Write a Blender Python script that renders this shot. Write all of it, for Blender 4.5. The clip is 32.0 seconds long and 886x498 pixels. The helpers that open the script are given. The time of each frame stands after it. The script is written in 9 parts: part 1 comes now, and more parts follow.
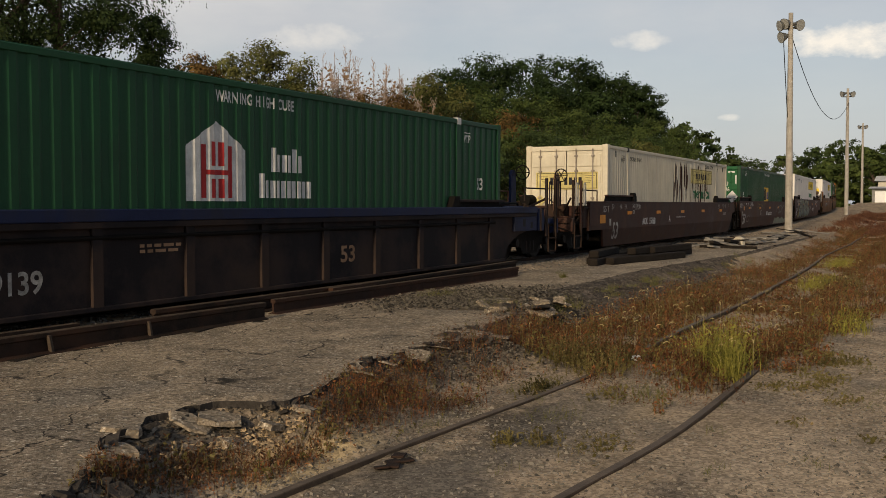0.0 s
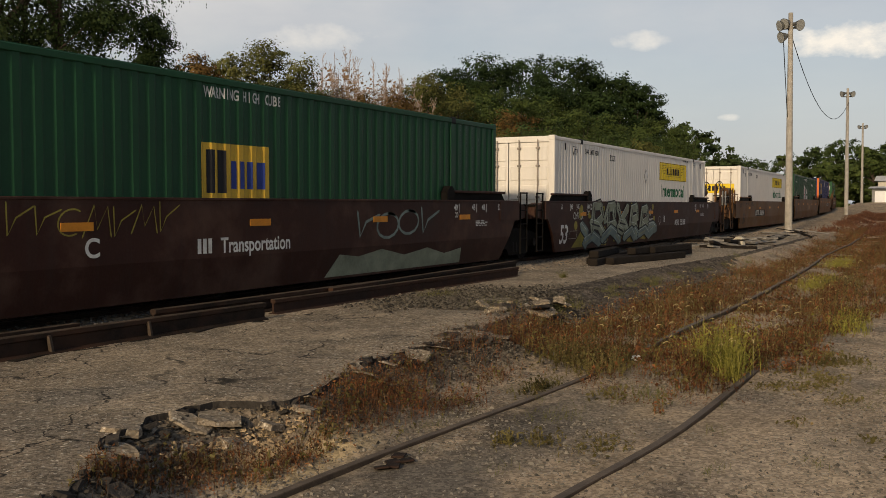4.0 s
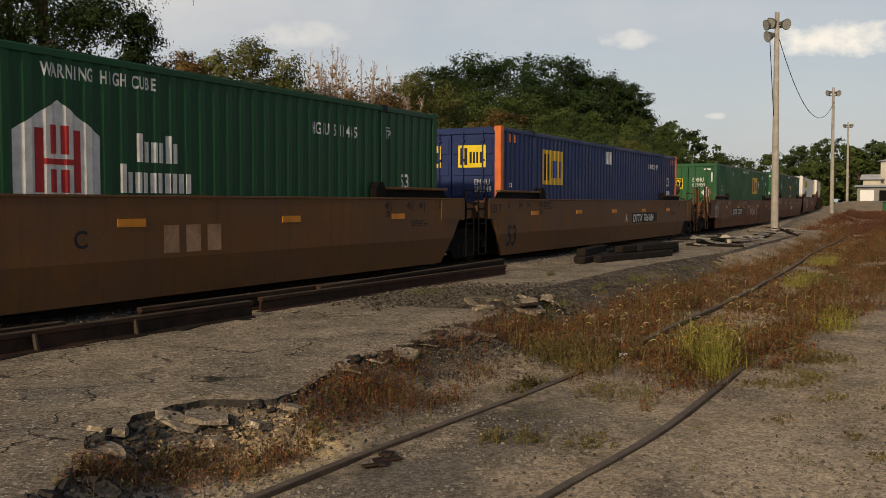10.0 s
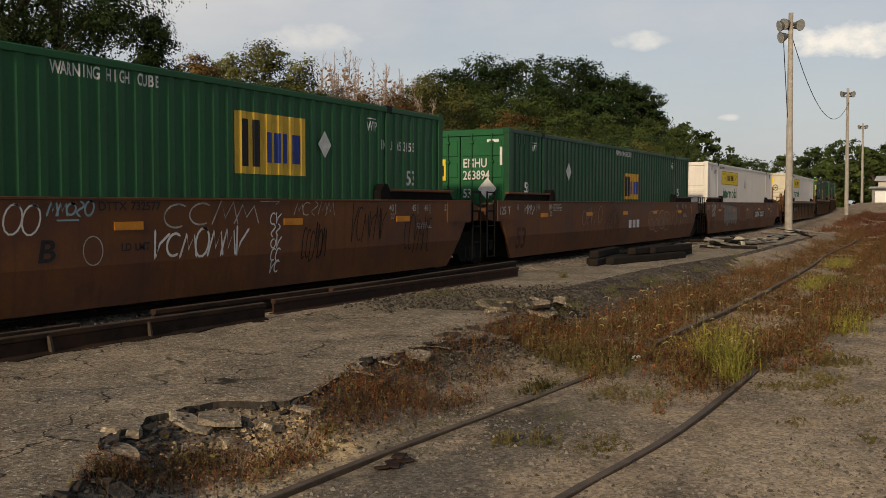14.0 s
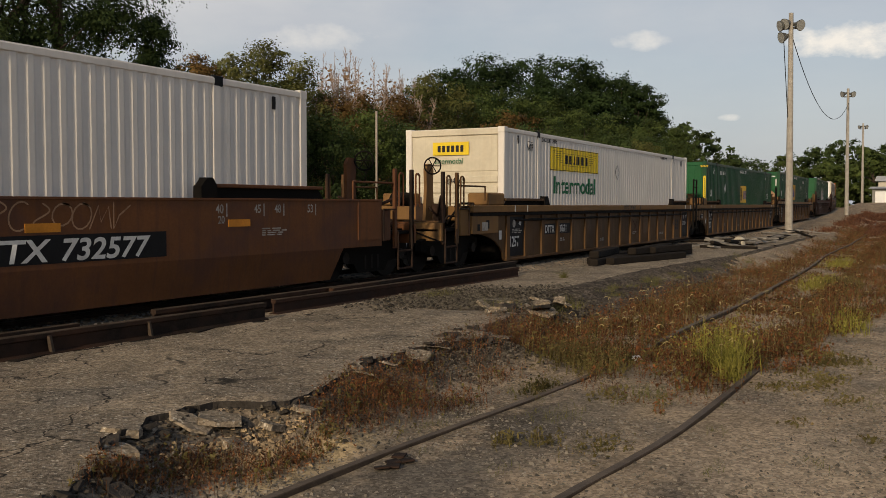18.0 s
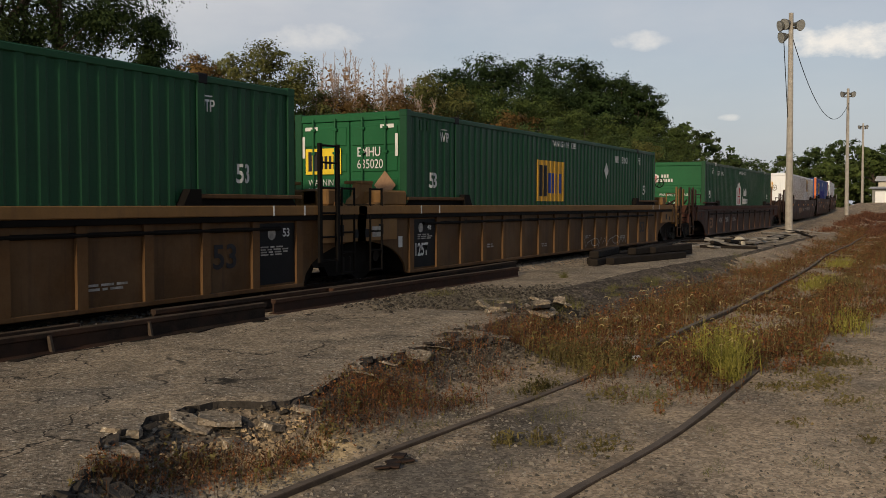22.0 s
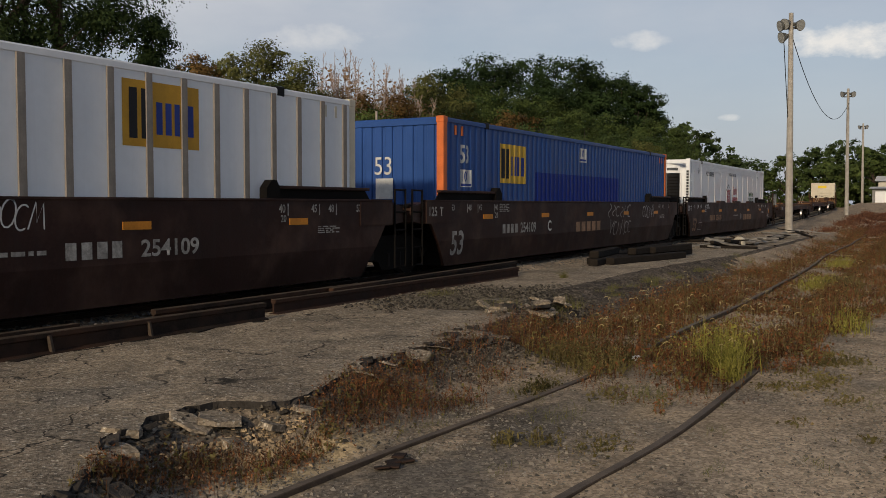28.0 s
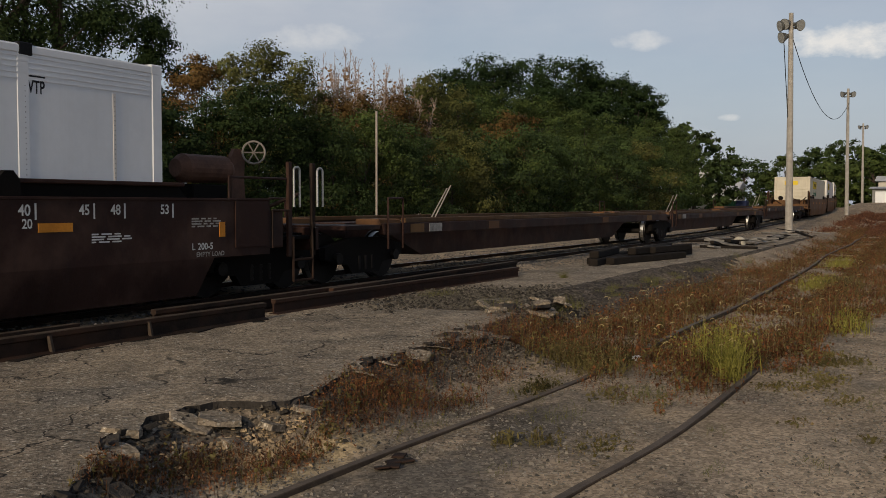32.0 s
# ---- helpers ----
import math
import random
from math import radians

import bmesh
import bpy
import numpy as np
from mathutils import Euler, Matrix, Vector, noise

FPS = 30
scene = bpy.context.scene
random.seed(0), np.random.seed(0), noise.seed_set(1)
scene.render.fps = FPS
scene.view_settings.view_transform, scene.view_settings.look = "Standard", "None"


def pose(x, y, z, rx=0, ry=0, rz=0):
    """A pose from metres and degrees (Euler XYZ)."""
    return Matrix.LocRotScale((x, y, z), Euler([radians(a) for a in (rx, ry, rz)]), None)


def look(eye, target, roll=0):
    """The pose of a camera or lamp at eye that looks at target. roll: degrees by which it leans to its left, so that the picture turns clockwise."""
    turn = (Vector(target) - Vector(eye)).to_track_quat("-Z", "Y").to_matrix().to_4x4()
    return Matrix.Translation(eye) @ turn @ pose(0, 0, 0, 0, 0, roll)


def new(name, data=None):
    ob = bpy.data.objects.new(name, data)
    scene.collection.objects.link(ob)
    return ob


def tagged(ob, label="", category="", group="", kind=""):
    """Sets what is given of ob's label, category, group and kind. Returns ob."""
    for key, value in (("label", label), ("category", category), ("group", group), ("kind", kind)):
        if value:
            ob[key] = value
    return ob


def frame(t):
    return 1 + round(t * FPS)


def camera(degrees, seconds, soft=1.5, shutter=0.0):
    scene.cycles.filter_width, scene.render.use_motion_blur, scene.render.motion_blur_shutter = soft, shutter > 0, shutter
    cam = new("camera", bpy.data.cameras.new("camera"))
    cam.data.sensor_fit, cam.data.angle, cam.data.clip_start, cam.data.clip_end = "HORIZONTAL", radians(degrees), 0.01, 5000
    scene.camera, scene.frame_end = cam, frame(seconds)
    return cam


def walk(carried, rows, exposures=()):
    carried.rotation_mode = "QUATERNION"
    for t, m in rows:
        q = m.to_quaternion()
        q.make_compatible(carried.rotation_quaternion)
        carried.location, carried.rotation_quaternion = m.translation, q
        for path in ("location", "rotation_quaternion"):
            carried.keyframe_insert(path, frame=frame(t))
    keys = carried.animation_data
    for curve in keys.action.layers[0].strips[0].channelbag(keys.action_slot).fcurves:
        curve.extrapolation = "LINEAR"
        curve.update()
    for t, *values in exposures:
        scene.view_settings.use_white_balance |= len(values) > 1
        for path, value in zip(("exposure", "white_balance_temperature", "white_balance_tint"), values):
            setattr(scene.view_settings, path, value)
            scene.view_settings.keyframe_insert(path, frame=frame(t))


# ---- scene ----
# ---- camera: on a tripod beside a freight yard, with one short pan ----
EYE = 1.85
cam = camera(51.53, 32.0, soft=0.6, shutter=0.0)


def aim(yaw, pitch, roll=0.0):
    """Yaw to the left of +y, pitch upwards, in degrees."""
    return pose(0, 0, EYE) @ pose(0, 0, 0, 0, 0, yaw) @ pose(0, 0, 0, 90 + pitch, 0, 0) @ pose(0, 0, 0, 0, 0, roll)


PAN = [(0.0, 29.046, -2.825, 0.09), (1.5, 29.046, -2.825, 0.09), (2.0, 29.09, -2.815, 0.07), (3.5, 29.09, -2.816, 0.07),
       (4.5, 28.95, -2.84, 0.08), (5.5, 28.835, -2.866, 0.09), (6.0, 28.969, -2.844, 0.09), (6.5, 29.051, -2.83, 0.09),
       (7.0, 28.003, -2.993, 0.145), (7.5, 27.072, -3.152, 0.229), (8.0, 26.424, -3.263, 0.303), (8.5, 25.936, -3.334, 0.346),
       (9.0, 25.601, -3.378, 0.332), (9.5, 25.853, -3.339, 0.337), (10.0, 28.276, -2.947, 0.147), (10.5, 29.035, -2.827, 0.075),
       (11.0, 29.057, -2.815, 0.065), (11.5, 28.952, -2.836, 0.08), (12.5, 28.908, -2.846, 0.075), (13.0, 29.057, -2.814, 0.06),
       (14.5, 29.05, -2.816, 0.07), (16.5, 29.09, -2.808, 0.08), (18.0, 29.063, -2.815, 0.08), (32.0, 29.066, -2.813, 0.08)]
walk(cam, [(t, aim(a, b, c)) for t, a, b, c in PAN], exposures=[(0.0, 0.10, 7100, 10), (14.0, 0.07, 7050, 10), (20.0, 0.0, 6780, 10), (25.0, -0.03, 6620, 10), (28.0, -0.10, 6450, 10), (32.0, -0.16, 6400, 10)])

# ---- world and sun: late afternoon, thin broken cloud, the sun low behind the camera ----
SUN_DIR = Vector((0.055, -0.92, 0.38)).normalized()
world = bpy.data.worlds.new("world")
scene.world = world
world.use_nodes = True
wn, wl = world.node_tree.nodes, world.node_tree.links
wn.clear()
sky = wn.new("ShaderNodeTexSky")
sky.sky_type = "NISHITA"
sky.sun_disc = False
sky.sun_elevation = math.asin(SUN_DIR.z)
sky.sun_rotation = math.atan2(SUN_DIR.x, SUN_DIR.y)
sky.air_density, sky.dust_density, sky.ozone_density = 1.0, 1.5, 1.5
tc = wn.new("ShaderNodeTexCoord")


def wmath(op, a, b=None, c=None):
    n = wn.new("ShaderNodeMath")
    n.operation = op
    for k, v in enumerate((a, b, c)):
        if v is None:
            continue
        if isinstance(v, (int, float)):
            n.inputs[k].default_value = v
        else:
            wl.new(v, n.inputs[k])
    return n.outputs[0]


def wnoise(scale, detail, rough, stretch, offset):
    mp = wn.new("ShaderNodeMapping")
    mp.inputs["Scale"].default_value = (scale, scale, scale * stretch)
    mp.inputs["Location"].default_value = offset
    wl.new(tc.outputs["Generated"], mp.inputs["Vector"])
    n = wn.new("ShaderNodeTexNoise")
    n.inputs["Scale"].default_value = 1.0
    n.inputs["Detail"].default_value = detail
    n.inputs["Roughness"].default_value = rough
    wl.new(mp.outputs[0], n.inputs["Vector"])
    return n.outputs["Fac"]


sep = wn.new("ShaderNodeSeparateXYZ")
wl.new(tc.outputs["Generated"], sep.inputs[0])
veil = wmath("SMOOTH_MIN", wmath("MULTIPLY_ADD", wnoise(2.2, 5, 0.55, 2.6, (3.1, 1.7, 0.4)), 3.2, -1.0), 1.0, 0.2)
veil = wmath("MAXIMUM", veil, 0.0)
height = wmath("MULTIPLY_ADD", sep.outputs["Z"], 3.0, 0.05)
height = wmath("MINIMUM", wmath("MAXIMUM", height, 0.0), 1.0)
zenith = wmath("MINIMUM", wmath("MAXIMUM", wmath("MULTIPLY_ADD", sep.outputs["Z"], 1.9, -0.45), 0.0), 1.0)
cover = wmath("MULTIPLY_ADD", veil, 0.45, wmath("MULTIPLY", height, 0.72))
cover = wmath("MULTIPLY", wmath("MINIMUM", cover, 0.94), wmath("MULTIPLY_ADD", zenith, -0.8, 1.0))
# the cloud thins out from the north-west towards the east
drift = wn.new("ShaderNodeVectorMath")
drift.operation = "DOT_PRODUCT"
wl.new(tc.outputs["Generated"], drift.inputs[0])
drift.inputs[1].default_value = (-0.8, 0.6, 0.0)
thin = wmath("MINIMUM", wmath("MAXIMUM", wmath("MULTIPLY_ADD", drift.outputs["Value"], 0.8, 0.2), 0.3), 1.0)
cover = wmath("MULTIPLY", cover, thin)
# a bluish haze lies along the whole horizon
haze = wmath("MULTIPLY", wmath("MINIMUM", wmath("MAXIMUM", wmath("MULTIPLY_ADD", sep.outputs["Z"], -2.2, 1.0), 0.0), 1.0), 0.84)
cover = wmath("MAXIMUM", cover, haze)
tone = wn.new("ShaderNodeMix")
tone.data_type = "RGBA"
tone.inputs["A"].default_value = (5.05, 5.45, 6.4, 1)
tone.inputs["B"].default_value = (8.7, 8.6, 8.5, 1)
wl.new(wmath("MULTIPLY", wnoise(5.0, 6, 0.6, 3.0, (0.3, 5.2, 2.4)), wmath("MULTIPLY_ADD", wmath("MULTIPLY", thin, height), 1.1, 0.15)), tone.inputs["Factor"])
mixed = wn.new("ShaderNodeMix")
mixed.data_type = "RGBA"
wl.new(cover, mixed.inputs["Factor"])
wl.new(sky.outputs[0], mixed.inputs["A"])
wl.new(tone.outputs["Result"], mixed.inputs["B"])


def puff(direction, size, flat, offset):
    """One small bright cumulus in the given direction: an ellipse with a ragged rim."""
    d = Vector(direction).normalized()
    side = Vector((d.y, -d.x, 0)).normalized()
    dots = []
    for axis, half in ((side, size), (Vector((0, 0, 1)), size * flat)):
        vm = wn.new("ShaderNodeVectorMath")
        vm.operation = "DOT_PRODUCT"
        wl.new(tc.outputs["Generated"], vm.inputs[0])
        vm.inputs[1].default_value = axis
        q = wmath("DIVIDE", wmath("SUBTRACT", vm.outputs["Value"], d.dot(axis)), half)
        dots.append(wmath("MULTIPLY", q, q))
    ahead = wn.new("ShaderNodeVectorMath")
    ahead.operation = "DOT_PRODUCT"
    wl.new(tc.outputs["Generated"], ahead.inputs[0])
    ahead.inputs[1].default_value = d
    r = wmath("ADD", dots[0], dots[1])
    ragged = wmath("MULTIPLY_ADD", wnoise(34.0, 5, 0.6, 1.6, offset), 3.0, -1.5)
    m = wmath("SUBTRACT", wmath("SUBTRACT", 1.0, r), ragged)
    m = wmath("MULTIPLY", wmath("MINIMUM", wmath("MAXIMUM", wmath("MULTIPLY", m, 0.9), 0.0), 1.0), wmath("GREATER_THAN", ahead.outputs["Value"], 0.3))
    return m


out_col = mixed.outputs["Result"]
for direction, size, flat, offset, gain in (((-0.085, 0.983, 0.161), 0.070, 0.26, (1, 2, 3), 0.95), ((-0.290, 0.955, 0.172), 0.032, 0.3, (4, 2, 1), 0.5),
                                            ((-0.205, 0.978, 0.090), 0.011, 0.35, (7, 1, 1), 0.5), ((-0.598, 0.80, 0.176), 0.07, 0.2, (2, 8, 3), 0.35)):
    m = wn.new("ShaderNodeMix")
    m.data_type = "RGBA"
    wl.new(wmath("MULTIPLY", puff(direction, size, flat, offset), gain), m.inputs["Factor"])
    wl.new(out_col, m.inputs["A"])
    m.inputs["B"].default_value = (10.2, 9.8, 9.2, 1)
    out_col = m.outputs["Result"]
bg = wn.new("ShaderNodeBackground")
bg.inputs["Strength"].default_value = 0.088
wl.new(out_col, bg.inputs["Color"])
wo = wn.new("ShaderNodeOutputWorld")
wl.new(bg.outputs[0], wo.inputs["Surface"])

sun = new("sun", bpy.data.lights.new("sun", "SUN"))
sun.data.energy, sun.data.angle, sun.data.color = 2.85, radians(3.0), (1.0, 0.83, 0.60)
sun.matrix_world = look(SUN_DIR * 50, (0, 0, 0))


# ---- materials ----
def mat(name, color, rough=0.8, metal=0.0, var=0.25, scale=3.0, fine=40.0, bump=0.15, tint=None, tint_amount=0.0, tint_scale=1.2, per_piece=0.0,
        streak=0.0, streak_color=(0.10, 0.05, 0.03), spec=0.10, speckle=None, cracks=0.0, patches=(), pebbles=()):
    """A worn surface: base colour with coarse and fine variation, an optional second tint in patches, runs of dirt down from above, and bump."""
    m = bpy.data.materials.new(name)
    m.use_nodes = True
    n, l = m.node_tree.nodes, m.node_tree.links
    b = n["Principled BSDF"]
    b.inputs["Roughness"].default_value, b.inputs["Metallic"].default_value = rough, metal
    b.inputs["Specular IOR Level"].default_value = spec
    co = n.new("ShaderNodeTexCoord").outputs["Object"]

    def noise_fac(s, detail, stretch=None):
        v = co
        if stretch:
            mp = n.new("ShaderNodeMapping")
            mp.inputs["Scale"].default_value = stretch
            l.new(co, mp.inputs["Vector"])
            v = mp.outputs[0]
        t = n.new("ShaderNodeTexNoise")
        t.inputs["Scale"].default_value, t.inputs["Detail"].default_value = s, detail
        t.inputs["Roughness"].default_value = 0.62
        l.new(v, t.inputs["Vector"])
        return t.outputs["Fac"]

    def blend(kind, fac, a, c):
        x = n.new("ShaderNodeMix")
        x.data_type, x.blend_type = "RGBA", kind
        if isinstance(fac, float):
            x.inputs["Factor"].default_value = fac
        else:
            l.new(fac, x.inputs["Factor"])
        for key, v in (("A", a), ("B", c)):
            if isinstance(v, tuple):
                x.inputs[key].default_value = (*v, 1)
            else:
                l.new(v, x.inputs[key])
        return x.outputs["Result"]

    def ramp(fac, lo, hi, a=0.0, c=1.0):
        x = n.new("ShaderNodeMapRange")
        x.inputs["From Min"].default_value, x.inputs["From Max"].default_value = lo, hi
        x.inputs["To Min"].default_value, x.inputs["To Max"].default_value = a, c
        l.new(fac, x.inputs["Value"])
        return x.outputs[0]

    coarse, grain = noise_fac(scale, 4), noise_fac(fine, 3)
    lo, hi = tuple(c * (1 - var) for c in color), tuple(min(1, c * (1 + var)) for c in color)
    col = blend("MIX", ramp(coarse, 0.32, 0.68), lo, hi)
    col = blend("MIX", ramp(grain, 0.35, 0.65, 0.0, 0.55), col, blend("MULTIPLY", 1.0, col, (1 - var, 1 - var, 1 - var)))
    if tint:
        col = blend("MIX", ramp(noise_fac(tint_scale, 6), 0.52 - 0.2 * tint_amount, 0.72 - 0.2 * tint_amount, 0.0, min(1.0, 0.5 + tint_amount)), col, tint)
    if streak:
        col = blend("MIX", ramp(noise_fac(1.0, 5, (7.0, 7.0, 0.35)), 0.5, 0.75, 0.0, streak), col, streak_color)
    if patches:
        wob = n.new("ShaderNodeTexNoise")
        wob.inputs["Scale"].default_value, wob.inputs["Detail"].default_value = 2.6, 6
        wob.inputs["Roughness"].default_value = 0.7
        l.new(co, wob.inputs["Vector"])
        for px0, py0, rx, ry, pc, amount in patches:
            mp = n.new("ShaderNodeMapping")
            mp.inputs["Location"].default_value = (-px0 / rx, -py0 / ry, 0)
            mp.inputs["Scale"].default_value = (1 / rx, 1 / ry, 0)
            l.new(co, mp.inputs["Vector"])
            ln = n.new("ShaderNodeVectorMath")
            ln.operation = "LENGTH"
            l.new(mp.outputs[0], ln.inputs[0])
            ad = n.new("ShaderNodeMath")
            ad.operation = "MULTIPLY_ADD"
            l.new(wob.outputs["Fac"], ad.inputs[0])
            ad.inputs[1].default_value = 2.4
            l.new(ln.outputs["Value"], ad.inputs[2])
            col = blend("MIX", ramp(ad.outputs[0], 1.7, 2.3, amount, 0.0), col, pc)
    if pebbles:
        for sc, size, pc in pebbles:
            vp = n.new("ShaderNodeTexVoronoi")
            vp.inputs["Scale"].default_value = sc
            l.new(co, vp.inputs["Vector"])
            sp = n.new("ShaderNodeSeparateColor")
            l.new(vp.outputs["Color"], sp.inputs[0])
            rad = ramp(sp.outputs[0], 0.42, 1.0, 0.0, size)
            gt = n.new("ShaderNodeMath")
            gt.operation = "LESS_THAN"
            l.new(vp.outputs["Distance"], gt.inputs[0])
            l.new(rad, gt.inputs[1])
            col = blend("MIX", gt.outputs[0], col, blend("MIX", sp.outputs[1], tuple(c * 0.25 for c in pc), pc))
    if speckle:
        vo = n.new("ShaderNodeTexVoronoi")
        vo.inputs["Scale"].default_value = speckle[0]
        l.new(co, vo.inputs["Vector"])
        hs = n.new("ShaderNodeRGBToBW")
        l.new(vo.outputs["Color"], hs.inputs[0])
        k = speckle[1]
        col = blend("MULTIPLY", 1.0, col, blend("MIX", ramp(hs.outputs[0], 0.25, 0.75), (1 - k,) * 3, (1 + k,) * 3))
        v2 = n.new("ShaderNodeTexVoronoi")
        v2.inputs["Scale"].default_value = speckle[0] * 0.31
        l.new(co, v2.inputs["Vector"])
        h2 = n.new("ShaderNodeRGBToBW")
        l.new(v2.outputs["Color"], h2.inputs[0])
        col = blend("MULTIPLY", 1.0, col, blend("MIX", ramp(h2.outputs[0], 0.3, 0.7), (1 - 0.4 * k,) * 3, (1 + 0.4 * k,) * 3))
    if cracks:
        warp = n.new("ShaderNodeTexNoise")
        warp.inputs["Scale"].default_value, warp.inputs["Detail"].default_value = 2.2, 6
        l.new(co, warp.inputs["Vector"])
        off = n.new("ShaderNodeVectorMath")
        off.operation = "MULTIPLY_ADD"
        l.new(warp.outputs["Color"], off.inputs[0])
        off.inputs[1].default_value = (0.9, 0.9, 0.0)
        l.new(co, off.inputs[2])
        for sc, wid in ((cracks, 0.010), (cracks * 2.3, 0.008)):
            ve = n.new("ShaderNodeTexVoronoi")
            ve.feature = "DISTANCE_TO_EDGE"
            ve.inputs["Scale"].default_value = sc
            l.new(off.outputs[0], ve.inputs["Vector"])
            line = ramp(ve.outputs["Distance"], wid * 0.25, wid, 1.0, 0.0)
            gate = ramp(noise_fac(0.5 if sc == cracks else 0.9, 2), 0.42, 0.55)
            mm = n.new("ShaderNodeMath")
            mm.operation = "MULTIPLY"
            l.new(line, mm.inputs[0])
            l.new(gate, mm.inputs[1])
            col = blend("MIX", mm.outputs[0], col, (0.03, 0.027, 0.023))
    if per_piece:
        info = n.new("ShaderNodeObjectInfo")
        col = blend("MULTIPLY", 1.0, col, blend("MIX", ramp(info.outputs["Random"], 0, 1), (1 - per_piece,) * 3, (1 + per_piece,) * 3))
    l.new(col, b.inputs["Base Color"])
    l.new(ramp(coarse, 0.3, 0.7, max(0.05, rough - 0.12), min(1, rough + 0.1)), b.inputs["Roughness"])
    if bump:
        bp = n.new("ShaderNodeBump")
        bp.inputs["Strength"].default_value, bp.inputs["Distance"].default_value = bump, 0.02
        l.new(grain, bp.inputs["Height"])
        l.new(bp.outputs[0], b.inputs["Normal"])
    return m


def leafmat(name, color, second, var=0.5, patch=0.0, patch_scale=0.3):
    m = mat(name, color, rough=0.7, var=0.2, scale=0.6, fine=6, bump=0.0)
    n, l = m.node_tree.nodes, m.node_tree.links
    b = n["Principled BSDF"]
    g = n.new("ShaderNodeNewGeometry")
    x = n.new("ShaderNodeMix")
    x.data_type = "RGBA"
    x.inputs["A"].default_value, x.inputs["B"].default_value = (*color, 1), (*second, 1)
    l.new(g.outputs["Random Per Island"], x.inputs["Factor"])
    old = b.inputs["Base Color"].links[0].from_socket
    y = n.new("ShaderNodeMix")
    y.data_type = "RGBA"
    y.inputs["Factor"].default_value = 1 - var
    l.new(x.outputs["Result"], y.inputs["A"])
    l.new(old, y.inputs["B"])
    if patch:
        # whole sprays are lighter or darker than their neighbours
        t = n.new("ShaderNodeTexNoise")
        t.inputs["Scale"].default_value, t.inputs["Detail"].default_value = patch_scale, 3
        l.new(n.new("ShaderNodeTexCoord").outputs["Object"], t.inputs["Vector"])
        r = n.new("ShaderNodeMapRange")
        for key, v in (("From Min", 0.35), ("From Max", 0.65), ("To Min", 1 - patch), ("To Max", 1 + patch)):
            r.inputs[key].default_value = v
        l.new(t.outputs["Fac"], r.inputs["Value"])
        q = n.new("ShaderNodeMix")
        q.data_type, q.blend_type = "RGBA", "MULTIPLY"
        q.inputs["Factor"].default_value = 1.0
        l.new(y.outputs["Result"], q.inputs["A"])
        l.new(r.outputs[0], q.inputs["B"])
        y = q
    l.new(y.outputs["Result"], b.inputs["Base Color"])
    b.inputs["Specular IOR Level"].default_value = 0.12
    tr = n.new("ShaderNodeBsdfTranslucent")
    l.new(y.outputs["Result"], tr.inputs["Color"])
    ms = n.new("ShaderNodeMixShader")
    ms.inputs[0].default_value = 0.35
    l.new(b.outputs[0], ms.inputs[1])
    l.new(tr.outputs[0], ms.inputs[2])
    l.new(ms.outputs[0], n["Material Output"].inputs["Surface"])
    return m


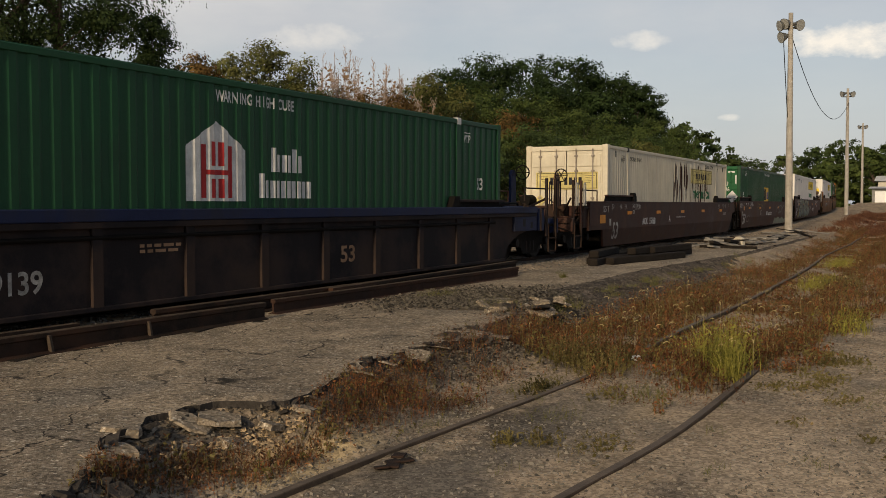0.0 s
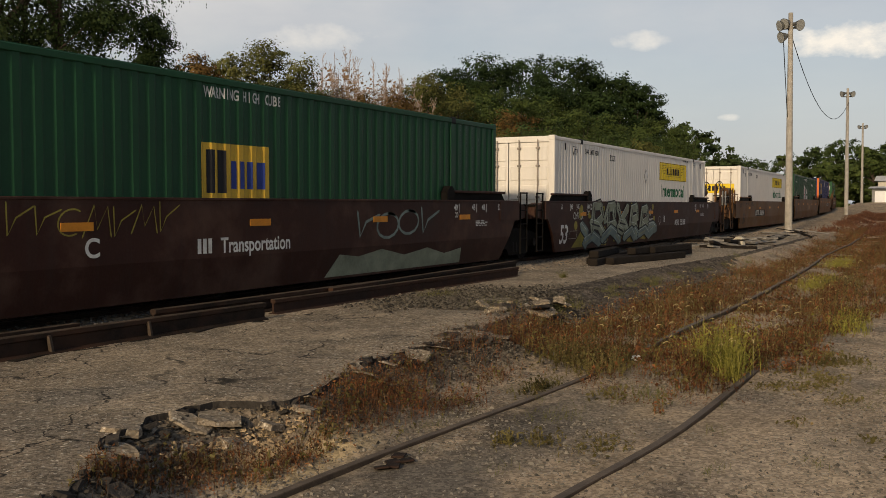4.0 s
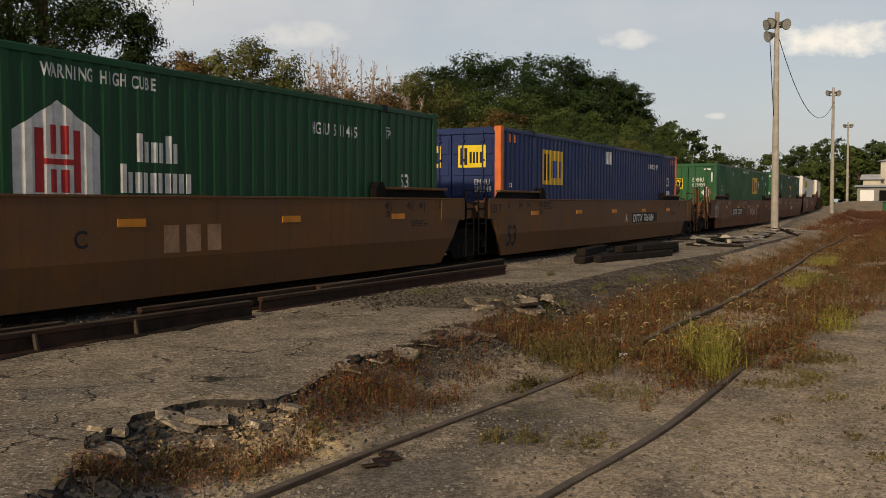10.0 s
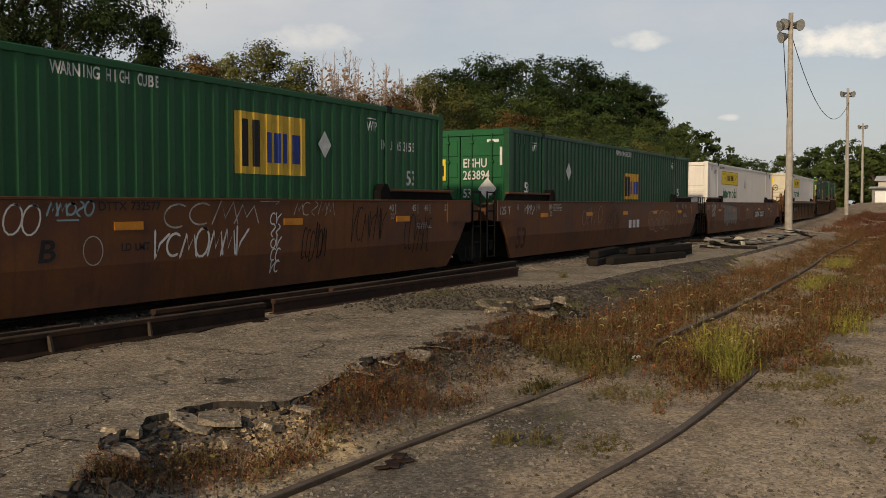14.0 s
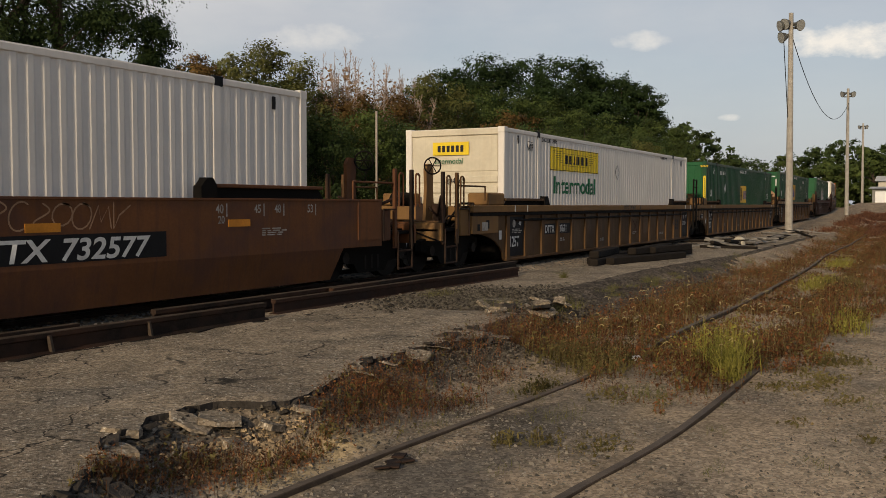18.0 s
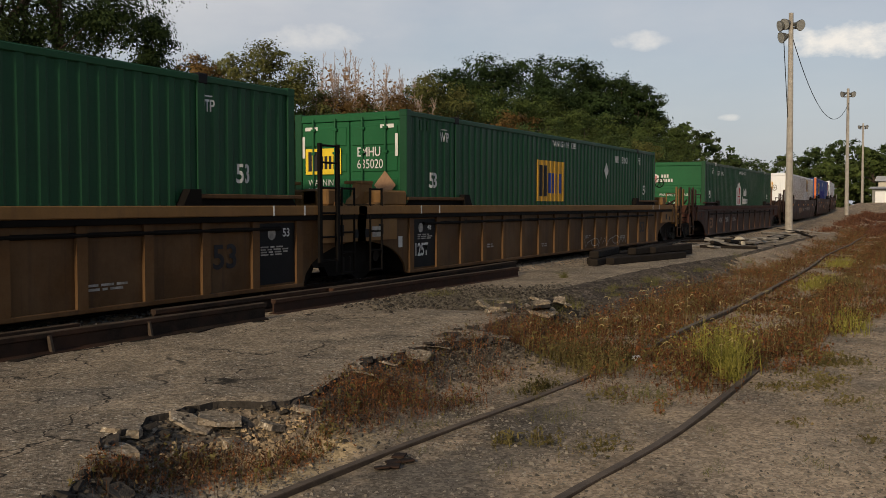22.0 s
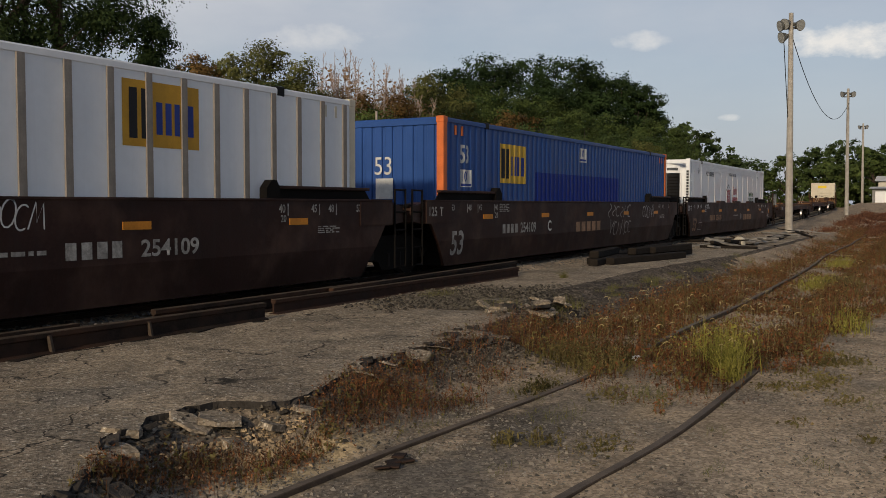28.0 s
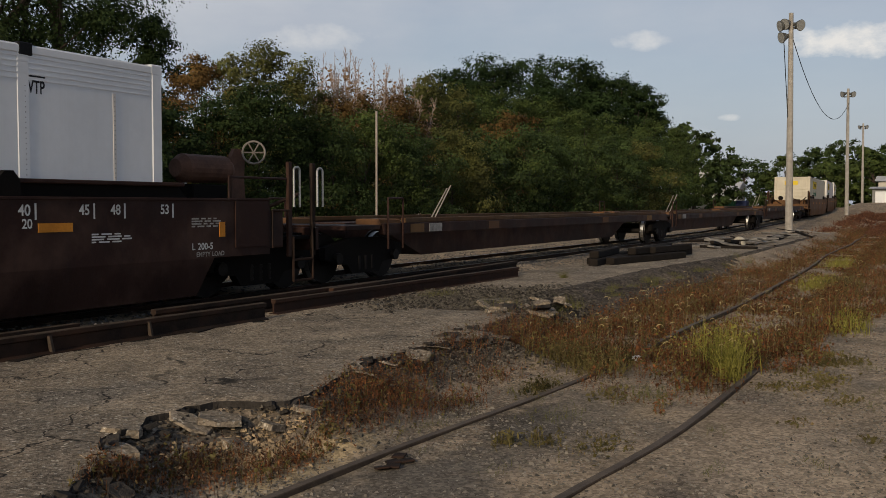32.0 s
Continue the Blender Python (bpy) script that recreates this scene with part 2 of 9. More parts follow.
M = dict(
    asphalt=mat("old_asphalt", (0.300, 0.240, 0.172), 0.95, var=0.2, scale=1.6, fine=70, bump=0.6, tint=(0.14, 0.116, 0.09), tint_amount=0.3, tint_scale=1.1, spec=0.08, speckle=(52.0, 0.34), cracks=0.55, pebbles=((42.0, 0.55, (0.50, 0.44, 0.35)), (19.0, 0.36, (0.48, 0.43, 0.35))),
                patches=[(-6.9, 13.4, 1.0, 1.3, (0.10, 0.085, 0.068), 0.6), (-6.0, 5.0, 0.5, 0.7, (0.17, 0.15, 0.125), 0.7), (-5.5, 3.9, 0.5, 0.5, (0.15, 0.13, 0.105), 0.6)]),
    asphalt_edge=mat("broken_asphalt", (0.060, 0.052, 0.045), 0.95, var=0.45, scale=6, fine=50, bump=0.7, per_piece=0.3),
    dirt=mat("yard_dirt", (0.335, 0.258, 0.178), 0.97, var=0.26, scale=1.3, fine=60, bump=0.5, tint=(0.16, 0.134, 0.105), tint_amount=0.36, tint_scale=0.9, spec=0.06, speckle=(44.0, 0.30), pebbles=((30.0, 0.26, (0.42, 0.38, 0.31)), (13.0, 0.16, (0.46, 0.41, 0.34))),
             patches=[(-3.98, 5.1, 0.27, 1.0, (0.42, 0.32, 0.18), 0.8), (-4.5, 5.4, 0.4, 1.6, (0.12, 0.095, 0.07), 0.75), (-3.1, 6.9, 0.5, 1.1, (0.05, 0.043, 0.036), 0.85), (-3.9, 7.2, 0.2, 0.9, (0.13, 0.115, 0.095), 0.7), (-1.45, 5.9, 0.28, 0.5, (0.085, 0.072, 0.06), 0.75),
                      (-3.1, 5.2, 0.6, 0.9, (0.105, 0.092, 0.076), 0.8), (-2.6, 7.9, 0.45, 0.7, (0.34, 0.26, 0.165), 0.5), (-2.85, 6.6, 0.5, 2.6, (0.165, 0.142, 0.115), 0.6), (-0.8, 6.6, 0.9, 1.6, (0.42, 0.33, 0.235), 0.65), (0.3, 10.5, 1.0, 3.0, (0.42, 0.33, 0.235), 0.7), (-4.6, 9.4, 0.4, 1.8, (0.07, 0.058, 0.046), 0.8), (-4.9, 7.2, 0.5, 1.5, (0.08, 0.066, 0.052), 0.8)]),
    bank=mat("eroded_bank", (0.115, 0.094, 0.074), 0.96, var=0.45, scale=2.6, fine=26, bump=1.0, tint=(0.055, 0.046, 0.038), tint_amount=0.4, tint_scale=1.8, spec=0.06, speckle=(40.0, 0.4), cracks=0.9),
    track_road=mat("pale_gravel_road", (0.27, 0.235, 0.185), 0.96, var=0.2, scale=0.3, fine=5, bump=0.3, tint=(0.24, 0.21, 0.165), tint_amount=0.4, tint_scale=0.25),
    gravel=mat("gravel", (0.15, 0.135, 0.115), 0.95, var=0.5, scale=9, fine=70, bump=0.8, per_piece=0.4),
    ballast=mat("ballast", (0.14, 0.13, 0.12), 0.95, var=0.5, scale=14, fine=80, bump=0.9),
    sand=mat("pale_stones", (0.41, 0.30, 0.18), 0.95, var=0.35, scale=8, fine=50, bump=0.4, per_piece=0.3),
    blue3=mat("fresh_blue_paint", (0.010, 0.028, 0.20), 0.5, var=0.12, scale=0.8, bump=0.04),
    siding=mat("dull_siding_rail", (0.085, 0.064, 0.048), 0.8, 0.2, var=0.35, scale=6, fine=60, bump=0.3),
    rail=mat("rusty_rail", (0.028, 0.020, 0.016), 0.75, 0.2, var=0.4, scale=5, fine=60, bump=0.3, tint=(0.065, 0.034, 0.022), tint_amount=0.3),
    rail_red=mat("red_rusted_rail", (0.052, 0.028, 0.020), 0.8, 0.15, var=0.4, scale=5, fine=60, bump=0.3, tint=(0.03, 0.02, 0.016), tint_amount=0.4),
    oldrail=mat("dull_old_rail", (0.135, 0.105, 0.08), 0.7, 0.3, var=0.35, scale=5, fine=60, bump=0.2),
    railtop=mat("worn_railhead", (0.30, 0.28, 0.26), 0.35, 0.9, var=0.2, scale=4, fine=60, bump=0.05),
    wood=mat("weathered_wood", (0.020, 0.016, 0.013), 0.9, var=0.4, scale=4, fine=50, bump=0.5),
    plank=mat("grey_plank", (0.21, 0.195, 0.175), 0.9, var=0.35, scale=4, fine=40, bump=0.4, per_piece=0.3),
    pole=mat("pole_wood", (0.36, 0.33, 0.29), 0.9, var=0.2, scale=3, fine=30, bump=0.4, streak=0.5, streak_color=(0.20, 0.18, 0.15)),
    steel=mat("galvanised", (0.42, 0.42, 0.41), 0.5, 0.7, var=0.2),
    dark=mat("dark_iron", (0.009, 0.0075, 0.0065), 0.8, 0.2, var=0.4, scale=5),
    wheel=mat("wheel_steel", (0.018, 0.015, 0.013), 0.6, 0.4, var=0.4, scale=6),
    tread=mat("polished_tread", (0.40, 0.39, 0.38), 0.32, 1.0, var=0.1),
    brown=mat("boxcar_brown", (0.041, 0.0165, 0.0115), 0.6, spec=0.12, var=0.25, scale=1.2, fine=30, bump=0.12, tint=(0.085, 0.05, 0.036), tint_amount=0.2, streak=0.4, streak_color=(0.035, 0.024, 0.02)),
    maroon=mat("deep_brown", (0.031, 0.015, 0.0115), 0.6, spec=0.12, var=0.25, scale=1.3, fine=30, bump=0.12, tint=(0.075, 0.042, 0.03), tint_amount=0.25, streak=0.45, streak_color=(0.03, 0.02, 0.018)),
    tan=mat("ochre_brown", (0.140, 0.066, 0.023), 0.6, spec=0.14, var=0.18, scale=0.9, fine=26, bump=0.1, tint=(0.11, 0.058, 0.032), tint_amount=0.3, streak=0.6, streak_color=(0.075, 0.042, 0.028)),
    tanred=mat("faded_rust_brown", (0.138, 0.056, 0.022), 0.6, spec=0.12, var=0.2, scale=0.9, fine=26, bump=0.1, tint=(0.085, 0.040, 0.028), tint_amount=0.3, streak=0.5, streak_color=(0.05, 0.03, 0.024)),
    ochre=mat("ochre_ribbed", (0.088, 0.045, 0.018), 0.65, spec=0.12, var=0.2, scale=1.2, fine=26, bump=0.12, tint=(0.125, 0.075, 0.038), tint_amount=0.35, tint_scale=0.7, streak=0.65, streak_color=(0.04, 0.024, 0.018)),
    ochre_pale=mat("pale_ochre_stencil", (0.125, 0.075, 0.042), 0.7, var=0.25, scale=8),
    yellow=mat("faded_yellow", (0.195, 0.108, 0.042), 0.65, var=0.18, scale=1.5, tint=(0.20, 0.11, 0.05), tint_amount=0.2, streak=0.5, streak_color=(0.12, 0.07, 0.04)),
    gear_dark=mat("grimy_gear", (0.030, 0.020, 0.015), 0.75, var=0.35, scale=4, tint=(0.06, 0.032, 0.022), tint_amount=0.3),
    # brown lightened to put the sun into the reservoir and brake stand
    gear=mat("sunlit_brown_gear", (0.12, 0.065, 0.045), 0.65, var=0.3, scale=4, streak=0.3),
    chord_red=mat("red_brown_chord", (0.062, 0.025, 0.017), 0.7, var=0.25, scale=1.5, streak=0.3),
    navy=mat("navy_car", (0.014, 0.021, 0.060), 0.55, var=0.25, scale=1.2, tint=(0.02, 0.022, 0.035), tint_amount=0.3, streak=0.3, streak_color=(0.03, 0.025, 0.02)),
    navyside=mat("grimy_navy", (0.020, 0.016, 0.017), 0.75, var=0.3, scale=1.2, tint=(0.045, 0.03, 0.024), tint_amount=0.4),
    graphite=mat("graphite_plastic", (0.055, 0.06, 0.065), 0.45, var=0.12, spec=0.4),
    black=mat("black_paint", (0.013, 0.013, 0.014), 0.6, var=0.3),
    green=mat("container_green", (0.013, 0.060, 0.027), 0.5, spec=0.16, var=0.15, scale=0.8, fine=18, bump=0.04, streak=0.12, streak_color=(0.03, 0.06, 0.03)),
    # brighter copy of the green: sunlight painted into container ends; also the skip's colour
    green2=mat("sunlit_end_and_skip_green", (0.014, 0.096, 0.036), 0.5, spec=0.15, var=0.12, scale=0.8, fine=18, bump=0.04, streak=0.12, streak_color=(0.04, 0.08, 0.04)),
    green3=mat("container_leaf_green", (0.020, 0.088, 0.036), 0.5, spec=0.16, var=0.14, scale=0.8, fine=18, bump=0.04, streak=0.15, streak_color=(0.05, 0.07, 0.04)),
    blue=mat("container_blue", (0.018, 0.031, 0.100), 0.5, spec=0.16, var=0.15, scale=0.8, bump=0.04, streak=0.12, streak_color=(0.03, 0.04, 0.1)),
    blue2=mat("container_light_blue", (0.024, 0.070, 0.235), 0.45, spec=0.18, var=0.15, scale=0.8, bump=0.04, streak=0.15, streak_color=(0.04, 0.07, 0.2)),
    orange=mat("orange_post", (0.62, 0.16, 0.05), 0.5, var=0.15, streak=0.15),
    white=mat("container_white", (0.71, 0.665, 0.605), 0.5, spec=0.2, var=0.06, scale=0.8, fine=14, bump=0.03, streak=0.22, streak_color=(0.40, 0.37, 0.33)),
    ivory=mat("stained_cream", (0.57, 0.515, 0.40), 0.6, spec=0.2, var=0.12, scale=1.0, fine=14, bump=0.05, streak=0.4, streak_color=(0.42, 0.33, 0.22)),
    smooth=mat("white_sheet", (0.76, 0.77, 0.78), 0.4, var=0.05, scale=0.7, fine=10, bump=0.02, streak=0.12, streak_color=(0.5, 0.48, 0.45)),
    hatpost=mat("galvanised_post", (0.30, 0.26, 0.22), 0.55, 0.3, var=0.2, streak=0.5, streak_color=(0.16, 0.13, 0.10)),
    letter_white=mat("white_lettering", (0.58, 0.575, 0.55), 0.6, var=0.15, scale=6),
    letter_dim=mat("worn_white_lettering", (0.34, 0.32, 0.29), 0.7, var=0.4, scale=8),
    letter_black=mat("black_lettering", (0.025, 0.025, 0.028), 0.6, var=0.2),
    letter_green=mat("green_lettering", (0.018, 0.13, 0.055), 0.5, var=0.15),
    letter_red=mat("red_lettering", (0.38, 0.035, 0.035), 0.5, var=0.15),
    letter_blue=mat("blue_lettering", (0.035, 0.06, 0.25), 0.5, var=0.15),
    letter_tan=mat("tan_lettering", (0.33, 0.20, 0.12), 0.7, var=0.3),
    faded_sign=mat("faded_yellow_sign", (0.55, 0.46, 0.19), 0.6, var=0.2, streak=0.3),
    lamp_grey=mat("lamp_grey", (0.13, 0.13, 0.12), 0.5, 0.3, var=0.35, spec=0.4),
    lamp_lens=mat("dull_lens", (0.30, 0.30, 0.28), 0.2, var=0.1, bump=0.0, spec=0.5),
    logo_yellow=mat("logo_yellow", (0.72, 0.52, 0.04), 0.5, var=0.08, streak=0.1),
    logo_amber=mat("logo_amber", (0.60, 0.38, 0.055), 0.5, var=0.12, streak=0.15),
    logo_ochre=mat("logo_ochre", (0.55, 0.30, 0.04), 0.5, var=0.12, streak=0.15),
    amber=mat("amber_reflector", (0.55, 0.22, 0.03), 0.45, var=0.2),
    glass=mat("dark_glass", (0.03, 0.035, 0.04), 0.15, var=0.1, bump=0.0),
    plaster=mat("cream_wall", (0.47, 0.43, 0.35), 0.85, var=0.1, scale=0.3),
    redwall=mat("red_shed", (0.42, 0.10, 0.055), 0.8, var=0.12, scale=0.4),
    greywall=mat("grey_shed", (0.22, 0.22, 0.21), 0.85, var=0.2, scale=0.4),
    roof=mat("pale_roof", (0.45, 0.45, 0.46), 0.7, var=0.12, scale=0.4),
    bark=mat("bark", (0.075, 0.058, 0.045), 0.95, var=0.35, scale=3, fine=18, bump=0.6),
    twig=mat("bare_twigs", (0.34, 0.27, 0.235), 0.95, var=0.3, bump=0.0),
    rustpaint=mat("rust_stain", (0.045, 0.022, 0.014), 0.85, var=0.4, scale=6),
    graf_silver=mat("silver_spray", (0.125, 0.115, 0.105), 0.5, 0.2, var=0.25, scale=2, spec=0.4),
    graf_glint=mat("spray_glint", (0.42, 0.46, 0.42), 0.6, var=0.2),
    graf_black=mat("spray_black", (0.012, 0.012, 0.013), 0.6, var=0.3),
    graf_faint=mat("faint_tan_spray", (0.16, 0.085, 0.05), 0.7, var=0.3, scale=3),
    graf_sky=mat("pale_blue_spray", (0.22, 0.33, 0.36), 0.6, var=0.2),
    graf_grey=mat("spray_grey", (0.22, 0.24, 0.175), 0.6, var=0.25, scale=3),
    graf_teal=mat("spray_teal", (0.16, 0.205, 0.19), 0.6, var=0.3, scale=3),
    graf_olive=mat("spray_olive", (0.24, 0.20, 0.045), 0.6, var=0.3, scale=3),
)
L = dict(
    oak=leafmat("oak_and_shaded_leaves", (0.030, 0.050, 0.016), (0.055, 0.075, 0.021), patch=0.35, patch_scale=0.5),
    maple=leafmat("bush_leaves", (0.058, 0.086, 0.024), (0.115, 0.135, 0.036), patch=0.4, patch_scale=0.7),
    olive=leafmat("olive_leaves", (0.095, 0.100, 0.030), (0.16, 0.150, 0.046), patch=0.4, patch_scale=0.6),
    autumn=leafmat("autumn_leaves", (0.13, 0.085, 0.030), (0.24, 0.125, 0.04), patch=0.4, patch_scale=0.6),
    # olive leaves with the sun on the treetops put into their colour
    sunlit_olive=leafmat("sunlit_olive_leaves", (0.115, 0.12, 0.038), (0.20, 0.185, 0.06), patch=0.4, patch_scale=0.6),
    hill=leafmat("hill_leaves", (0.028, 0.049, 0.015), (0.043, 0.066, 0.020), 0.4, patch=0.45, patch_scale=0.3),
    sapling=leafmat("sapling_leaves", (0.050, 0.076, 0.024), (0.082, 0.105, 0.034), 0.4, patch=0.45, patch_scale=0.6),
    pebble=leafmat("pebbles", (0.085, 0.075, 0.062), (0.38, 0.33, 0.265), 0.95),
    rubble=leafmat("dark_rubble", (0.03, 0.026, 0.022), (0.20, 0.175, 0.14), 0.9),
    faded=leafmat("faded_leaves", (0.22, 0.13, 0.07), (0.36, 0.25, 0.16), 0.8),
    seed=leafmat("seed_heads", (0.42, 0.33, 0.15), (0.60, 0.50, 0.27), 0.8),
    sage=leafmat("dull_olive_weed", (0.10, 0.085, 0.03), (0.20, 0.16, 0.06), 0.8, patch=0.5, patch_scale=1.3),
    dead=leafmat("dead_stems", (0.030, 0.022, 0.016), (0.13, 0.10, 0.075), 0.9),
    far_weed=leafmat("far_red_weed", (0.085, 0.036, 0.024), (0.22, 0.105, 0.055), 0.85, patch=0.4, patch_scale=0.5),
    weed=leafmat("red_weed", (0.060, 0.028, 0.015), (0.30, 0.122, 0.048), 0.85, patch=0.55, patch_scale=1.6),
    straw=leafmat("straw", (0.30, 0.21, 0.095), (0.12, 0.085, 0.035), 0.85, patch=0.4, patch_scale=1.6),
    grass=leafmat("yellow_grass", (0.17, 0.16, 0.03), (0.37, 0.33, 0.08), 0.85, patch=0.4, patch_scale=3.0),
    lowgreen=leafmat("low_green", (0.12, 0.125, 0.04), (0.20, 0.17, 0.06), 0.7),
)


# ---- mesh helpers ----
def box(bm, x0, x1, y0, y1, z0, z1, bevel=0.0):
    g = bmesh.ops.create_cube(bm, size=1)
    bmesh.ops.transform(bm, matrix=Matrix.Translation(((x0 + x1) / 2, (y0 + y1) / 2, (z0 + z1) / 2)) @ Matrix.Diagonal((abs(x1 - x0), abs(y1 - y0), abs(z1 - z0), 1)), verts=g["verts"])
    if bevel:
        bmesh.ops.bevel(bm, geom=list({e for v in g["verts"] for e in v.link_edges}), offset=bevel, segments=1, affect="EDGES")
    return bm


def rod(bm, a, b, r, n=8, r2=None):
    a, b = Vector(a), Vector(b)
    g = bmesh.ops.create_cone(bm, cap_ends=True, segments=n, radius1=r, radius2=r if r2 is None else r2, depth=(b - a).length)
    q = Vector((0, 0, 1)).rotation_difference(b - a).to_matrix().to_4x4()
    bmesh.ops.transform(bm, matrix=Matrix.Translation((a + b) / 2) @ q, verts=g["verts"])
    return bm


def pipe(bm, pts, r, n=6):
    for a, b in zip(pts, pts[1:]):
        rod(bm, a, b, r, n)
    return bm


def prism(bm, pts, x0, x1):
    """A plate with the outline pts in (y, z), from x0 to x1."""
    a = [bm.verts.new((x0, y, z)) for y, z in pts]
    b = [bm.verts.new((x1, y, z)) for y, z in pts]
    fs = [bm.faces.new(a), bm.faces.new(b[::-1])]
    for i in range(len(pts)):
        j = (i + 1) % len(pts)
        fs.append(bm.faces.new((a[i], b[i], b[j], a[j])))
    bmesh.ops.recalc_face_normals(bm, faces=fs)
    return bm


def sweep(bm, prof, path, closed=True):
    """A profile of (across, up) carried along a path of (x, y, z) that runs roughly along y."""
    rings = []
    for i, p in enumerate(path):
        a, b = Vector(path[max(0, i - 1)]), Vector(path[min(len(path) - 1, i + 1)])
        d = (b - a).normalized()
        side = Vector((d.y, -d.x, 0)).normalized()
        rings.append([bm.verts.new(Vector(p) + side * u + Vector((0, 0, w))) for u, w in prof])
    fs = []
    for r, q in zip(rings, rings[1:]):
        for i in range(len(prof) if closed else len(prof) - 1):
            j = (i + 1) % len(prof)
            fs.append(bm.faces.new((r[i], r[j], q[j], q[i])))
    if closed:
        fs += [bm.faces.new(rings[0][::-1]), bm.faces.new(rings[-1])]
    bmesh.ops.recalc_face_normals(bm, faces=fs)
    return bm


def mesh_of(name, bm, material):
    me = bpy.data.meshes.new(name)
    bm.to_mesh(me)
    bm.free()
    me.materials.append(material)
    return me


def part(name, bm, material, parent=None, label="", at=None):
    ob = new(name, bm if isinstance(bm, bpy.types.Mesh) else mesh_of(name, bm, material))
    ob.parent = parent
    if at is not None:
        ob.matrix_basis = at
    if label:
        ob["label"] = label
    return ob


def raw(name, verts, faces, material):
    me = bpy.data.meshes.new(name)
    me.from_pydata(verts, [], faces)
    me.materials.append(material)
    return me


def quads(name, pts, material):
    """Loose faces from an array (n, corners, 3)."""
    pts = np.asarray(pts, dtype=np.float32)
    n, k = pts.shape[:2]
    me = bpy.data.meshes.new(name)
    me.vertices.add(n * k)
    me.vertices.foreach_set("co", pts.ravel())
    me.loops.add(n * k)
    me.loops.foreach_set("vertex_index", np.arange(n * k, dtype=np.int32))
    me.polygons.add(n)
    me.polygons.foreach_set("loop_start", np.arange(0, n * k, k, dtype=np.int32))
    me.update(calc_edges=True)
    me.materials.append(material)
    return me


def letters(body, size, squeeze=1.0, bold=0.0):
    """A bmesh of flat lettering in (x, y), its lower left at the origin, capitals of the given height."""
    c = bpy.data.curves.new("lettering", "FONT")
    c.body, c.size, c.offset = body, size / 0.69, bold * size
    ob = bpy.data.objects.new("lettering", c)
    bm = bmesh.new()
    bm.from_mesh(ob.to_mesh())
    ob.to_mesh_clear()
    bpy.data.objects.remove(ob)
    bpy.data.curves.remove(c)
    bmesh.ops.transform(bm, matrix=Matrix.Diagonal((squeeze, 1, 1, 1)), verts=bm.verts)
    return bm


SIDE = Matrix(((0, 0, 1, 0), (1, 0, 0, 0), (0, 1, 0, 0), (0, 0, 0, 1)))    # flat (x, y) onto a wall that faces +x
FRONT = Matrix(((1, 0, 0, 0), (0, 0, -1, 0), (0, 1, 0, 0), (0, 0, 0, 1)))  # flat (x, y) onto a wall that faces -y


def flat_rects(rects):
    bm = bmesh.new()
    for x0, y0, x1, y1 in rects:
        bm.faces.new([bm.verts.new(v) for v in ((x0, y0, 0), (x1, y0, 0), (x1, y1, 0), (x0, y1, 0))])
    return bm


def flat_poly(pts, bm=None):
    bm = bm or bmesh.new()
    bm.faces.new([bm.verts.new((x, y, 0)) for x, y in pts])
    return bm
# ---- the ground: one sheet, with the track bed raised a little over the yard ----
RAIL_Z = 0.50          # top of the main track's rails
TRACK_X = -10.155      # centre of the main track
BEND, RADIUS = 38.0, 900.0


def lerp(x, a, b):
    t = min(1.0, max(0.0, (x - a) / (b - a)))
    return t * t * (3 - 2 * t)


def track_x(s):
    return TRACK_X - (max(0.0, s - BEND) ** 2) / (2 * RADIUS)


def siding_x(s):
    """Centre of the weed-grown siding."""
    return -2.92 + 0.31 * lerp(s, 3.8, 10) + 0.05 * lerp(s, 10, 13) - 0.16 * lerp(s, 19, 26) - 0.45 * lerp(s, 25, 37) - max(0.0, s - 34) ** 2 / 1500


def jag(s, step, seed):
    """A jagged line with sharp corners at uneven places, -1 to 1."""
    def hashed(q, salt):
        return 2 * ((math.sin(q * 12.9898 + seed * 78.233 + salt * 37.7) * 43758.5453) % 1.0) - 1
    k = math.floor(s / step)
    knots = [((q + 0.4 * hashed(q, 0)) * step, hashed(q, 1)) for q in (k - 1, k, k + 1, k + 2)]
    for (a, u), (b, v) in zip(knots, knots[1:]):
        if a <= s <= b:
            return u + (v - u) * (s - a) / (b - a)
    return knots[1][1]


def edge_x(s):
    """The broken edge of the old paved apron: it runs out towards the siding near the camera, has lost a bite, and draws back further on."""
    near = 1 - 0.8 * lerp(s, 10, 13)
    base = -4.05 - 0.88 * lerp(s, 2.9, 4.5) + 0.42 * lerp(s, 5.3, 5.6) - 0.47 * lerp(s, 5.8, 7.6) + 0.34 * math.exp(-((s - 9.45) / 0.5) ** 2) - 0.16 * lerp(s, 9.8, 10.8)
    return base + near * (0.10 * jag(s, 0.40, 1.3) + 0.04 * jag(s, 0.12, 2.7)) - 0.012 * max(0, s - 14)


def bank_w(y):
    """How far the apron's edge has slumped into a rounded bank, 0 to 1."""
    return lerp(y, 10.8, 14.2) * (1 - 0.65 * lerp(y, 20, 30))


def rise(y):
    return 0.010 * max(0.0, y - 45.0) if y < 145 else 1.0


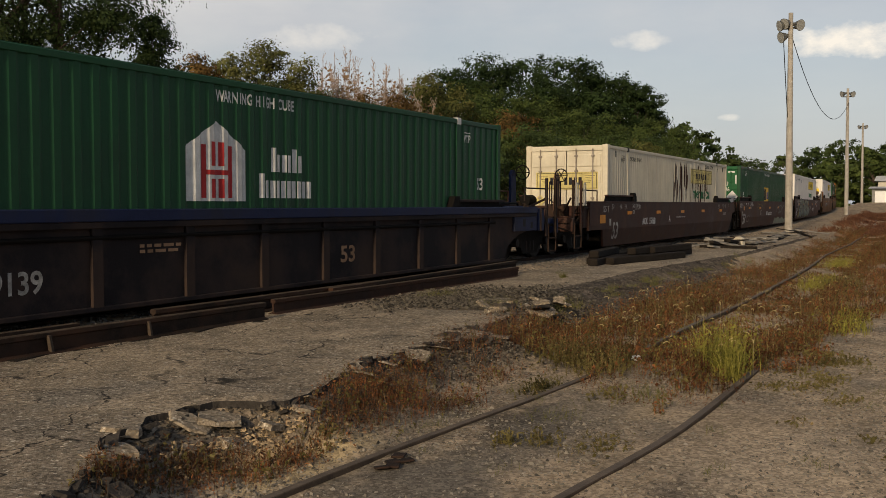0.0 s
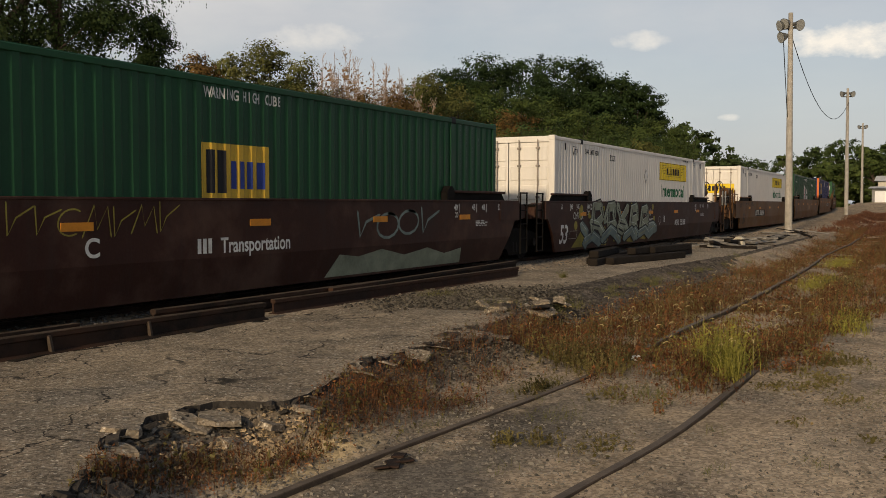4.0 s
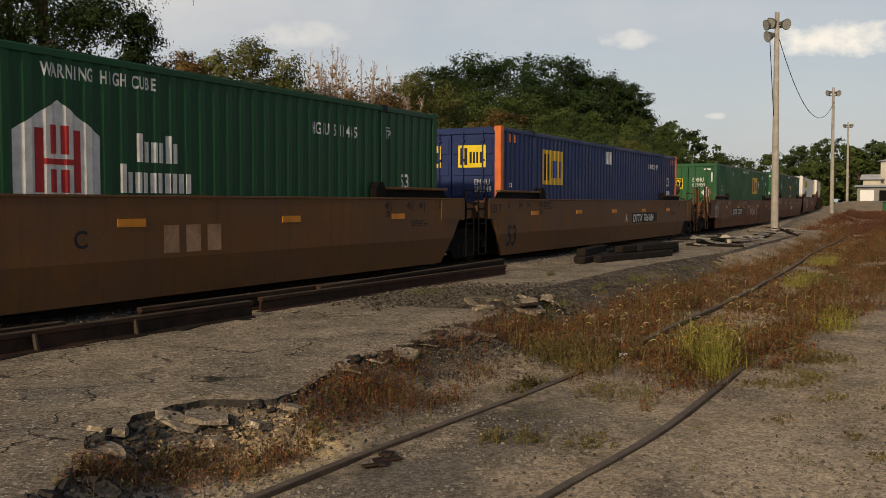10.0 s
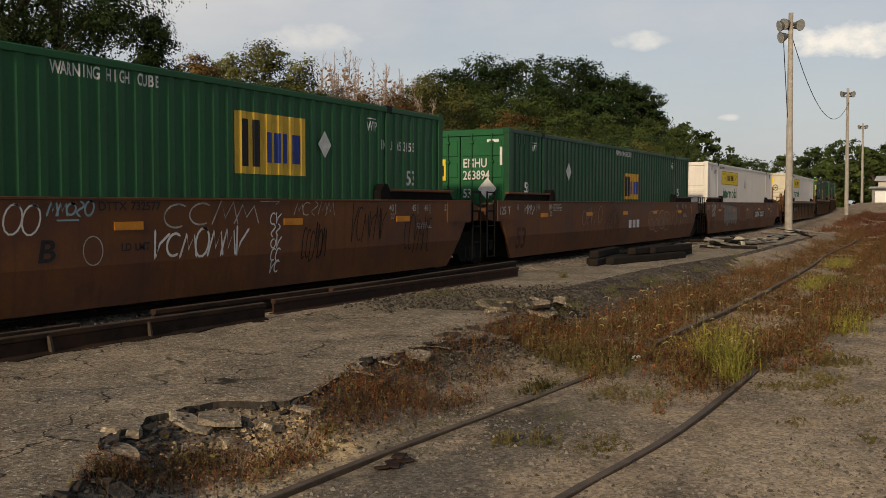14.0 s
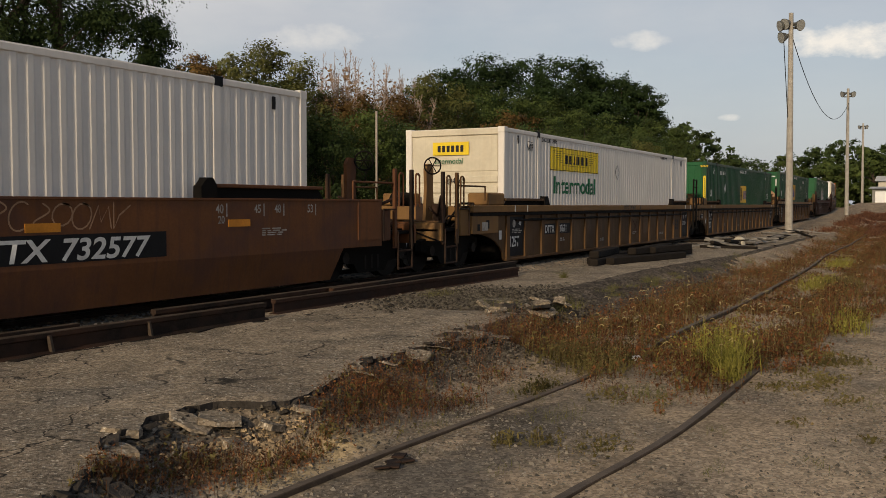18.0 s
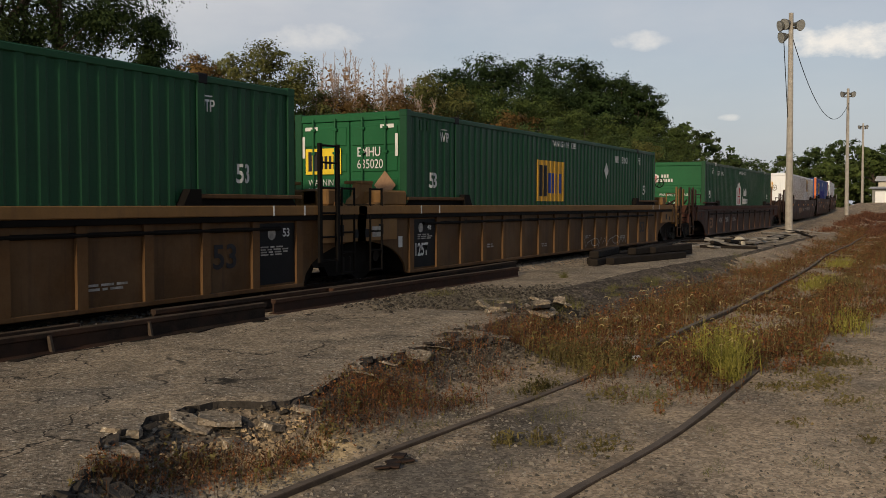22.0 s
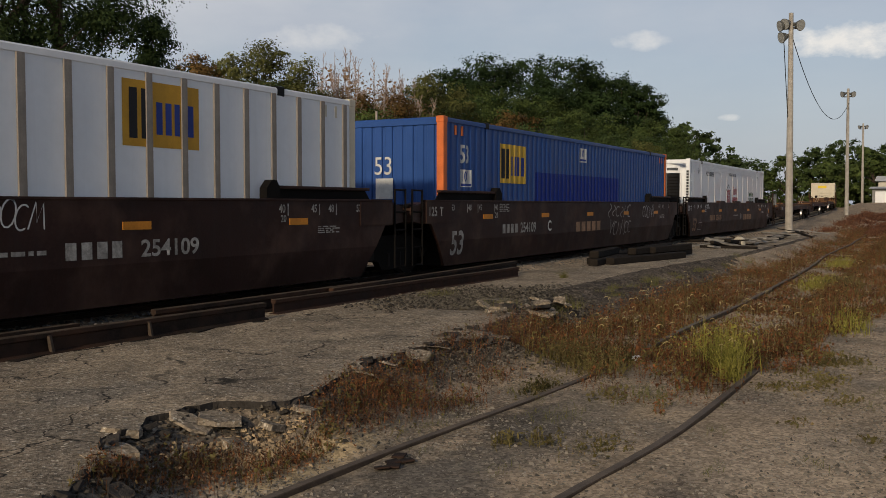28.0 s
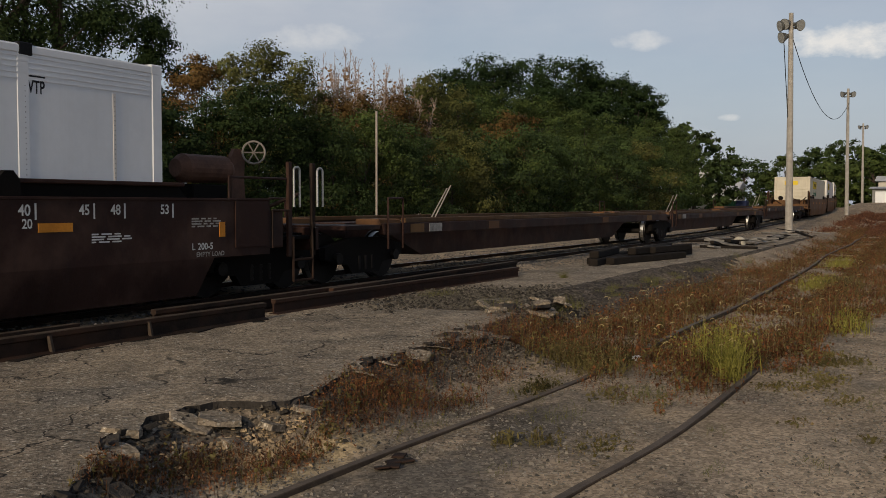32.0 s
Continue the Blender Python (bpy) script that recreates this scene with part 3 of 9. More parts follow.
def ground_z(x, y):
    d = x - (track_x(y) - TRACK_X)
    z = 0.02 * noise.noise((x * 0.35, y * 0.35, 0)) + 0.012 * noise.noise((x * 1.7, y * 1.7, 3))
    w = bank_w(y)
    v = 1 - lerp(y, 3.9, 4.6)
    bed = lerp(-d, 4.2 + 1.15 * w - 0.25 * v, 4.95 + 1.75 * w - 0.2 * v)
    if y < 11.0:
        q = lerp(y, 9.6, 11.0)
        bed = bed * q + (1 - q) * lerp(edge_x(max(2.0, y)) - x, -0.95, 0.16)
    z += bed * (0.275 + 0.02 * v)
    z += 0.045 * min(25.0, max(0.0, y - 125.0)) * lerp(x, -15, -11)
    z += 0.14 * lerp(-d, 8.25, 8.95)
    z -= 0.25 * lerp(-d, 12.2, 14.0)
    return z + rise(y)


def build_ground():
    xs = sorted(set([-2500, -1200, -600, -300, -160, -100, -70, -50, -40, -32, -26, -22, -18, -16] + [-15 + 0.25 * i for i in range(72)] + [-5.7 + 0.08 * i for i in range(30)]
                    + [3.2, 3.8, 4.6, 5.5, 7, 9, 12, 16, 22, 30, 42, 60, 90, 140, 220, 400, 800, 1600, 2500]))
    ys = sorted(set([-2500, -1000, -400, -150, -60, -30, -15, -8, -4] + [-2 + 0.25 * i for i in range(200)] + [2.6 + 0.1 * i for i in range(80)] + [48 + 1.5 * i for i in range(80)]
                    + [170, 190, 215, 250, 300, 380, 500, 800, 1400, 3000, 4500]))
    vs = [(x, y, ground_z(x, y) - 0.0) for y in ys for x in xs]
    w = len(xs)
    fs = [(j * w + i, j * w + i + 1, (j + 1) * w + i + 1, (j + 1) * w + i) for j in range(len(ys) - 1) for i in range(w - 1)]
    me = raw("ground", vs, fs, M["dirt"])
    for p in me.polygons:
        p.use_smooth = True
    ob = new("ground", me)
    tagged(ob, "trodden brown dirt and fine gravel of a rail yard", "ground", kind="structure")


def build_pavement():
    """The old asphalt apron between siding and main track, broken along its edge."""
    bm = bmesh.new()
    ys = [-6 + 0.2 * i for i in range(40)] + [2 + 0.045 * i for i in range(280)] + [14.6 + 0.25 * i for i in range(134)]
    rows, lows = [], []
    for y in ys:
        e = edge_x(y) - 1.0 * bank_w(y)
        back = -8.35 - (TRACK_X - track_x(y))
        drop = 0.06 + 0.2 * lerp(y, 10.5, 13.5)
        cols = []
        r = 0.02 + 1.5 * bank_w(y)
        for k in range(15):
            x = e + (back - e) * k / 14
            z = 0.335 + 0.02 * noise.noise((x * 0.8, y * 0.8, 7)) + 0.006 * noise.noise((x * 4, y * 4, 1)) + 0.015 * lerp(-x, 7.2, 8.3)
            if k == 0:
                z -= 0.02 * (1 - lerp(y, 10.5, 13.5))
            cols.append(bm.verts.new((x, y, z + rise(y))))
        low = bm.verts.new((e + r + 0.02 * noise.noise((y * 5, 0, 0)), y, 0.335 - drop - 0.05 + rise(y)))
        rows.append(cols)
        lows.append((low.co.copy(), cols[0].co.copy()))
        bm.verts.remove(low)
    for a, b in zip(rows, rows[1:]):
        for i in range(len(a) - 1):
            bm.faces.new((a[i], a[i + 1], b[i + 1], b[i]))
    bmesh.ops.recalc_face_normals(bm, faces=bm.faces)
    if sum(f.normal.z for f in bm.faces) < 0:
        bmesh.ops.reverse_faces(bm, faces=bm.faces)
    rim = bmesh.new()
    ring = [(rim.verts.new(hi), rim.verts.new(lo - Vector((0, 0, 0.02)))) for lo, hi in lows]
    for a, b in zip(ring, ring[1:]):
        if a[0].co.y < 10.6:
            rim.faces.new((a[0], b[0], b[1], a[1]))
    bank, crest = bmesh.new(), []
    for lo, hi in lows:
        if hi.y <= 10.55:
            continue
        line = []
        for k in range(13):
            f = k / 12
            p = hi.lerp(lo, f)
            p.z = lo.z - 0.03 + (hi.z - lo.z + 0.03) * (1 - f * f * (3 - 2 * f)) * (1 - 0.15 * f)
            wear = math.sin(math.pi * f)
            p.z += wear * (0.08 * noise.noise((p.x * 1.6, p.y * 1.1, 4)) + 0.07 * noise.noise((p.x * 5, p.y * 4, 8)) + 0.035 * noise.noise((p.x * 13, p.y * 12, 2)))
            p.x += wear * 0.08 * noise.noise((p.y * 2.2, 5, f * 2))
            line.append(bank.verts.new(p))
        crest.append(line)
    for a, b in zip(crest, crest[1:]):
        for k in range(12):
            bank.faces.new((a[k], b[k], b[k + 1], a[k + 1]))
    bmesh.ops.recalc_face_normals(bank, faces=bank.faces)
    if sum(f.normal.z for f in bank.faces) < 0:
        bmesh.ops.reverse_faces(bank, faces=bank.faces)
    ob = part("pavement", bm, M["asphalt"])
    # the rim's dark colour carries the shade of the gap under the slab
    part("broken_rim", rim, M["asphalt_edge"], ob, "crumbled rim of the asphalt, darkened for the shaded gap below")
    part("slumped_bank", bank, M["bank"], ob, "dark eroded slope where the asphalt has slumped")
    tagged(ob, "cracked old asphalt apron with a crumbled edge", "pavement", kind="structure")
    return ob


RAIL_PROF = [(-0.07, 0.0), (0.07, 0.0), (0.07, 0.012), (0.012, 0.028), (0.012, 0.125), (0.035, 0.135), (0.035, 0.168), (0.026, 0.172), (-0.026, 0.172), (-0.035, 0.168), (-0.035, 0.135), (-0.012, 0.125), (-0.012, 0.028), (-0.07, 0.012)]


def rail(name, path, top, label, category="rail", kind="structure"):
    bm = sweep(bmesh.new(), RAIL_PROF, path)
    ob = part(name, bm, M["rail"] if top else M["siding"])
    tagged(ob, label, category, kind=kind)
    bm = sweep(bmesh.new(), [(-0.031, 0.1722), (0.031, 0.1722), (0.027, 0.1745), (-0.027, 0.1745)], path)
    part("railhead", bm, M["railtop"] if top else M["oldrail"], ob)
    return ob


def build_tracks():
    for side, nm in ((0.75, "rail_near"), (-0.75, "rail_far")):
        path = [(track_x(s) + side, s, RAIL_Z - 0.172 + rise(s)) for s in [-30 + 2.0 * i for i in range(40)] + [52 + 4.0 * i for i in range(50)]]
        rail(nm, path, True, "steel rail of the main track with a polished head")
    for side, nm in ((-0.75, "siding_rail_left"), (0.75, "siding_rail_right")):
        path = [(siding_x(s) + side + (0.075 * math.exp(-((s - 6.9) / 1.5) ** 2) if side > 0 else 0.0) + 0.012 * math.sin(s * 0.9 + side), s, -0.142 + 0.045 * lerp(s, 10.5, 13.5) - (0.05 * lerp(s, 9.9, 11.2) if side > 0 else 0.0) + 0.010 * math.sin(s * 0.7 + side) + rise(s)) for s in [-4 + 0.6 * i for i in range(60)] + [33 + 2.0 * i for i in range(30)]]
        rail(nm, path, False, "low rusty siding rail sunk in dirt and weeds")
    # ties of the main track and ballast stones between them
    tie = mesh_of("tie", box(bmesh.new(), -1.3, 1.3, -0.11, 0.11, -0.17, 0.0, 0.012), M["wood"])
    bed = tagged(new("track_bed"), "creosoted timber ties of the main track", "railway ties", kind="structure")
    for i in range(130):
        s = -6 + 0.55 * i
        part("tie", tie, None, bed, at=pose(track_x(s), s, RAIL_Z - 0.165 + rise(s), 0, 0, random.uniform(-1.5, 1.5)))


def stones(name, spots, material, label, category, seed):
    """Loose stones as one sheet of stuff: irregular six-sided lumps."""
    rng = np.random.default_rng(seed)
    base = np.array([(1, 0, -0.2), (0.1, 0.9, -0.2), (-0.9, 0.1, -0.2), (0.0, -0.9, -0.2), (0.45, 0.25, 0.65), (-0.4, -0.2, 0.7)])
    tri = [(0, 1, 4), (1, 5, 4), (1, 2, 5), (2, 3, 5), (3, 0, 4), (3, 4, 5)]
    vs, fs = [], []
    for x, y, z, r in spots:
        a = rng.uniform(0, 6.28)
        c, s = math.cos(a), math.sin(a)
        k = base * rng.uniform(0.7, 1.3, (6, 3)) * (r, r * rng.uniform(0.5, 1), r * rng.uniform(0.4, 0.9))
        o = len(vs)
        vs += [(x + c * p[0] - s * p[1], y + s * p[0] + c * p[1], z + p[2]) for p in k]
        fs += [(i + o, j + o, q + o) for i, j, q in tri]
    ob = new(name, raw(name, vs, fs, material))
    return tagged(ob, label, category, kind="stuff")


def build_stones():
    rng = random.Random(4)
    spots = []
    for _ in range(9000):
        y = 3 + 45 * rng.random() ** 1.3
        d = rng.choice((rng.uniform(8.1, 9.3), rng.uniform(8.2, 9.3), rng.uniform(9.5, 10.9), rng.uniform(11.6, 13.2)))
        x = -d + track_x(y) - TRACK_X
        spots.append((x, y, ground_z(x, y) + rng.uniform(-0.005, 0.02), rng.uniform(0.018, 0.042)))
    stones("ballast_stones", spots, M["ballast"], "grey crushed stone ballast round the main track", "ballast", 1)
    spots = []
    while len(spots) < 38000:
        y = 2.6 + 15 * rng.random() ** 1.6
        k = rng.random()
        x = rng.uniform(-4.6, 0.4) if k < 0.5 else rng.uniform(-4.7, -3.4) if k < 0.7 else rng.uniform(-3.5, -2.2) if k < 0.88 else rng.uniform(-1.2, 2.0)
        if noise.noise((x * 0.8, y * 0.8, 11)) < rng.uniform(-0.3, 0.3) or x > 0.62 * y - 6.8 + 6.2 or abs(abs(x - siding_x(y)) - 0.75) < 0.07:
            continue
        spots.append((x, y, ground_z(x, y) + 0.001, 0.005 + 0.022 * rng.random() ** 3))
    stones("gravel_stones", spots, L["pebble"], "small grey stones scattered over the yard dirt", "gravel", 2)
    spots = []
    for _ in range(7600):
        y = rng.gauss(12.9, 0.95)
        x = rng.gauss(-6.5, 0.9)
        if not 10.6 < y < 15.8 or not -7.9 < x < -4.7 or noise.noise((x * 0.9, y * 0.6, 5)) < -0.2:
            continue
        spots.append((x, y, (0.34 if x < edge_x(y) - bank_w(y) else ground_z(x, y) + 0.3 * bank_w(y) * lerp(-x, 4.6, 5.8)) + rng.uniform(0, 0.03), rng.uniform(0.012, 0.042)))
    for _ in range(5200):
        y = rng.uniform(2.8, 12) if rng.random() < 0.8 else rng.uniform(8.0, 10.4)
        x = edge_x(y) + abs(rng.gauss(0, 0.33))
        spots.append((x, y, ground_z(x, y) + rng.uniform(0, 0.02), rng.uniform(0.006, 0.028)))
    for _ in range(1500):
        y = 11 + 21 * rng.random() ** 1.3
        f = rng.random()
        x = edge_x(y) - 1.0 * bank_w(y) + f * (0.02 + 1.5 * bank_w(y))
        spots.append((x, y, 0.335 - 0.33 * f * f * (3 - 2 * f) + rise(y), rng.uniform(0.012, 0.045)))
    stones("rubble_stones", spots, L["rubble"], "grey rubble heaped on the apron's edge", "rubble", 3)
    spots = []
    for _ in range(900):
        y = rng.gauss(5.0, 0.30)
        x = rng.gauss(-4.36, 0.13)
        spots.append((x, y, ground_z(x, y) + rng.uniform(0, 0.014), rng.uniform(0.010, 0.032)))
    stones("pale_stones", spots, M["sand"], "heap of small pale ochre stones below the apron's edge", "stones", 5)


def chunk_mesh(rng, w, d, h):
    bm = bmesh.new()
    n = rng.randint(5, 7)
    pts = [(math.cos(6.283 * i / n + rng.uniform(-0.3, 0.3)) * w * rng.uniform(0.7, 1.1), math.sin(6.283 * i / n + rng.uniform(-0.3, 0.3)) * d * rng.uniform(0.7, 1.1)) for i in range(n)]
    lo = [bm.verts.new((x * 1.06, y * 1.06, 0)) for x, y in pts]
    hi = [bm.verts.new((x, y, h + rng.uniform(-0.012, 0.012))) for x, y in pts]
    bm.faces.new(hi)
    bm.faces.new(lo[::-1])
    for i in range(n):
        j = (i + 1) % n
        bm.faces.new((lo[i], lo[j], hi[j], hi[i]))
    return bm


def build_chunks():
    rng = random.Random(9)
    for i in range(150):
        y = rng.uniform(3.0, 9.4) if i < 115 else rng.uniform(8.0, 14)
        x = edge_x(y) + abs(rng.gauss(0, 0.14)) - 0.03
        top = rng.random() < 0.35
        w = rng.uniform(0.025, 0.085) * (2.6 if i % 13 == 3 and y > 4.3 else 1)
        ob = part("asphalt_chunk", chunk_mesh(rng, w, w * rng.uniform(0.5, 1), rng.uniform(0.012, 0.035)), M["asphalt" if i % 13 == 3 and y > 4.3 else "asphalt_edge"])
        f = min(1, max(0, (x - edge_x(y)) / 0.35))
        ob.matrix_basis = pose(x, y, ground_z(x, y) + 0.005 + (1 - f) * rng.uniform(0.0, 0.05), rng.uniform(-22, 22), rng.uniform(0, 26), rng.uniform(0, 360))
        tagged(ob, "broken slab of asphalt fallen at the apron's edge", "asphalt chunk", "broken asphalt slabs")
    # flat broken slabs lying over one another where the edge begins to slump, and a dark crumbled heap before it
    for i in range(64):
        if i < 26:
            x, y, w, m = rng.gauss(-5.55, 0.3), rng.gauss(12.3, 0.55), rng.uniform(0.1, 0.3), "asphalt" if i % 3 else "asphalt_edge"
            z = 0.31 - 0.2 * lerp(x, -5.5, -4.7) + rng.uniform(0, 0.05)
        else:
            x, y, w, m = rng.gauss(-5.0, 0.16), rng.gauss(9.5, 0.5), rng.uniform(0.04, 0.12), "asphalt_edge"
            z = 0.27 - 0.2 * lerp(x, -5.0, -4.6) + rng.uniform(0, 0.05)
        ob = part("asphalt_chunk", chunk_mesh(rng, w, w * rng.uniform(0.5, 0.9), rng.uniform(0.025, 0.05)), M[m])
        ob.matrix_basis = pose(x, y, z, rng.uniform(-16, 16), rng.uniform(-4, 20), rng.uniform(0, 360))
        tagged(ob, "broken slab of asphalt lying on the slumped edge" if i < 26 else "dark crumbled lump of asphalt in the weeds", "asphalt chunk", "broken asphalt slabs")
    for x, y, w, d, rx, ry, rz, lift in ((-4.78, 5.12, 0.21, 0.19, -3, 8, 20, 0.02), (-4.50, 5.00, 0.13, 0.10, 4, 14, 70, 0.0), (-4.46, 5.36, 0.13, 0.15, -6, 15, 35, 0.03), (-4.86, 4.33, 0.15, 0.11, 4, 8, 50, 0.02),
                                         (-4.68, 4.10, 0.16, 0.10, 5, 9, 15, 0.0), (-4.55, 4.60, 0.10, 0.07, 10, 16, 60, 0.0), (-4.36, 5.62, 0.11, 0.09, -6, 14, 40, 0.0), (-4.50, 3.80, 0.12, 0.09, 6, 12, 30, 0.0)):
        ob = part("asphalt_slab", chunk_mesh(rng, w, d, 0.045), M["asphalt"], at=pose(x, y, ground_z(x, y) + lift, rx, ry, rz))
        tagged(ob, "tilted slab of old asphalt broken from the apron", "asphalt slab", "broken asphalt slabs")
    for i in range(5):
        ob = part("tie_plate", box(bmesh.new(), -0.05, 0.05, -0.04, 0.04, 0, 0.014, 0.004), M["rail"])
        ob.matrix_basis = pose(-3.45 + rng.uniform(-0.05, 0.08), 5.3 + 0.08 * i, 0.012, rng.uniform(-10, 10), rng.uniform(-10, 10), rng.uniform(0, 90))
        tagged(ob, "rusty iron plate lying at the siding rail", "tie plate", "rusty tie plates")


def build_loose_rails():
    """Discarded rails and a flanged girder rail lying beside the main track."""
    runs = [((-7.96, 3.0, 0.338), (-7.85, 9.3, 0.335), 1.30, "rail"), ((-8.37, 7.9, 0.35), (-8.30, 14.3, 0.345), 1.30, "rail"), ((-8.06, 9.75, 0.335), (-7.95, 17.5, 0.325), 1.22, "rail_red"),
            ((-8.22, 11.3, 0.355), (-8.17, 17.9, 0.42), 1.25, "rail"), ((-8.66, 2.0, 0.33), (-8.6, 7.0, 0.33), 1.0, "rail")]
    for (x0, y0, z0), (x1, y1, z1), k, m in runs:
        path = [(x0 + (x1 - x0) * f / 8 + 0.012 * math.sin(f * 1.1), y0 + (y1 - y0) * f / 8, z0 + (z1 - z0) * f / 8) for f in range(9)]
        ob = part("loose_rail", sweep(bmesh.new(), [(u * k, w * k) for u, w in RAIL_PROF], path), M[m])
        tagged(ob, "rusty loose rail lying on the asphalt beside the track", "rail", "discarded rails")
        # lighter strip paints the thin highlight along the worn head
        part("railhead", sweep(bmesh.new(), [(u * k, w * k + 0.001) for u, w in ((-0.030, 0.172), (0.034, 0.168), (0.034, 0.170), (-0.030, 0.175))], path), M["siding"], ob, "worn head, lighter grey for its highlight")
    first = bpy.data.objects["loose_rail"]
    for y in (4.6, 6.08, 7.36):
        bm = bmesh.new()
        x = -7.96 + 0.11 * (y - 3.0) / 6.3
        prism(bm, [(-0.012, 0.36), (0.022, 0.36), (-0.02, 0.53), (-0.05, 0.53)], 0.016, 0.06)
        part("joint_bracket", bm, M["siding"], first, "pale worn stiffener on the web", at=pose(x, y, 0.0, 0, 0, 8))
    # rotten packing under the first rail
    for k, y in enumerate((3.6, 5.0, 5.75, 6.5, 7.2, 8.1, 8.9)):
        part("packing_block", box(bmesh.new(), -0.16, 0.12, -0.2, 0.24, -0.02, 0.012 + 0.004 * (k % 3), 0.004), M["wood"], first, "dark rotten packing", at=pose(-7.93 + 0.017 * (y - 3), y, 0.335, 0, 0, 11 * (k % 3) - 9))
    # stacked black ties and pale planks further along
    tie = mesh_of("loose_tie", box(bmesh.new(), -0.12, 0.12, -1.3, 1.3, 0, 0.18, 0.02), M["wood"])
    for x, y, z, rz in ((-7.75, 22.6, 0.33, 4), (-8.05, 23.0, 0.33, 9), (-7.25, 23.3, 0.33, -10), (-6.95, 24.7, 0.33, -12), (-7.5, 25.3, 0.33, 3), (-7.3, 24.9, 0.51, -5), (-7.85, 25.9, 0.33, 12), (-7.15, 26.9, 0.33, -4), (-7.9, 22.9, 0.51, 7), (-7.0, 25.9, 0.51, -8), (-7.45, 26.2, 0.51, 2), (-7.55, 23.6, 0.33, -3), (-8.1, 24.4, 0.33, 5)):
        ob = part("loose_tie", tie, None, at=pose(x, y, z + rise(y), 0, 0, rz))
        tagged(ob, "black creosoted tie stacked beside the track", "railway tie", "stacked ties")
    rng = random.Random(3)
    plank = mesh_of("old_plank", box(bmesh.new(), -0.1, 0.1, -1.1, 1.1, 0, 0.06, 0.008), M["plank"])
    boards = [plank] + [mesh_of("old_plank", box(bmesh.new(), -w, w, -ln, ln, 0, th, 0.008), M[m]) for w, ln, th, m in ((0.06, 0.8, 0.05, "plank"), (0.05, 1.3, 0.04, "wood"), (0.12, 0.6, 0.07, "plank"), (0.045, 0.5, 0.045, "hatpost"), (0.07, 1.0, 0.1, "wood"))]
    for i in range(46):
        y = rng.uniform(32, 37.5) if i < 30 else rng.uniform(38, 50)
        x = -7.2 + rng.uniform(-0.7, 0.7) + (0.03 * (y - 33))
        ob = part("old_plank", boards[i % 6], None, at=pose(x, y, 0.33 + 0.04 * (i % 5) + rise(y), rng.uniform(-7, 7), rng.uniform(-9, 9), rng.uniform(-70, 100)))
        tagged(ob, "grey weathered plank on a heap of old boards", "plank", "heap of planks")
    # pale cloth-like debris with two legs, built as a bevelled solid
    bm = bmesh.new()
    prism(bm, [(-0.3, 0), (-0.16, 0), (-0.12, 0.2), (0.02, 0.26), (0.2, 0.05), (0.34, 0), (0.3, 0.2), (0.22, 0.36), (0.02, 0.45), (-0.2, 0.38), (-0.27, 0.2)], -0.14, 0.14)
    bmesh.ops.bevel(bm, geom=bm.edges[:], offset=0.03, segments=2, affect="EDGES")
    ob = part("concrete_lump", bm, M["plaster"], at=pose(-6.75, 34.2, 0.42, 14, 0, 70) @ Matrix.Diagonal((0.6, 0.7, 0.6, 1)))
    tagged(ob, "pale folded cloth-like debris with two legs on the board heap", "concrete lump")
    # a small pale chunk of concrete between the siding rails
    bm = chunk_mesh(rng, 0.09, 0.05, 0.05)
    ob = part("paper_scrap", bm, M["smooth"], at=pose(-3.2, 10.4, 0.03, 20, 0, 40))
    tagged(ob, "small pale concrete chunk lying in the weeds", "litter")


build_ground()
build_pavement()
build_tracks()
build_loose_rails()
build_chunks()
build_stones()
# ---- the train ----
SPEED = 10.734
BOX_L, BOX_W, BOX_H = 16.15, 2.59, 2.89
BOX_Z = 0.20           # container floor over the rail head
DEPTH = 0.09           # of the corrugation, as a share of its pitch
AXLES = []             # (wheelset, its car, place along the car)
MOVERS = []            # (thing, place along the track at the start, height over the rail head)


def corr(y, pitch):
    """How far the corrugated wall lies in at y."""
    u = (y / pitch) % 1.0
    if u < 0.32:
        return 0.0
    if u < 0.5:
        return DEPTH * pitch * (u - 0.32) / 0.18
    if u < 0.82:
        return DEPTH * pitch
    return DEPTH * pitch * (1 - (u - 0.82) / 0.18)


def corr_breaks(a, b, pitch):
    k0, out = math.floor(a / pitch) - 1, [a, b]
    for k in range(k0, math.ceil(b / pitch) + 1):
        out += [(k + u) * pitch for u in (0.0, 0.32, 0.5, 0.82)]
    return sorted({round(v, 5) for v in out if a <= v <= b})


def wave_wall(ya, yb, z0, z1, x, pitch, sign=1):
    """A corrugated wall along y, facing x's sign."""
    bm = bmesh.new()
    ys = corr_breaks(ya, yb, pitch)
    lo = [bm.verts.new((sign * (x - corr(y, pitch)), y, z0)) for y in ys]
    hi = [bm.verts.new((sign * (x - corr(y, pitch)), y, z1)) for y in ys]
    for i in range(len(ys) - 1):
        q = (lo[i], lo[i + 1], hi[i + 1], hi[i])
        bm.faces.new(q if sign > 0 else q[::-1])
    return bm


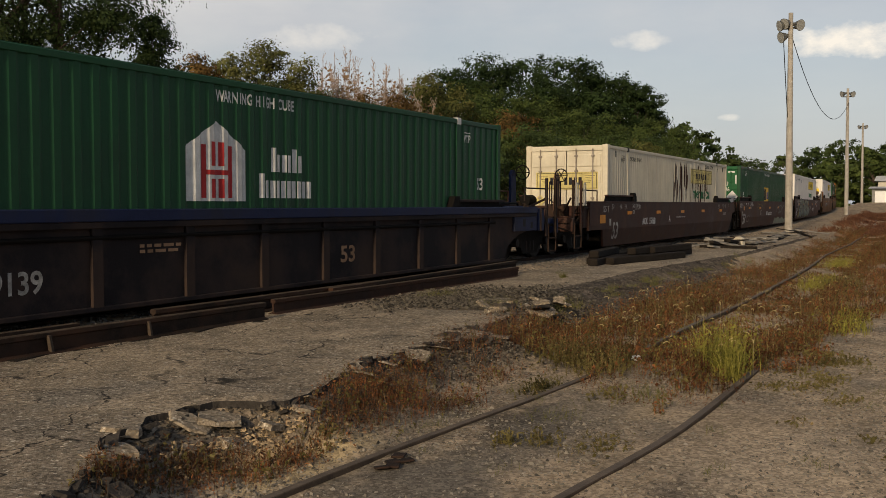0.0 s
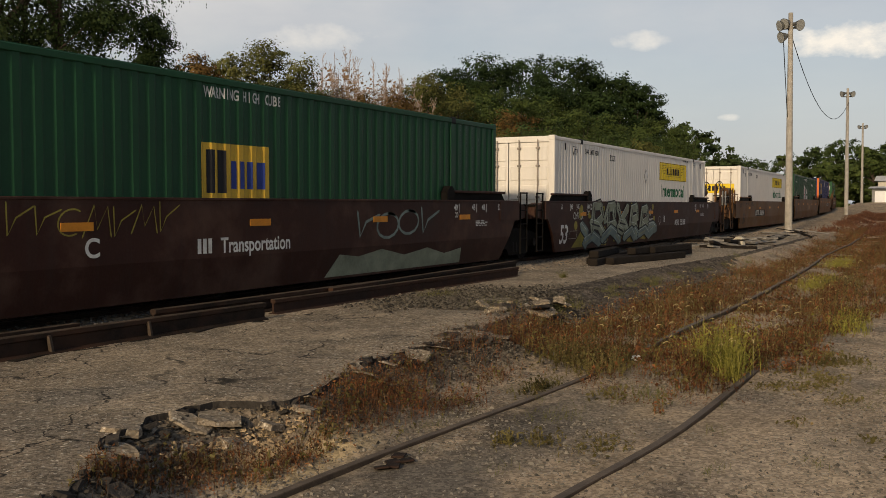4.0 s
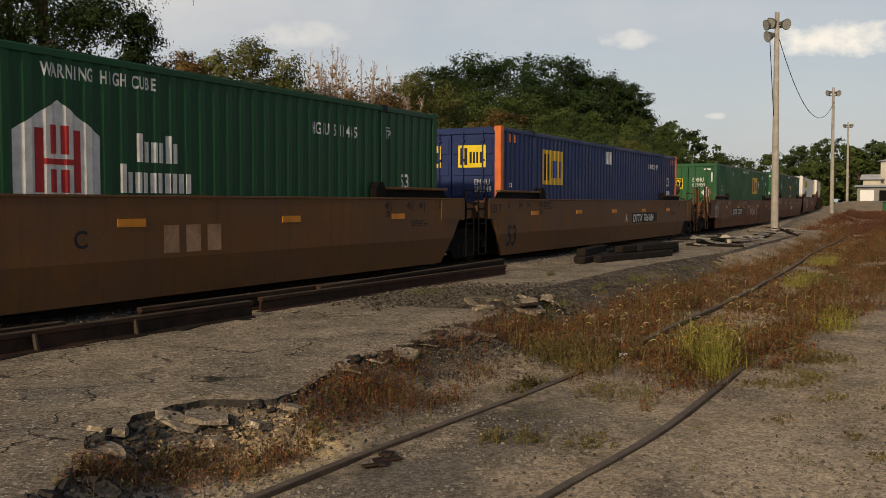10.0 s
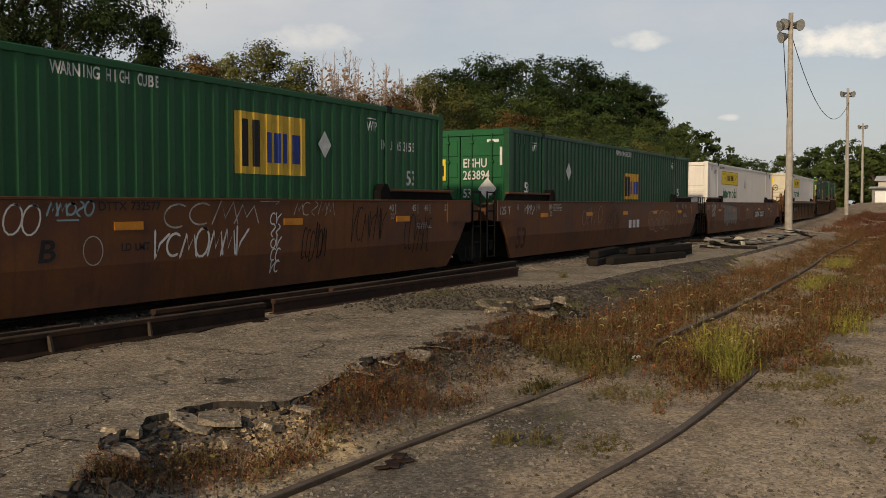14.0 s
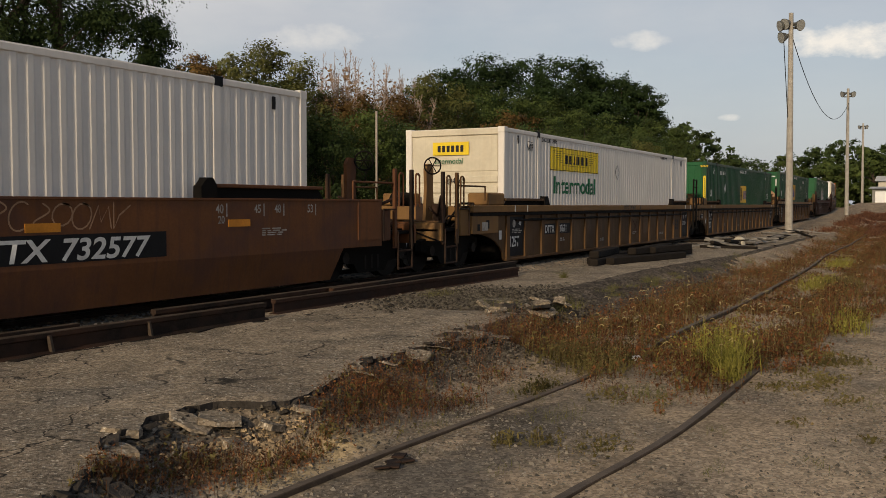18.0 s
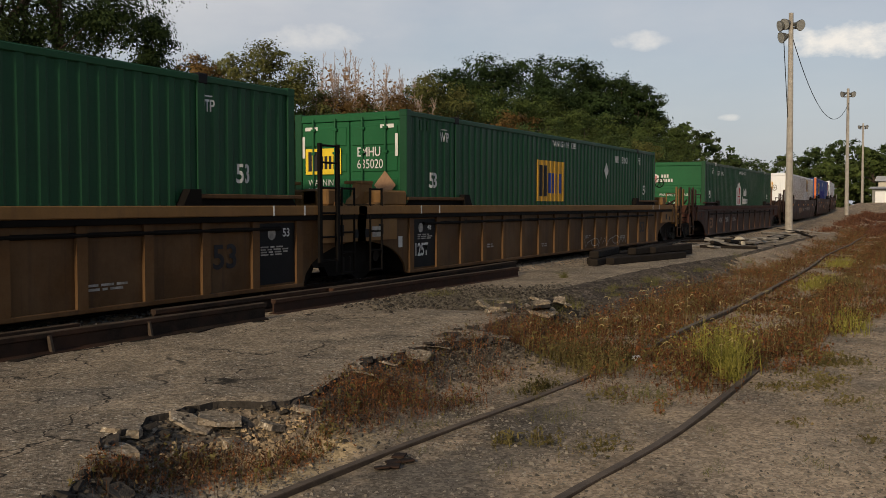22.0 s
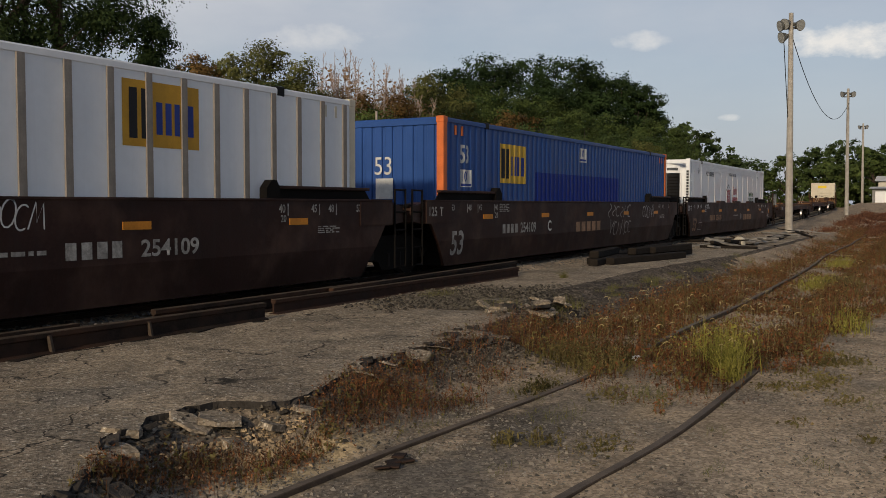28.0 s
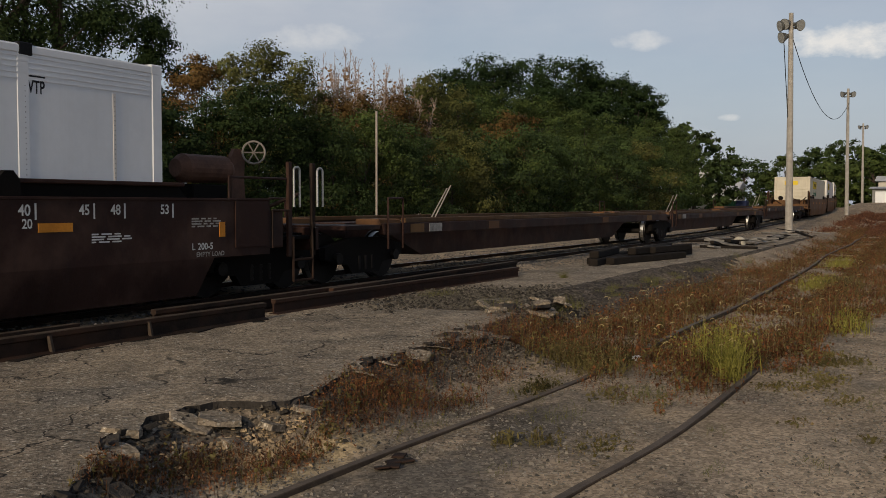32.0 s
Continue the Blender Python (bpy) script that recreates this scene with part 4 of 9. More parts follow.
def drape(bm, y, z, x, pitch):
    """Lettering from its flat plane onto the side wall, into the corrugation where the wall has one (pitch 0: a flat wall)."""
    bmesh.ops.transform(bm, matrix=Matrix.Translation((0, y, z)) @ SIDE, verts=bm.verts)
    if pitch:
        ys = [v.co.y for v in bm.verts]
        for b in corr_breaks(min(ys) + 1e-4, max(ys) - 1e-4, pitch)[1:-1]:
            bmesh.ops.bisect_plane(bm, geom=bm.verts[:] + bm.edges[:] + bm.faces[:], plane_co=(0, b, 0), plane_no=(0, 1, 0))
    for v in bm.verts:
        v.co.x = x + 0.004 - (corr(v.co.y, pitch) if pitch else 0)
    return bm


def emp_shapes(w, h):
    """The square mark: three dark stepped blocks."""
    return ([(0.08 * w, 0.12 * h, 0.18 * w, 0.88 * h), (0.23 * w, 0.12 * h, 0.34 * w, 0.88 * h)],
            [(0.42 * w, 0.20 * h, 0.50 * w, 0.70 * h), (0.54 * w, 0.20 * h, 0.62 * w, 0.70 * h), (0.66 * w, 0.20 * h, 0.73 * w, 0.70 * h), (0.79 * w, 0.20 * h, 0.92 * w, 0.70 * h)])


def bars_like(words, h, w):
    """Plain bars the size of lettering that is not spelled out: one upright stroke or block per character."""
    out, x = [], 0.0
    for ch in words:
        if ch != " ":
            out.append((x, 0, x + w * 0.68, h))
        x += w
    return out


def ribbon(pts, width, tip=0.9):
    """A flat band along a bent line in one strip, pointed at both ends."""
    bm = bmesh.new()
    P = [Vector((a, b, 0)) for a, b in pts]
    left, right = [], []
    for i, p in enumerate(P):
        d = (P[min(i + 1, len(P) - 1)] - P[max(i - 1, 0)]).normalized()
        n = Vector((-d.y, d.x, 0)) * width / 2
        left.append(bm.verts.new(p + n))
        right.append(bm.verts.new(p - n))
    for i in range(len(P) - 1):
        bm.faces.new((right[i], right[i + 1], left[i + 1], left[i]))
    a = bm.verts.new(P[0] + (P[0] - P[1]).normalized() * width * tip)
    b = bm.verts.new(P[-1] + (P[-1] - P[-2]).normalized() * width * tip)
    bm.faces.new((a, right[0], left[0]))
    bm.faces.new((b, left[-1], right[-1]))
    return bm


class Container:
    def __init__(self, label, main, end=None, side_kind="wave", near="doors", post=None, group="intermodal containers"):
        self.root = tagged(new("shipping_container"), label, "shipping container", group)
        self.main, self.end, self.post = M[main], M[end or main], M[post or main]
        self.wavy = 0 if side_kind != "wave" else 0.209 if main in ("white", "ivory") else 0.275
        hw, hl = BOX_W / 2, BOX_L / 2
        self.x = hw - 0.012
        r = self.root
        P = lambda n, bm, m, lab="": part(n, bm, m, r, lab)
        top, bot = BOX_H, 0.0
        if side_kind == "wave":
            for a, b in ((-hl + 0.12, -6.15), (-6.0, 6.0), (6.15, hl - 0.12)):
                P("side_panel", wave_wall(a, b, 0.14, top - 0.1, self.x, self.wavy), self.main)
            P("side_panel", wave_wall(-hl + 0.12, hl - 0.12, 0.14, top - 0.1, self.x, self.wavy, -1), self.main)
        else:
            first = -hl + (0.42 if near == "open" else 0.12)
            for a, b in ((first, -6.15), (-6.0, 6.0), (6.15, hl - 0.12)):
                P("side_panel", box(bmesh.new(), self.x - 0.04, self.x, a, b, 0.14, top - 0.1), self.main)
            P("side_panel", box(bmesh.new(), -self.x, -self.x + 0.04, first, hl - 0.12, 0.14, top - 0.1), self.main)
        if side_kind == "posts":
            me = mesh_of("side_post", box(bmesh.new(), self.x, self.x + 0.022, -0.055, 0.055, 0.14, top - 0.1, 0.006), M["hatpost"])
            for k in range(26):
                y = -hl + 0.10 + 0.605 * (k + 1)
                part("side_post", me, None, r, at=pose(0, y, 0))
        if side_kind == "sheet":
            me = mesh_of("seam", box(bmesh.new(), self.x, self.x + 0.006, -0.02, 0.02, 0.14, top - 0.42, 0.0), M["white"])
            rv = bmesh.new()
            for k in range(40):
                box(rv, self.x + 0.006, self.x + 0.010, -0.006, 0.006, 0.2 + 0.057 * k, 0.212 + 0.057 * k)
            rv = mesh_of("rivets", rv, M["steel"])
            for k in range(13):
                y = -hl + 0.75 + 1.22 * k
                part("seam", me, None, r, at=pose(0, y, 0))
                part("rivet_row", rv, None, r, at=pose(0, y, 0))
            for k in range(5):
                P("upper_bead", box(bmesh.new(), self.x, self.x + 0.008, -hl + 0.2, hl - 0.2, top - 0.15 - 0.06 * k, top - 0.135 - 0.06 * k), self.main)
        P("roof", box(bmesh.new(), -hw + 0.02, hw - 0.02, -hl + (0.42 if near == "open" else 0.02), hl - 0.02, top - 0.06, top - 0.01), self.main)
        P("floor", box(bmesh.new(), -hw + 0.03, hw - 0.03, -hl + 0.03, hl - 0.03, 0.08, 0.16), M["dark"])
        for s in (-1, 1):
            P("top_rail", box(bmesh.new(), s * (hw - 0.07), s * hw, -hl + 0.1, hl - 0.1, top - 0.11, top - 0.02, 0.01), self.main)
            P("bottom_rail", box(bmesh.new(), s * (hw - 0.07), s * hw, -hl + 0.1, hl - 0.1, 0.02, 0.16, 0.01), self.main)
            for e in (-1, 1):
                P("corner_post", box(bmesh.new(), s * (hw - 0.16), s * hw, e * (hl - 0.17), e * hl, 0.1, top - 0.1, 0.015), self.post)
                P("corner_casting", box(bmesh.new(), s * (hw - 0.17), s * (hw + 0.003), e * (hl - 0.18), e * (hl + 0.003), top - 0.12, top + 0.01, 0.012), self.post)
                P("stacking_post", box(bmesh.new(), s * (hw - 0.07), s * (hw - 0.004), e * 6.0, e * 6.15, 0.1, top - 0.08, 0.008), self.main)
                P("stacking_casting", box(bmesh.new(), s * (hw - 0.15), s * (hw + 0.004), e * 6.02, e * 6.2, top - 0.13, top + 0.012, 0.012), M["letter_white"] if near in ("hubfront",) else M["black"])
        for e in (-1, 1):
            P("end_header", box(bmesh.new(), -hw + 0.1, hw - 0.1, e * (hl - 0.1), e * (hl - 0.01), top - 0.16, top - 0.02, 0.01), self.end)
        P("end_wall", box(bmesh.new(), -hw + 0.15, hw - 0.15, hl - 0.08, hl - 0.04, 0.12, top - 0.15), self.end)
        # two dark lifting slots high on the end bays
        pale = main in ("white", "ivory")
        for y in () if near == "open" else (-hl + 0.78, hl - 0.78) if pale else (-hl + 0.55, -hl + 0.83, hl - 0.55, hl - 0.83):
            P("lift_slot", box(bmesh.new(), self.x - 0.03, self.x + 0.004, y - 0.03, y + 0.03, top - 0.34, top - 0.15), M["black"] if pale else self.post)
        self.near(near)

    def near(self, kind):
        hw, hl, top, r = BOX_W / 2, BOX_L / 2, BOX_H, self.root
        y = -hl
        if kind == "doors":
            for s in (-1, 1):
                x0, x1 = (-hw + 0.16, -0.012) if s < 0 else (0.012, hw - 0.16)
                bm = bmesh.new()
                box(bm, x0, x1, y + 0.03, y + 0.07, 0.14, top - 0.17, 0.01)
                door = part("door", bm, self.end, r)
                for k in range(5):
                    z = 0.26 + 0.5 * k
                    part("door_panel", box(bmesh.new(), x0 + 0.05, x1 - 0.05, y + 0.008, y + 0.032, z, z + 0.36, 0.012), self.end, door)
                if self.main in (M["green"], M["green3"]):
                    for xx, zz, ww, hh in ((x1 - 0.42 if s > 0 else x0 + 0.1, top - 0.32, 0.3, 0.07), (x1 - 0.09 if s > 0 else x0 + 0.03, top - 0.85, 0.06, 0.42)):
                        part("reflective_tape", box(bmesh.new(), xx, xx + ww, y - 0.001, y + 0.006, zz, zz + hh), M["letter_white"], door)
                for f in (0.28, 0.74):
                    x = x0 + (x1 - x0) * f
                    bar = part("locking_bar", rod(bmesh.new(), (x, y - 0.03, 0.1), (x, y - 0.03, top - 0.1), 0.018), M["hatpost"] if self.main in (M["ivory"], M["white"]) else self.end, door)
                    for z in (0.5, 1.3, 2.1, 2.55):
                        box_me = box(bmesh.new(), x - 0.05, x + 0.05, y - 0.05, y + 0.012, z, z + 0.05, 0.006)
                        part("bar_keeper", box_me, M["hatpost"] if self.main in (M["ivory"], M["white"]) else self.end, door)
        elif kind == "open":
            part("front_wall", box(bmesh.new(), -hw + 0.05, hw - 0.05, y + 0.42, y + 0.47, 0.14, top - 0.06), self.end, r)
            for s in (-1, 1):
                part("frame_tie", box(bmesh.new(), s * (hw - 0.1), s * (hw - 0.02), y + 0.16, y + 0.44, 1.98, 2.06), self.end, r)
        elif kind == "wavefront":
            wall = part("front_wall", box(bmesh.new(), -hw + 0.15, hw - 0.15, y + 0.05, y + 0.08, 0.14, top - 0.15), self.end, r)
            n = 9
            for k in range(n):
                x = -hw + 0.18 + k * (BOX_W - 0.36) / n
                w = (BOX_W - 0.36) / n
                part("bead", box(bmesh.new(), x + 0.04, x + w - 0.04, y + 0.02, y + 0.06, 0.14, top - 0.16, 0.012), self.end, wall)
        else:
            wall = part("front_wall", box(bmesh.new(), -hw + 0.15, hw - 0.15, y + 0.05, y + 0.08, 0.14, top - 0.15), self.end, r)
            for k in range(7):
                z = 0.2 + 0.24 * k
                part("bead", box(bmesh.new(), -hw + 0.18, hw - 0.18, y + 0.02, y + 0.055, z, z + 0.15, 0.015), self.end, wall)
            part("upper_panel", box(bmesh.new(), -hw + 0.18, hw - 0.18, y + 0.035, y + 0.055, 1.9, top - 0.18, 0.01), self.end, wall)

    # ---- lettering on the wall towards the yard: y from the near end, z from the floor ----
    def side(self, bm, y, z, material, label="", name="lettering"):
        part(name, drape(bm, y - BOX_L / 2, z, self.x, self.wavy), M[material], self.root, label)

    def front(self, bm, x, z, material, label="", name="lettering", out=0.0):
        bmesh.ops.transform(bm, matrix=Matrix.Translation((x, -BOX_L / 2 - 0.003 - out, z)) @ FRONT, verts=bm.verts)
        part(name, bm, M[material], self.root, label)

    def text(self, body, y, z, h, material="letter_white", squeeze=1.0):
        if body == "WTP":
            squeeze = 0.62
            self.side(flat_rects([(0.0, 0, 0.26, 0.018)]), y + 0.02, z + h * 1.25, material, name="overline")
        if self.wavy > 0.25 and len(body) > 3:
            # stencilled character by character, evenly spaced
            bm = bmesh.new()
            for k, ch in enumerate(body):
                if ch != " ":
                    one = letters(ch, h, 0.62, 0.035)
                    xs = [v.co.x for v in one.verts]
                    bmesh.ops.translate(one, verts=one.verts, vec=(k * 0.67 * h - (min(xs) + max(xs)) / 2, 0, 0))
                    me = bpy.data.meshes.new("lettering")
                    one.to_mesh(me)
                    one.free()
                    bm.from_mesh(me)
                    bpy.data.meshes.remove(me)
            self.side(bm, y, z, material)
            return
        self.side(letters(body, h, squeeze, 0.03), y, z, material)

    def diamond(self, y, z, r, material="letter_white", inner=None):
        bm = flat_poly([(0, -r), (r * 0.8, 0), (0, r), (-r * 0.8, 0)])
        bmesh.ops.transform(bm, matrix=Matrix.Translation((self.x + 0.004, y - BOX_L / 2, z)) @ SIDE, verts=bm.verts)
        part("placard", bm, M[material], self.root, "diamond placard")
        if inner:
            q = r * 0.86
            b = flat_poly([(0, -q), (q * 0.8, 0), (0, q), (-q * 0.8, 0)])
            bmesh.ops.transform(b, matrix=Matrix.Translation((self.x + 0.007, y - BOX_L / 2, z)) @ SIDE, verts=b.verts)
            part("placard_face", b, M[inner], self.root)

    def square_logo(self, y0, z0, y1, z1, material="logo_amber"):
        w, h = y1 - y0, z1 - z0
        self.side(flat_rects([(0, 0, w, h)]), y0, z0, material, "yellow square painted sign", "logo_panel")
        a, b = emp_shapes(w, h)
        for rects, m in ((a, "letter_black"), (b, "letter_blue")):
            part("logo_mark", drape(flat_rects(rects), y0 - BOX_L / 2, z0, self.x + 0.004, self.wavy), M[m], self.root)

    def winged_logo(self, y0, z0, y1, z1, faded=False):
        """A wide yellow sign with bars for its lettering, and the green word under it."""
        w, h = y1 - y0, z1 - z0
        yel = "faded_sign" if faded else "logo_yellow"
        self.side(flat_rects([(0, 0, w, h)]), y0, z0, yel, "wide yellow painted sign", "logo_panel")
        t = 0.012
        frame_rects = [(t, t, w - t, 2.2 * t), (t, h - 2.2 * t, w - t, h - t), (t, t, 2.2 * t, h - t), (w - 2.2 * t, t, w - t, h - t)]
        for s in (0, 1):
            for k in range(6):
                a = 0.05 * w + 0.022 * w * k
                rr = (a, h * (0.82 - 0.09 * k), 0.235 * w, h * (0.835 - 0.09 * k))
                frame_rects.append(rr if not s else (w - rr[2] + 0.02 * w, rr[1], w - rr[0], rr[3]))
        block = [(0.24 * w, 0.24 * h, 0.78 * w, 0.25 * h), (0.24 * w, 0.76 * h, 0.78 * w, 0.77 * h)]
        x, cw = 0.27 * w, 0.072 * w
        for ch in "I.I.IIII":
            if ch == ".":
                block.append((x, 0.32 * h, x + 0.016 * w, 0.39 * h))
                x += 0.026 * w
            else:
                block += [(x, 0.32 * h, x + 0.024 * w, 0.70 * h), (x + 0.034 * w, 0.32 * h, x + 0.056 * w, 0.70 * h)]
                x += cw
        part("logo_mark", drape(flat_rects(frame_rects + block), y0 - BOX_L / 2, z0, self.x + 0.004, self.wavy), M["letter_black"], self.root)
        self.side(letters("Intermodal", 0.42, 1.16 * w / 3.6, bold=0.03), y0 + 0.22, z0 - 0.57, "letter_green")

    def house_logo(self, y0, z0, y1, z1, words=True, outline=False):
        """A gabled mark with a red figure, and bars for the two words beside it."""
        w, h = y1 - y0, z1 - z0
        gable = [(0, 0), (w, 0), (w, 0.66 * h), (0.5 * w, h), (0, 0.66 * h)]
        if outline:
            t = 0.07 * w
            bm = flat_rects([(0, 0, t, 0.66 * h), (w - t, 0, w, 0.66 * h)])
            flat_poly([(0, 0.66 * h), (0, 0.60 * h), (0.5 * w, 0.94 * h), (0.5 * w, h)], bm)
            flat_poly([(0.5 * w, h), (0.5 * w, 0.94 * h), (w, 0.60 * h), (w, 0.66 * h)], bm)
            self.side(bm, y0, z0, "greywall", "", "logo_panel")
        else:
            self.side(flat_poly(gable), y0, z0, "letter_white", "white gabled painted sign", "logo_panel")
        red = [(0.24, 0.04, 0.33, 0.70), (0.67, 0.04, 0.76, 0.70), (0.40, 0.44, 0.48, 0.74), (0.53, 0.44, 0.61, 0.74), (0.40, 0.04, 0.48, 0.28), (0.53, 0.04, 0.61, 0.28), (0.33, 0.33, 0.67, 0.39)]
        part("logo_mark", drape(flat_rects([(a * w, b * h, c * w, d * h) for a, b, c, d in red]), y0 - BOX_L / 2, z0, self.x + 0.004, self.wavy), M["letter_red"], self.root)
        if words:
            m = "letter_red" if outline else "letter_white"
            ww = 0.25
            for row, (count, off) in enumerate(((5, 0.0), (3, 0.27))):
                z = z0 + (0.05 if row == 0 else 0.44)
                rects = []
                for k in range(count):
                    a = off + k * ww
                    hh = 0.36 if (k == 0 or (row == 1 and k == 2)) else 0.26
                    rects += [(a, 0, a + 0.09, hh), (a + 0.115, 0, a + 0.205, 0.26)]
                self.side(flat_rects(rects), y1 + 0.3, z, m)

    def place(self, near_end):
        MOVERS.append((self.root, near_end + BOX_L / 2, BOX_Z))
        return self


# ---- well cars: origin at the middle of the container, on the rail heads; the near end lies towards -y ----
def truck(parent, y, big=False):
    """A two-axle truck as a part with its own pieces."""
    t = part("truck", box(bmesh.new(), -1.0, 1.0, y - 0.22, y + 0.22, 0.42, 0.66, 0.04), M["dark"], parent)
    for s in (-1, 1):
        bm = bmesh.new()
        prism(bm, [(y - 1.2, 0.62), (y - 1.2, 0.42), (y - 0.95, 0.36), (y - 0.55, 0.30), (y - 0.42, 0.14), (y + 0.42, 0.14), (y + 0.55, 0.30), (y + 0.95, 0.36), (y + 1.2, 0.42), (y + 1.2, 0.62), (y + 0.5, 0.76), (y - 0.5, 0.76)], s * 0.95, s * 1.08)
        part("side_frame", bm, M["dark"], t)
        for k in (-0.2, 0.0, 0.2):
            part("spring", rod(bmesh.new(), (s * 1.02, y + k, 0.2), (s * 1.02, y + k, 0.44), 0.075, 10), M["wheel"], t)
        for e in (-0.89, 0.89):
            part("bearing_cap", rod(bmesh.new(), (s * 0.98, y + e, 0.42), (s * 1.16, y + e, 0.42), 0.1, 10), M["wheel"], t)
    for e in (-0.89, 0.89):
        ax = new("wheelset", mesh_of("wheelset", rod(bmesh.new(), (-0.9, 0, 0), (0.9, 0, 0), 0.08, 10), M["wheel"]))
        ax.parent = parent
        ax.matrix_basis = pose(0, y + e, 0.42)
        AXLES.append((ax, parent, y + e))
        for s in (-1, 1):
            bm = bmesh.new()
            rod(bm, (s * 0.70, 0, 0), (s * 0.82, 0, 0), 0.42, 28)
            rod(bm, (s * 0.67, 0, 0), (s * 0.70, 0, 0), 0.455, 28)
            part("wheel", bm, M["wheel"], ax)
            bm = bmesh.new()
            rod(bm, (s * 0.705, 0, 0), (s * 0.81, 0, 0), 0.4215, 32)
            part("tread", bm, M["tread"], ax)
            hub = rod(bmesh.new(), (s * 0.82, 0, 0), (s * 0.87, 0, 0), 0.13, 12)
            part("hub", hub, M["dark"], ax)


def railing(parent, y, x, z0, z1, material, w=0.35):
    """A grab post: two uprights joined by a bent top."""
    q = min(0.08, w * 0.25)
    pts = [(x, y - w / 2, z0), (x, y - w / 2, z1 - q), (x, y - w / 2 + q, z1), (x, y + w / 2 - q, z1), (x, y + w / 2, z1 - q), (x, y + w / 2, z0)]
    part("grab_rail", pipe(bmesh.new(), pts, 0.018), material, parent)


def end_gear(u, e, body, rails, brake, tank=False):
    """Platform, coupler, steps and handrails at an outer end (e = -1 towards the camera's side)."""
    y0, y1 = (8.2, 11.0)
    Y = lambda v: e * v
    def b(bm, x0, x1, ya, yb, z0, z1, bev=0.0):
        return box(bm, x0, x1, min(Y(ya), Y(yb)), max(Y(ya), Y(yb)), z0, z1, bev)
    part("end_platform", b(bmesh.new(), -1.35, 1.35, 9.6, 11.2, 0.80, 0.86, 0.01), M["dark"], u)
    part("centre_sill", b(bmesh.new(), -0.4, 0.4, 8.2, 11.2, 0.55, 0.95, 0.02), M["dark"], u)
    part("end_sill", b(bmesh.new(), -1.42, 1.42, 11.05, 11.2, 0.62, 0.98, 0.01), body, u)
    part("coupler", b(bmesh.new(), -0.14, 0.14, 10.9, 11.72, 0.62, 0.88, 0.03), M["dark"], u)
    part("shear_plate", b(bmesh.new(), -1.2, 1.2, 8.5, 9.7, 1.0, 1.3, 0.02), body, u)
    for s in (-1, 1):
        for v in (10.5, 11.08):
            part("stanchion", b(bmesh.new(), s * 1.36, s * 1.42, v - 0.045, v + 0.045, 0.55, 1.98, 0.01), rails if v < 11 else M["gear_dark"], u)
            # on brown cars pale steel stands in for light catching the thin grab rails
            railing(u, Y(v) + 0.1, s * 1.46, 1.3, 1.9, M["steel"] if body in (M["maroon"], M["brown"]) else rails, 0.14)
        step = bmesh.new()
        pipe(step, [(s * 1.42, Y(10.56), 0.85), (s * 1.42, Y(10.56), 0.18), (s * 1.42, Y(11.04), 0.18), (s * 1.42, Y(11.04), 0.85)], 0.02)
        pipe(step, [(s * 1.42, Y(10.56), 0.5), (s * 1.42, Y(11.04), 0.5)], 0.02)
        part("ladder", step, M["gear_dark"], u)
        part("cross_rail", pipe(bmesh.new(), [(s * 1.4, Y(11.08), 1.0), (s * 0.5, Y(11.08), 1.0)], 0.02), rails, u)
    # braces, hose, uncoupling lever, walkway slats and a brake cylinder
    for sx in (-1, 1):
        part("brace", pipe(bmesh.new(), [(sx * 0.45, Y(9.7), 0.9), (sx * 1.25, Y(10.9), 1.5)], 0.03), M["gear_dark"], u)
        part("corner_plate", b(bmesh.new(), sx * 1.30, sx * 1.40, 10.0, 10.35, 0.7, 1.25, 0.015), body, u)
        part("handrail", pipe(bmesh.new(), [(sx * 1.38, Y(9.2), 1.42), (sx * 1.38, Y(9.2), 1.72), (sx * 1.38, Y(10.5), 1.72)], 0.018), rails, u)
    part("air_hose", pipe(bmesh.new(), [(0.35, Y(11.1), 0.7), (0.4, Y(11.4), 0.45), (0.3, Y(11.6), 0.35), (0.15, Y(11.75), 0.4)], 0.028), M["black"], u)
    part("uncoupling_lever", pipe(bmesh.new(), [(0.1, Y(11.4), 0.9), (0.9, Y(11.25), 0.78), (1.4, Y(11.25), 0.62)], 0.016), M["dark"], u)
    slat = mesh_of("walkway_slat", b(bmesh.new(), -1.2, 1.2, 0.0, 0.05, 0.0, 0.03), M["dark"])
    for k in range(7):
        part("walkway_slat", slat, None, u, at=pose(0, Y(10.4 + 0.1 * k), 0.865))
    part("valve_box", b(bmesh.new(), 0.2, 0.75, 9.75, 10.15, 0.95, 1.35, 0.03), M["gear_dark"], u)
    part("retainer_pipe", pipe(bmesh.new(), [(1.18, Y(9.55), 1.36), (1.18, Y(9.9), 1.1), (1.18, Y(10.5), 1.1), (1.18, Y(10.9), 0.8)], 0.02), M["gear_dark"], u)
    part("brake_rod", pipe(bmesh.new(), [(-0.2, Y(8.9), 1.5), (0.5, Y(10.2), 1.35), (0.75, Y(10.4), 1.2)], 0.022), M["gear_dark"], u)
    for sx in (-1, 1):
        part("grating", b(bmesh.new(), sx * 1.05, sx * 1.34, 9.55, 10.0, 1.28, 1.31, 0.0), M["gear_dark"], u)
        part("gusset", prism(bmesh.new(), [(Y(9.5), 0.9), (Y(10.45), 0.9), (Y(9.5), 1.36)], sx * 1.22, sx * 1.27), M["gear_dark"], u)
